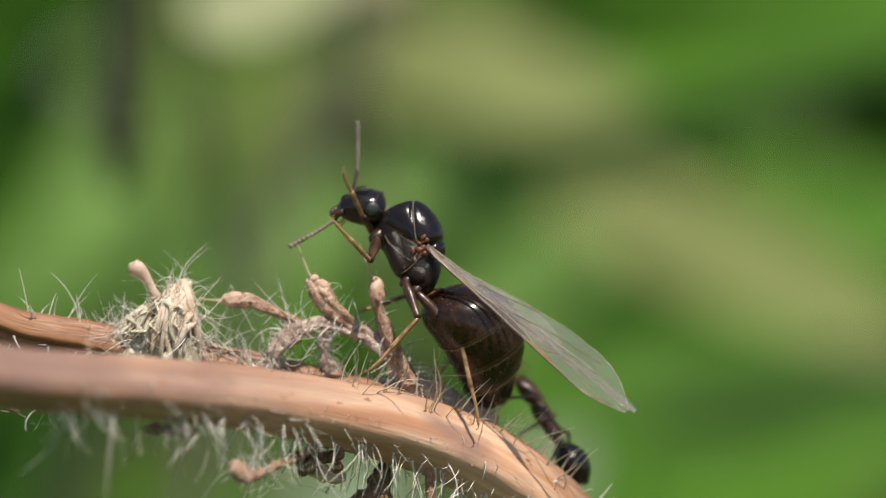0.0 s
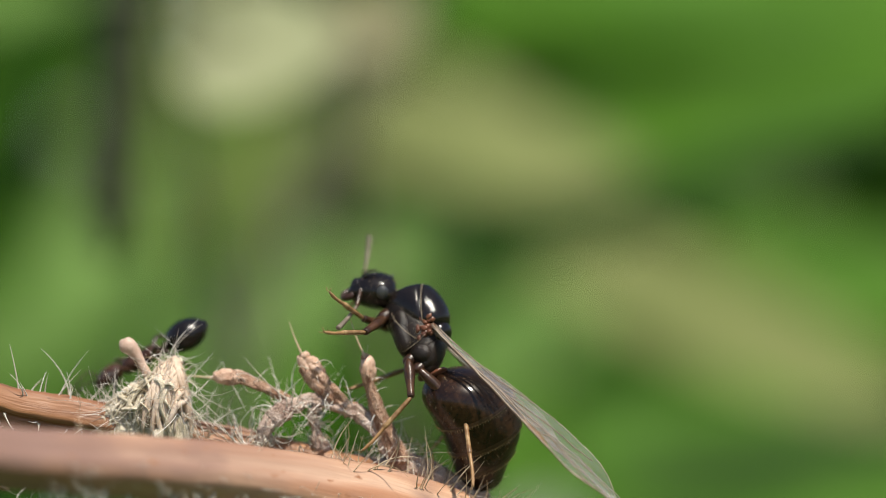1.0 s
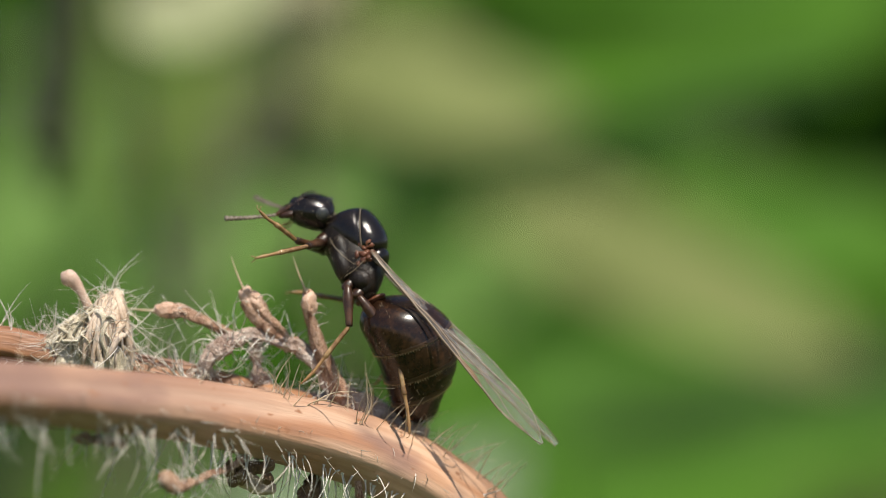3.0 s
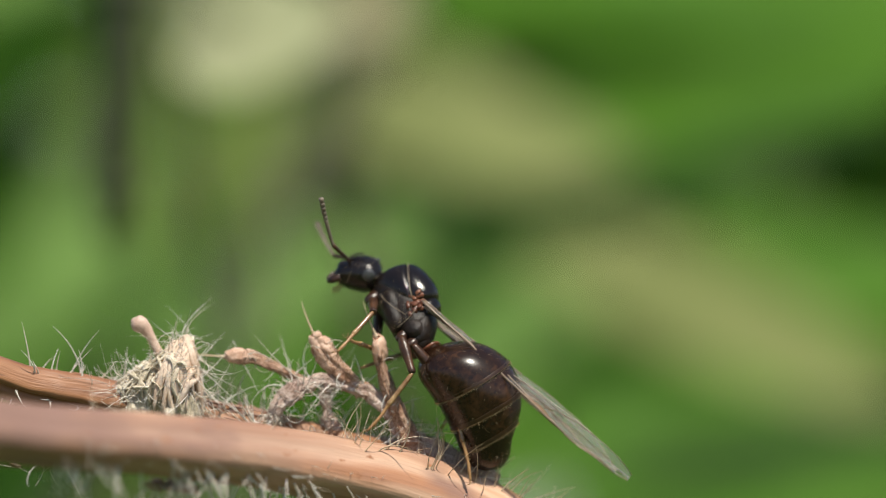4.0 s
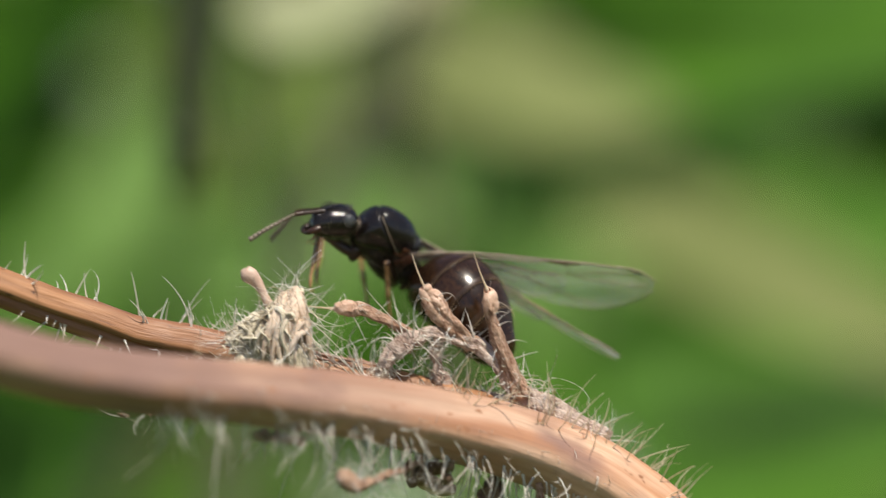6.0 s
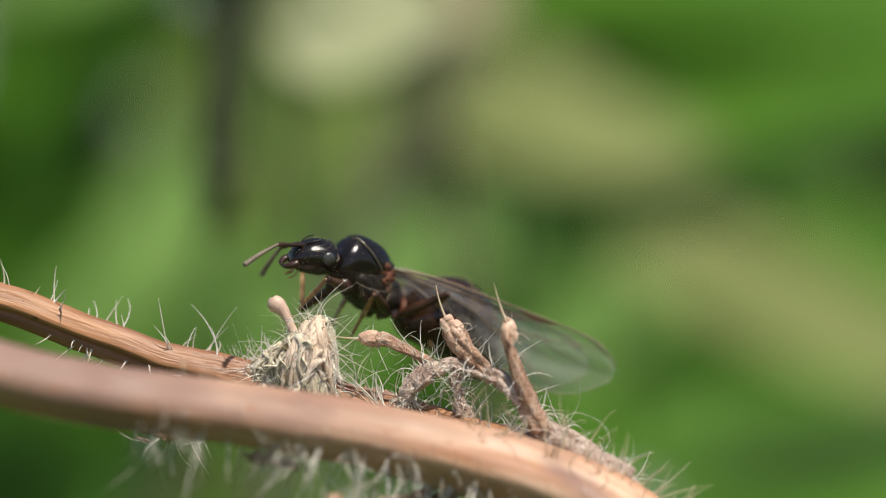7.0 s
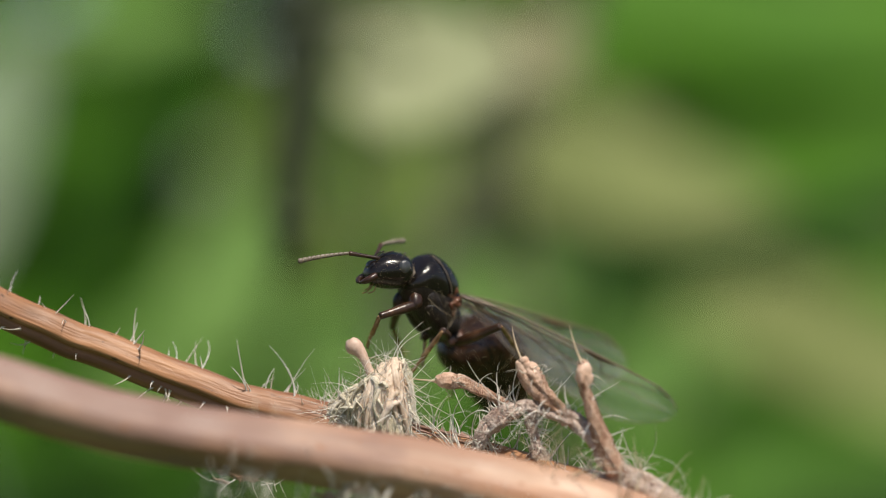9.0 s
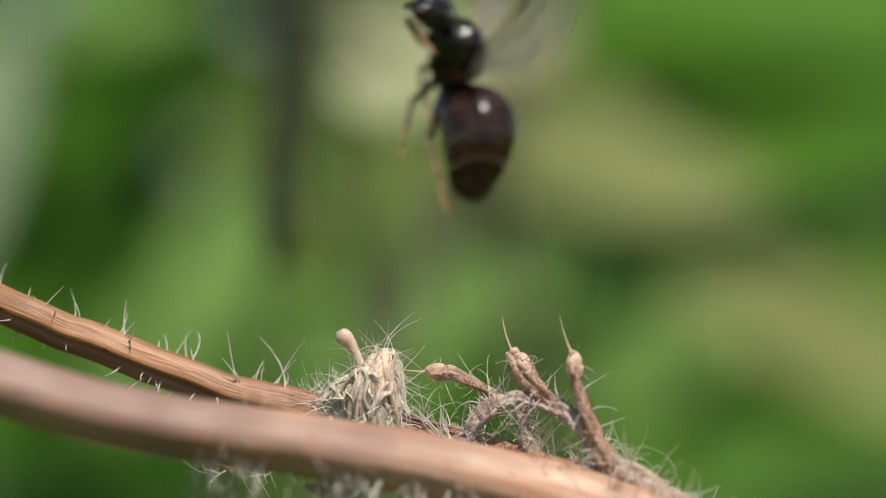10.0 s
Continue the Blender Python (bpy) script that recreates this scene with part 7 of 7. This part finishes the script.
    walk(queen_legs[3][1], [
        (0, pose(0.001250, 0.000000, 0.000000, 0.0, 56.4, -180.0)),
        (0.5, pose(0.001250, 0.000000, -0.000000, 0.0, 67.5, 180.0)),
        (1, pose(0.001250, 0.000000, 0.000000, 0.0, 71.7, -180.0)),
        (1.5, pose(0.001250, 0.000000, -0.000000, -0.0, 69.7, 180.0)),
        (1.667, pose(0.001250, 0.000000, -0.000000, 13.7, 63.3, 139.4)),
        (1.833, pose(0.001250, 0.000000, 0.000000, -16.1, 112.6, 37.9)),
        (2, pose(0.001250, 0.000000, 0.000000, 0.0, 109.2, -0.0)),
        (2.5, pose(0.001250, 0.000000, 0.000000, -11.7, 118.5, 42.7)),
        (3, pose(0.001250, 0.000000, 0.000000, 9.2, 53.1, 134.4)),
        (3.5, pose(0.001250, 0.000000, 0.000000, 0.0, 62.3, -180.0)),
        (4, pose(0.001250, -0.000000, 0.000000, -0.0, 45.5, 180.0)),
        (4.1, pose(0.001250, 0.000000, 0.000000, -28.8, 49.2, -151.8)),
        (4.2, pose(0.001250, 0.000000, 0.000000, 62.0, 110.9, 9.5)),
        (4.3, pose(0.001250, -0.000000, 0.000000, -0.0, 103.8, -0.0)),
        (4.5, pose(0.001250, 0.000000, 0.000000, 0.0, 107.7, 0.0)),
        (4.567, pose(0.001250, 0.000000, -0.000000, -85.4, 37.4, -92.9)),
        (4.633, pose(0.001250, -0.000000, -0.000000, -69.7, -32.3, -114.2)),
        (4.7, pose(0.001250, 0.000000, 0.000000, 0.0, -52.9, 180.0)),
        (4.8, pose(0.001250, 0.000000, -0.000000, -65.3, -28.5, -128.9)),
        (4.9, pose(0.001250, -0.000000, -0.000000, -108.0, 33.0, -125.9)),
        (5, pose(0.001250, 0.000000, 0.000000, 0.0, 119.2, 0.0)),
        (5.167, pose(0.001250, 0.000000, 0.000000, -30.5, 126.4, 25.7)),
        (5.333, pose(0.001250, 0.000000, 0.000000, 33.8, 57.2, 158.3)),
        (5.5, pose(0.001250, 0.000000, -0.000000, -0.0, 48.5, 180.0)),
        (6, pose(0.001250, -0.000000, -0.000000, 0.0, 46.6, -180.0)),
        (6.2, pose(0.001250, -0.000000, 0.000000, 0.0, 48.0, 180.0)),
        (6.567, pose(0.001250, -0.000000, -0.000000, -33.1, 40.9, -154.3)),
        (6.933, pose(0.001250, 0.000000, -0.000000, 28.9, 148.6, -32.8)),
        (7.3, pose(0.001250, 0.000000, -0.000000, -0.0, 146.6, -0.0)),
        (7.5, pose(0.001250, -0.000000, 0.000000, 0.0, 141.5, 0.0)),
        (8, pose(0.001250, -0.000000, -0.000000, 0.0, 37.9, 0.0)),
        (8.5, pose(0.001250, 0.000000, 0.000000, -0.0, 171.2, -0.0)),
        (9, pose(0.001250, 0.000000, 0.000000, 0.0, 167.2, 0.0)),
        (9.5, pose(0.001250, 0.000000, -0.000000, -0.0, 40.4, -0.0)),
        (9.9, pose(0.001250, 0.000000, 0.000000, -0.0, 150.3, -0.0)),
        (9.97, pose(0.001250, 0.000000, 0.000000, -0.0, 58.6, -0.0)),
        (10, pose(0.001250, 0.000000, 0.000000, -0.0, 58.6, -0.0)),
    ])
    walk(queen_legs[4][0], [
        (0, pose(-0.001300, 0.000440, -0.000520, -2.4, -10.4, -170.8)),
        (0.5, pose(-0.001300, 0.000440, -0.000520, -3.6, -3.7, -166.9)),
        (1, pose(-0.001300, 0.000440, -0.000520, -52.3, -15.5, -156.4)),
        (1.5, pose(-0.001300, 0.000440, -0.000520, -8.0, -15.3, -164.7)),
        (2, pose(-0.001300, 0.000440, -0.000520, -0.2, -10.8, -163.3)),
        (3.5, pose(-0.001300, 0.000440, -0.000520, -1.9, -7.5, -164.3)),
        (4, pose(-0.001300, 0.000440, -0.000520, -9.6, -4.3, -150.3)),
        (4.3, pose(-0.001300, 0.000440, -0.000520, -17.2, 18.9, -146.9)),
        (4.5, pose(-0.001300, 0.000440, -0.000520, -4.1, 11.5, 174.7)),
        (4.7, pose(-0.001300, 0.000440, -0.000520, 11.6, -0.4, -166.4)),
        (5, pose(-0.001300, 0.000440, -0.000520, 0.7, -16.7, 169.0)),
        (5.25, pose(-0.001300, 0.000440, -0.000520, 21.3, -44.4, 114.7)),
        (5.5, pose(-0.001300, 0.000440, -0.000520, 52.1, -43.8, 52.4)),
        (6, pose(-0.001300, 0.000440, -0.000520, 55.8, -52.6, 63.0)),
        (6.2, pose(-0.001300, 0.000440, -0.000520, 44.6, -62.9, 86.2)),
        (6.567, pose(-0.001300, 0.000440, -0.000520, -44.4, -49.8, 113.6)),
        (6.933, pose(-0.001300, 0.000440, -0.000520, -61.4, -36.9, 101.8)),
        (7.3, pose(-0.001300, 0.000440, -0.000520, -104.8, 0.8, 84.0)),
        (7.5, pose(-0.001300, 0.000440, -0.000520, -95.9, 10.5, 84.6)),
        (8, pose(-0.001300, 0.000440, -0.000520, -81.8, -6.5, 82.8)),
        (8.167, pose(-0.001300, 0.000440, -0.000520, -41.2, 4.7, 77.8)),
        (8.333, pose(-0.001300, 0.000440, -0.000520, 18.5, 7.8, 75.6)),
        (8.5, pose(-0.001300, 0.000440, -0.000520, 61.1, 9.6, 73.2)),
        (9, pose(-0.001300, 0.000440, -0.000520, 114.2, -14.6, 76.7)),
        (9.5, pose(-0.001300, 0.000440, -0.000520, 93.7, -8.6, 88.5)),
        (9.9, pose(-0.001300, 0.000440, -0.000520, 52.0, 8.2, 57.4)),
        (9.97, pose(-0.001300, 0.000440, -0.000520, 155.7, -7.0, 103.0)),
        (10, pose(-0.001300, 0.000440, -0.000520, 155.7, -7.0, 103.0)),
    ])
    walk(queen_legs[4][1], [
        (0, pose(0.001850, 0.000000, -0.000000, -0.0, 30.2, -0.0)),
        (0.5, pose(0.001850, 0.000000, 0.000000, -0.0, 24.5, 0.0)),
        (1, pose(0.001850, 0.000000, -0.000000, 0.0, 50.8, 0.0)),
        (1.5, pose(0.001850, -0.000000, 0.000000, 0.0, 36.9, -0.0)),
        (2, pose(0.001850, 0.000000, 0.000000, -0.0, 34.4, 0.0)),
        (3.5, pose(0.001850, 0.000000, -0.000000, 0.0, 26.0, -0.0)),
        (4, pose(0.001850, -0.000000, 0.000000, -0.0, 26.7, -0.0)),
        (4.3, pose(0.001850, 0.000000, -0.000000, 0.0, 80.0, -0.0)),
        (4.5, pose(0.001850, -0.000000, 0.000000, -0.0, 80.4, -0.0)),
        (4.7, pose(0.001850, 0.000000, 0.000000, -0.0, 91.0, -0.0)),
        (5, pose(0.001850, 0.000000, 0.000000, -0.0, 115.3, -0.0)),
        (5.167, pose(0.001850, -0.000000, -0.000000, 57.9, 117.6, 5.4)),
        (5.333, pose(0.001850, 0.000000, 0.000000, -41.0, 53.3, -165.5)),
        (5.5, pose(0.001850, -0.000000, -0.000000, -0.0, 49.9, -180.0)),
        (6, pose(0.001850, -0.000000, 0.000000, 0.0, 56.8, 180.0)),
        (6.2, pose(0.001850, -0.000000, 0.000000, -0.0, 55.9, 180.0)),
        (6.75, pose(0.001850, -0.000000, -0.000000, -0.0, -7.7, -180.0)),
        (7.3, pose(0.001850, 0.000000, 0.000000, -0.0, -53.0, -180.0)),
        (7.5, pose(0.001850, -0.000000, -0.000000, -0.0, -55.5, -180.0)),
        (8, pose(0.001850, 0.000000, 0.000000, -0.0, -56.7, -180.0)),
        (8.167, pose(0.001850, -0.000000, 0.000000, 66.5, -29.4, 130.4)),
        (8.333, pose(0.001850, 0.000000, 0.000000, -68.2, 149.5, -50.6)),
        (8.5, pose(0.001850, 0.000000, 0.000000, -0.0, 121.7, -0.0)),
        (9, pose(0.001850, 0.000000, 0.000000, 0.0, 118.0, 0.0)),
        (9.5, pose(0.001850, 0.000000, 0.000000, 0.0, 111.9, 0.0)),
        (9.9, pose(0.001850, 0.000000, 0.000000, -0.0, 70.8, -0.0)),
        (9.97, pose(0.001850, 0.000000, -0.000000, -0.0, 26.4, -0.0)),
        (10, pose(0.001850, 0.000000, -0.000000, -0.0, 26.4, -0.0)),
    ])
    walk(queen_legs[5][0], [
        (0, pose(-0.001300, -0.000440, -0.000520, -5.3, -52.9, -143.0)),
        (0.5, pose(-0.001300, -0.000440, -0.000520, -24.9, -40.9, -119.1)),
        (1, pose(-0.001300, -0.000440, -0.000520, -16.2, -50.8, -117.1)),
        (1.5, pose(-0.001300, -0.000440, -0.000520, -31.3, -48.9, -107.4)),
        (2, pose(-0.001300, -0.000440, -0.000520, -19.2, -51.0, -115.3)),
        (3.5, pose(-0.001300, -0.000440, -0.000520, -6.3, -52.2, -136.7)),
        (4, pose(-0.001300, -0.000440, -0.000520, -16.5, -58.6, -112.6)),
        (4.3, pose(-0.001300, -0.000440, -0.000520, -29.1, 23.8, -118.2)),
        (4.5, pose(-0.001300, -0.000440, -0.000520, -16.9, 35.2, -97.4)),
        (4.7, pose(-0.001300, -0.000440, -0.000520, 17.2, 2.4, -150.8)),
        (5, pose(-0.001300, -0.000440, -0.000520, 9.4, 10.1, -153.2)),
        (5.5, pose(-0.001300, -0.000440, -0.000520, -0.6, -43.3, 145.0)),
        (6, pose(-0.001300, -0.000440, -0.000520, 10.7, -35.9, 126.9)),
        (6.2, pose(-0.001300, -0.000440, -0.000520, 27.0, -28.0, 111.1)),
        (6.75, pose(-0.001300, -0.000440, -0.000520, -3.1, -49.5, -175.0)),
        (7.3, pose(-0.001300, -0.000440, -0.000520, -23.6, -83.5, -141.3)),
        (7.5, pose(-0.001300, -0.000440, -0.000520, 104.0, -73.4, 65.1)),
        (8, pose(-0.001300, -0.000440, -0.000520, -66.0, -65.9, -105.7)),
        (8.5, pose(-0.001300, -0.000440, -0.000520, -9.0, -62.2, -168.0)),
        (9, pose(-0.001300, -0.000440, -0.000520, -38.7, -56.2, -138.6)),
        (9.5, pose(-0.001300, -0.000440, -0.000520, -20.2, -48.1, -151.0)),
        (9.9, pose(-0.001300, -0.000440, -0.000520, -36.5, -54.7, -136.7)),
        (9.933, pose(-0.001300, -0.000440, -0.000520, -63.9, -1.7, -136.2)),
        (9.967, pose(-0.001300, -0.000440, -0.000520, -24.4, 159.0, -77.1)),
        (9.97, pose(-0.001300, -0.000440, -0.000520, -23.6, -170.2, -64.1)),
        (10, pose(-0.001300, -0.000440, -0.000520, -23.6, -170.2, -64.1)),
    ])
    walk(queen_legs[5][1], [
        (0, pose(0.001850, 0.000000, 0.000000, -0.0, 116.0, -0.0)),
        (0.5, pose(0.001850, -0.000000, 0.000000, 0.0, 114.6, 0.0)),
        (1, pose(0.001850, -0.000000, 0.000000, 0.0, 121.9, 0.0)),
        (1.5, pose(0.001850, 0.000000, 0.000000, -0.0, 122.0, -0.0)),
        (2, pose(0.001850, 0.000000, 0.000000, -0.0, 119.2, -0.0)),
        (3.5, pose(0.001850, 0.000000, 0.000000, 0.0, 112.4, 0.0)),
        (4, pose(0.001850, -0.000000, 0.000000, 0.0, 116.9, 0.0)),
        (4.3, pose(0.001850, 0.000000, 0.000000, -0.0, 49.8, -0.0)),
        (4.5, pose(0.001850, 0.000000, 0.000000, -0.0, 61.8, 0.0)),
        (4.7, pose(0.001850, 0.000000, 0.000000, 0.0, 102.5, 0.0)),
        (4.8, pose(0.001850, -0.000000, -0.000000, -53.9, 102.3, -0.7)),
        (4.9, pose(0.001850, 0.000000, 0.000000, -123.2, 101.8, 3.8)),
        (5, pose(0.001850, 0.000000, -0.000000, 0.0, 78.4, -180.0)),
        (5.5, pose(0.001850, -0.000000, 0.000000, -0.0, 77.1, -180.0)),
        (6, pose(0.001850, -0.000000, 0.000000, 0.0, 67.5, -180.0)),
        (6.2, pose(0.001850, -0.000000, 0.000000, 0.0, 65.1, -180.0)),
        (6.567, pose(0.001850, 0.000000, -0.000000, 28.0, 55.5, 152.2)),
        (6.933, pose(0.001850, -0.000000, 0.000000, -17.6, 151.9, 43.0)),
        (7.3, pose(0.001850, 0.000000, -0.000000, -0.0, 156.0, -0.0)),
        (7.5, pose(0.001850, -0.000000, -0.000000, -0.0, 160.2, -0.0)),
        (8, pose(0.001850, -0.000000, 0.000000, -0.0, 141.4, -0.0)),
        (8.5, pose(0.001850, 0.000000, 0.000000, -0.0, 137.3, -0.0)),
        (9, pose(0.001850, 0.000000, -0.000000, 0.0, 133.7, 0.0)),
        (9.5, pose(0.001850, 0.000000, 0.000000, 0.0, 133.6, 0.0)),
        (9.9, pose(0.001850, 0.000000, 0.000000, 0.0, 127.8, 0.0)),
        (9.97, pose(0.001850, -0.000000, 0.000000, 0.0, 11.1, -0.0)),
        (10, pose(0.001850, -0.000000, 0.000000, 0.0, 11.1, -0.0)),
    ])
    walk(worker, [
        (0.0, pose(0.012282, 0.001300, 0.115308, 9.0, -53.8, 160.0)),
        (0.1, pose(0.011178, 0.001600, 0.116189, -2.2, -31.8, 172.9)),
        (0.2, pose(0.009689, 0.002200, 0.116659, -3.7, -17.4, 174.0)),
        (0.3, pose(0.007315, 0.002400, 0.117448, -4.4, -17.4, 174.0)),
        (0.4, pose(0.005470, 0.002300, 0.118272, -5.7, -21.3, 180.0)),
        (0.5, pose(0.004241, 0.002200, 0.119353, -11.1, -14.7, 180.0)),
        (0.6, pose(0.003635, 0.002200, 0.119311, -11.4, -24.0, 180.0)),
        (0.7, pose(0.003098, 0.002000, 0.119443, -11.1, -11.9, 180.0)),
        (0.8, pose(0.002566, 0.001800, 0.120056, -10.9, -36.9, 180.0)),
        (0.9, pose(0.001365, 0.001600, 0.119909, -11.3, -8.5, 180.0)),
        (1, pose(0.000213, 0.001600, 0.119470, -10.6, 30.5, 180.0)),
        (1.1, pose(0.000262, 0.001700, 0.118897, 0.0, 59.5, 180.0)),
        (1.2, pose(0.000897, 0.001800, 0.117979, 5.6, 78.7, 180.0)),
        (1.4, pose(0.001832, 0.001000, 0.115678, 176.8, 70.2, -56.3)),
        (1.5, pose(0.002942, -0.001000, 0.114869, 175.5, 44.1, -104.0)),
        (1.6, pose(0.002952, -0.002600, 0.114760, -174.8, -5.8, -156.0)),
        (1.7, pose(0.002133, -0.003000, 0.114876, -174.4, -5.6, -168.7)),
        (1.8, pose(0.000787, -0.003600, 0.114935, -174.4, -5.6, -168.7)),
        (1.9, pose(0.000551, -0.004000, 0.115183, -174.4, -5.6, -168.7)),
        (2, pose(0.000057, -0.004200, 0.115091, -174.4, -5.6, -168.7)),
        (2.1, pose(-0.000811, -0.004600, 0.115179, -174.4, -5.6, -168.7)),
        (2.2, pose(-0.001307, -0.004800, 0.115224, -174.4, -8.4, -168.7)),
        (3.3, pose(-0.005827, -0.007500, 0.117573, -174.6, -15.6, -158.2)),
        (4.5, pose(-0.010919, -0.010500, 0.121857, -174.6, -15.6, -158.2)),
        (6, pose(-0.015234, -0.015000, 0.123551, -174.6, -15.6, -158.2)),
        (10, pose(-0.021303, -0.020000, 0.126163, -174.6, -15.6, -158.2)),
    ])


motions()
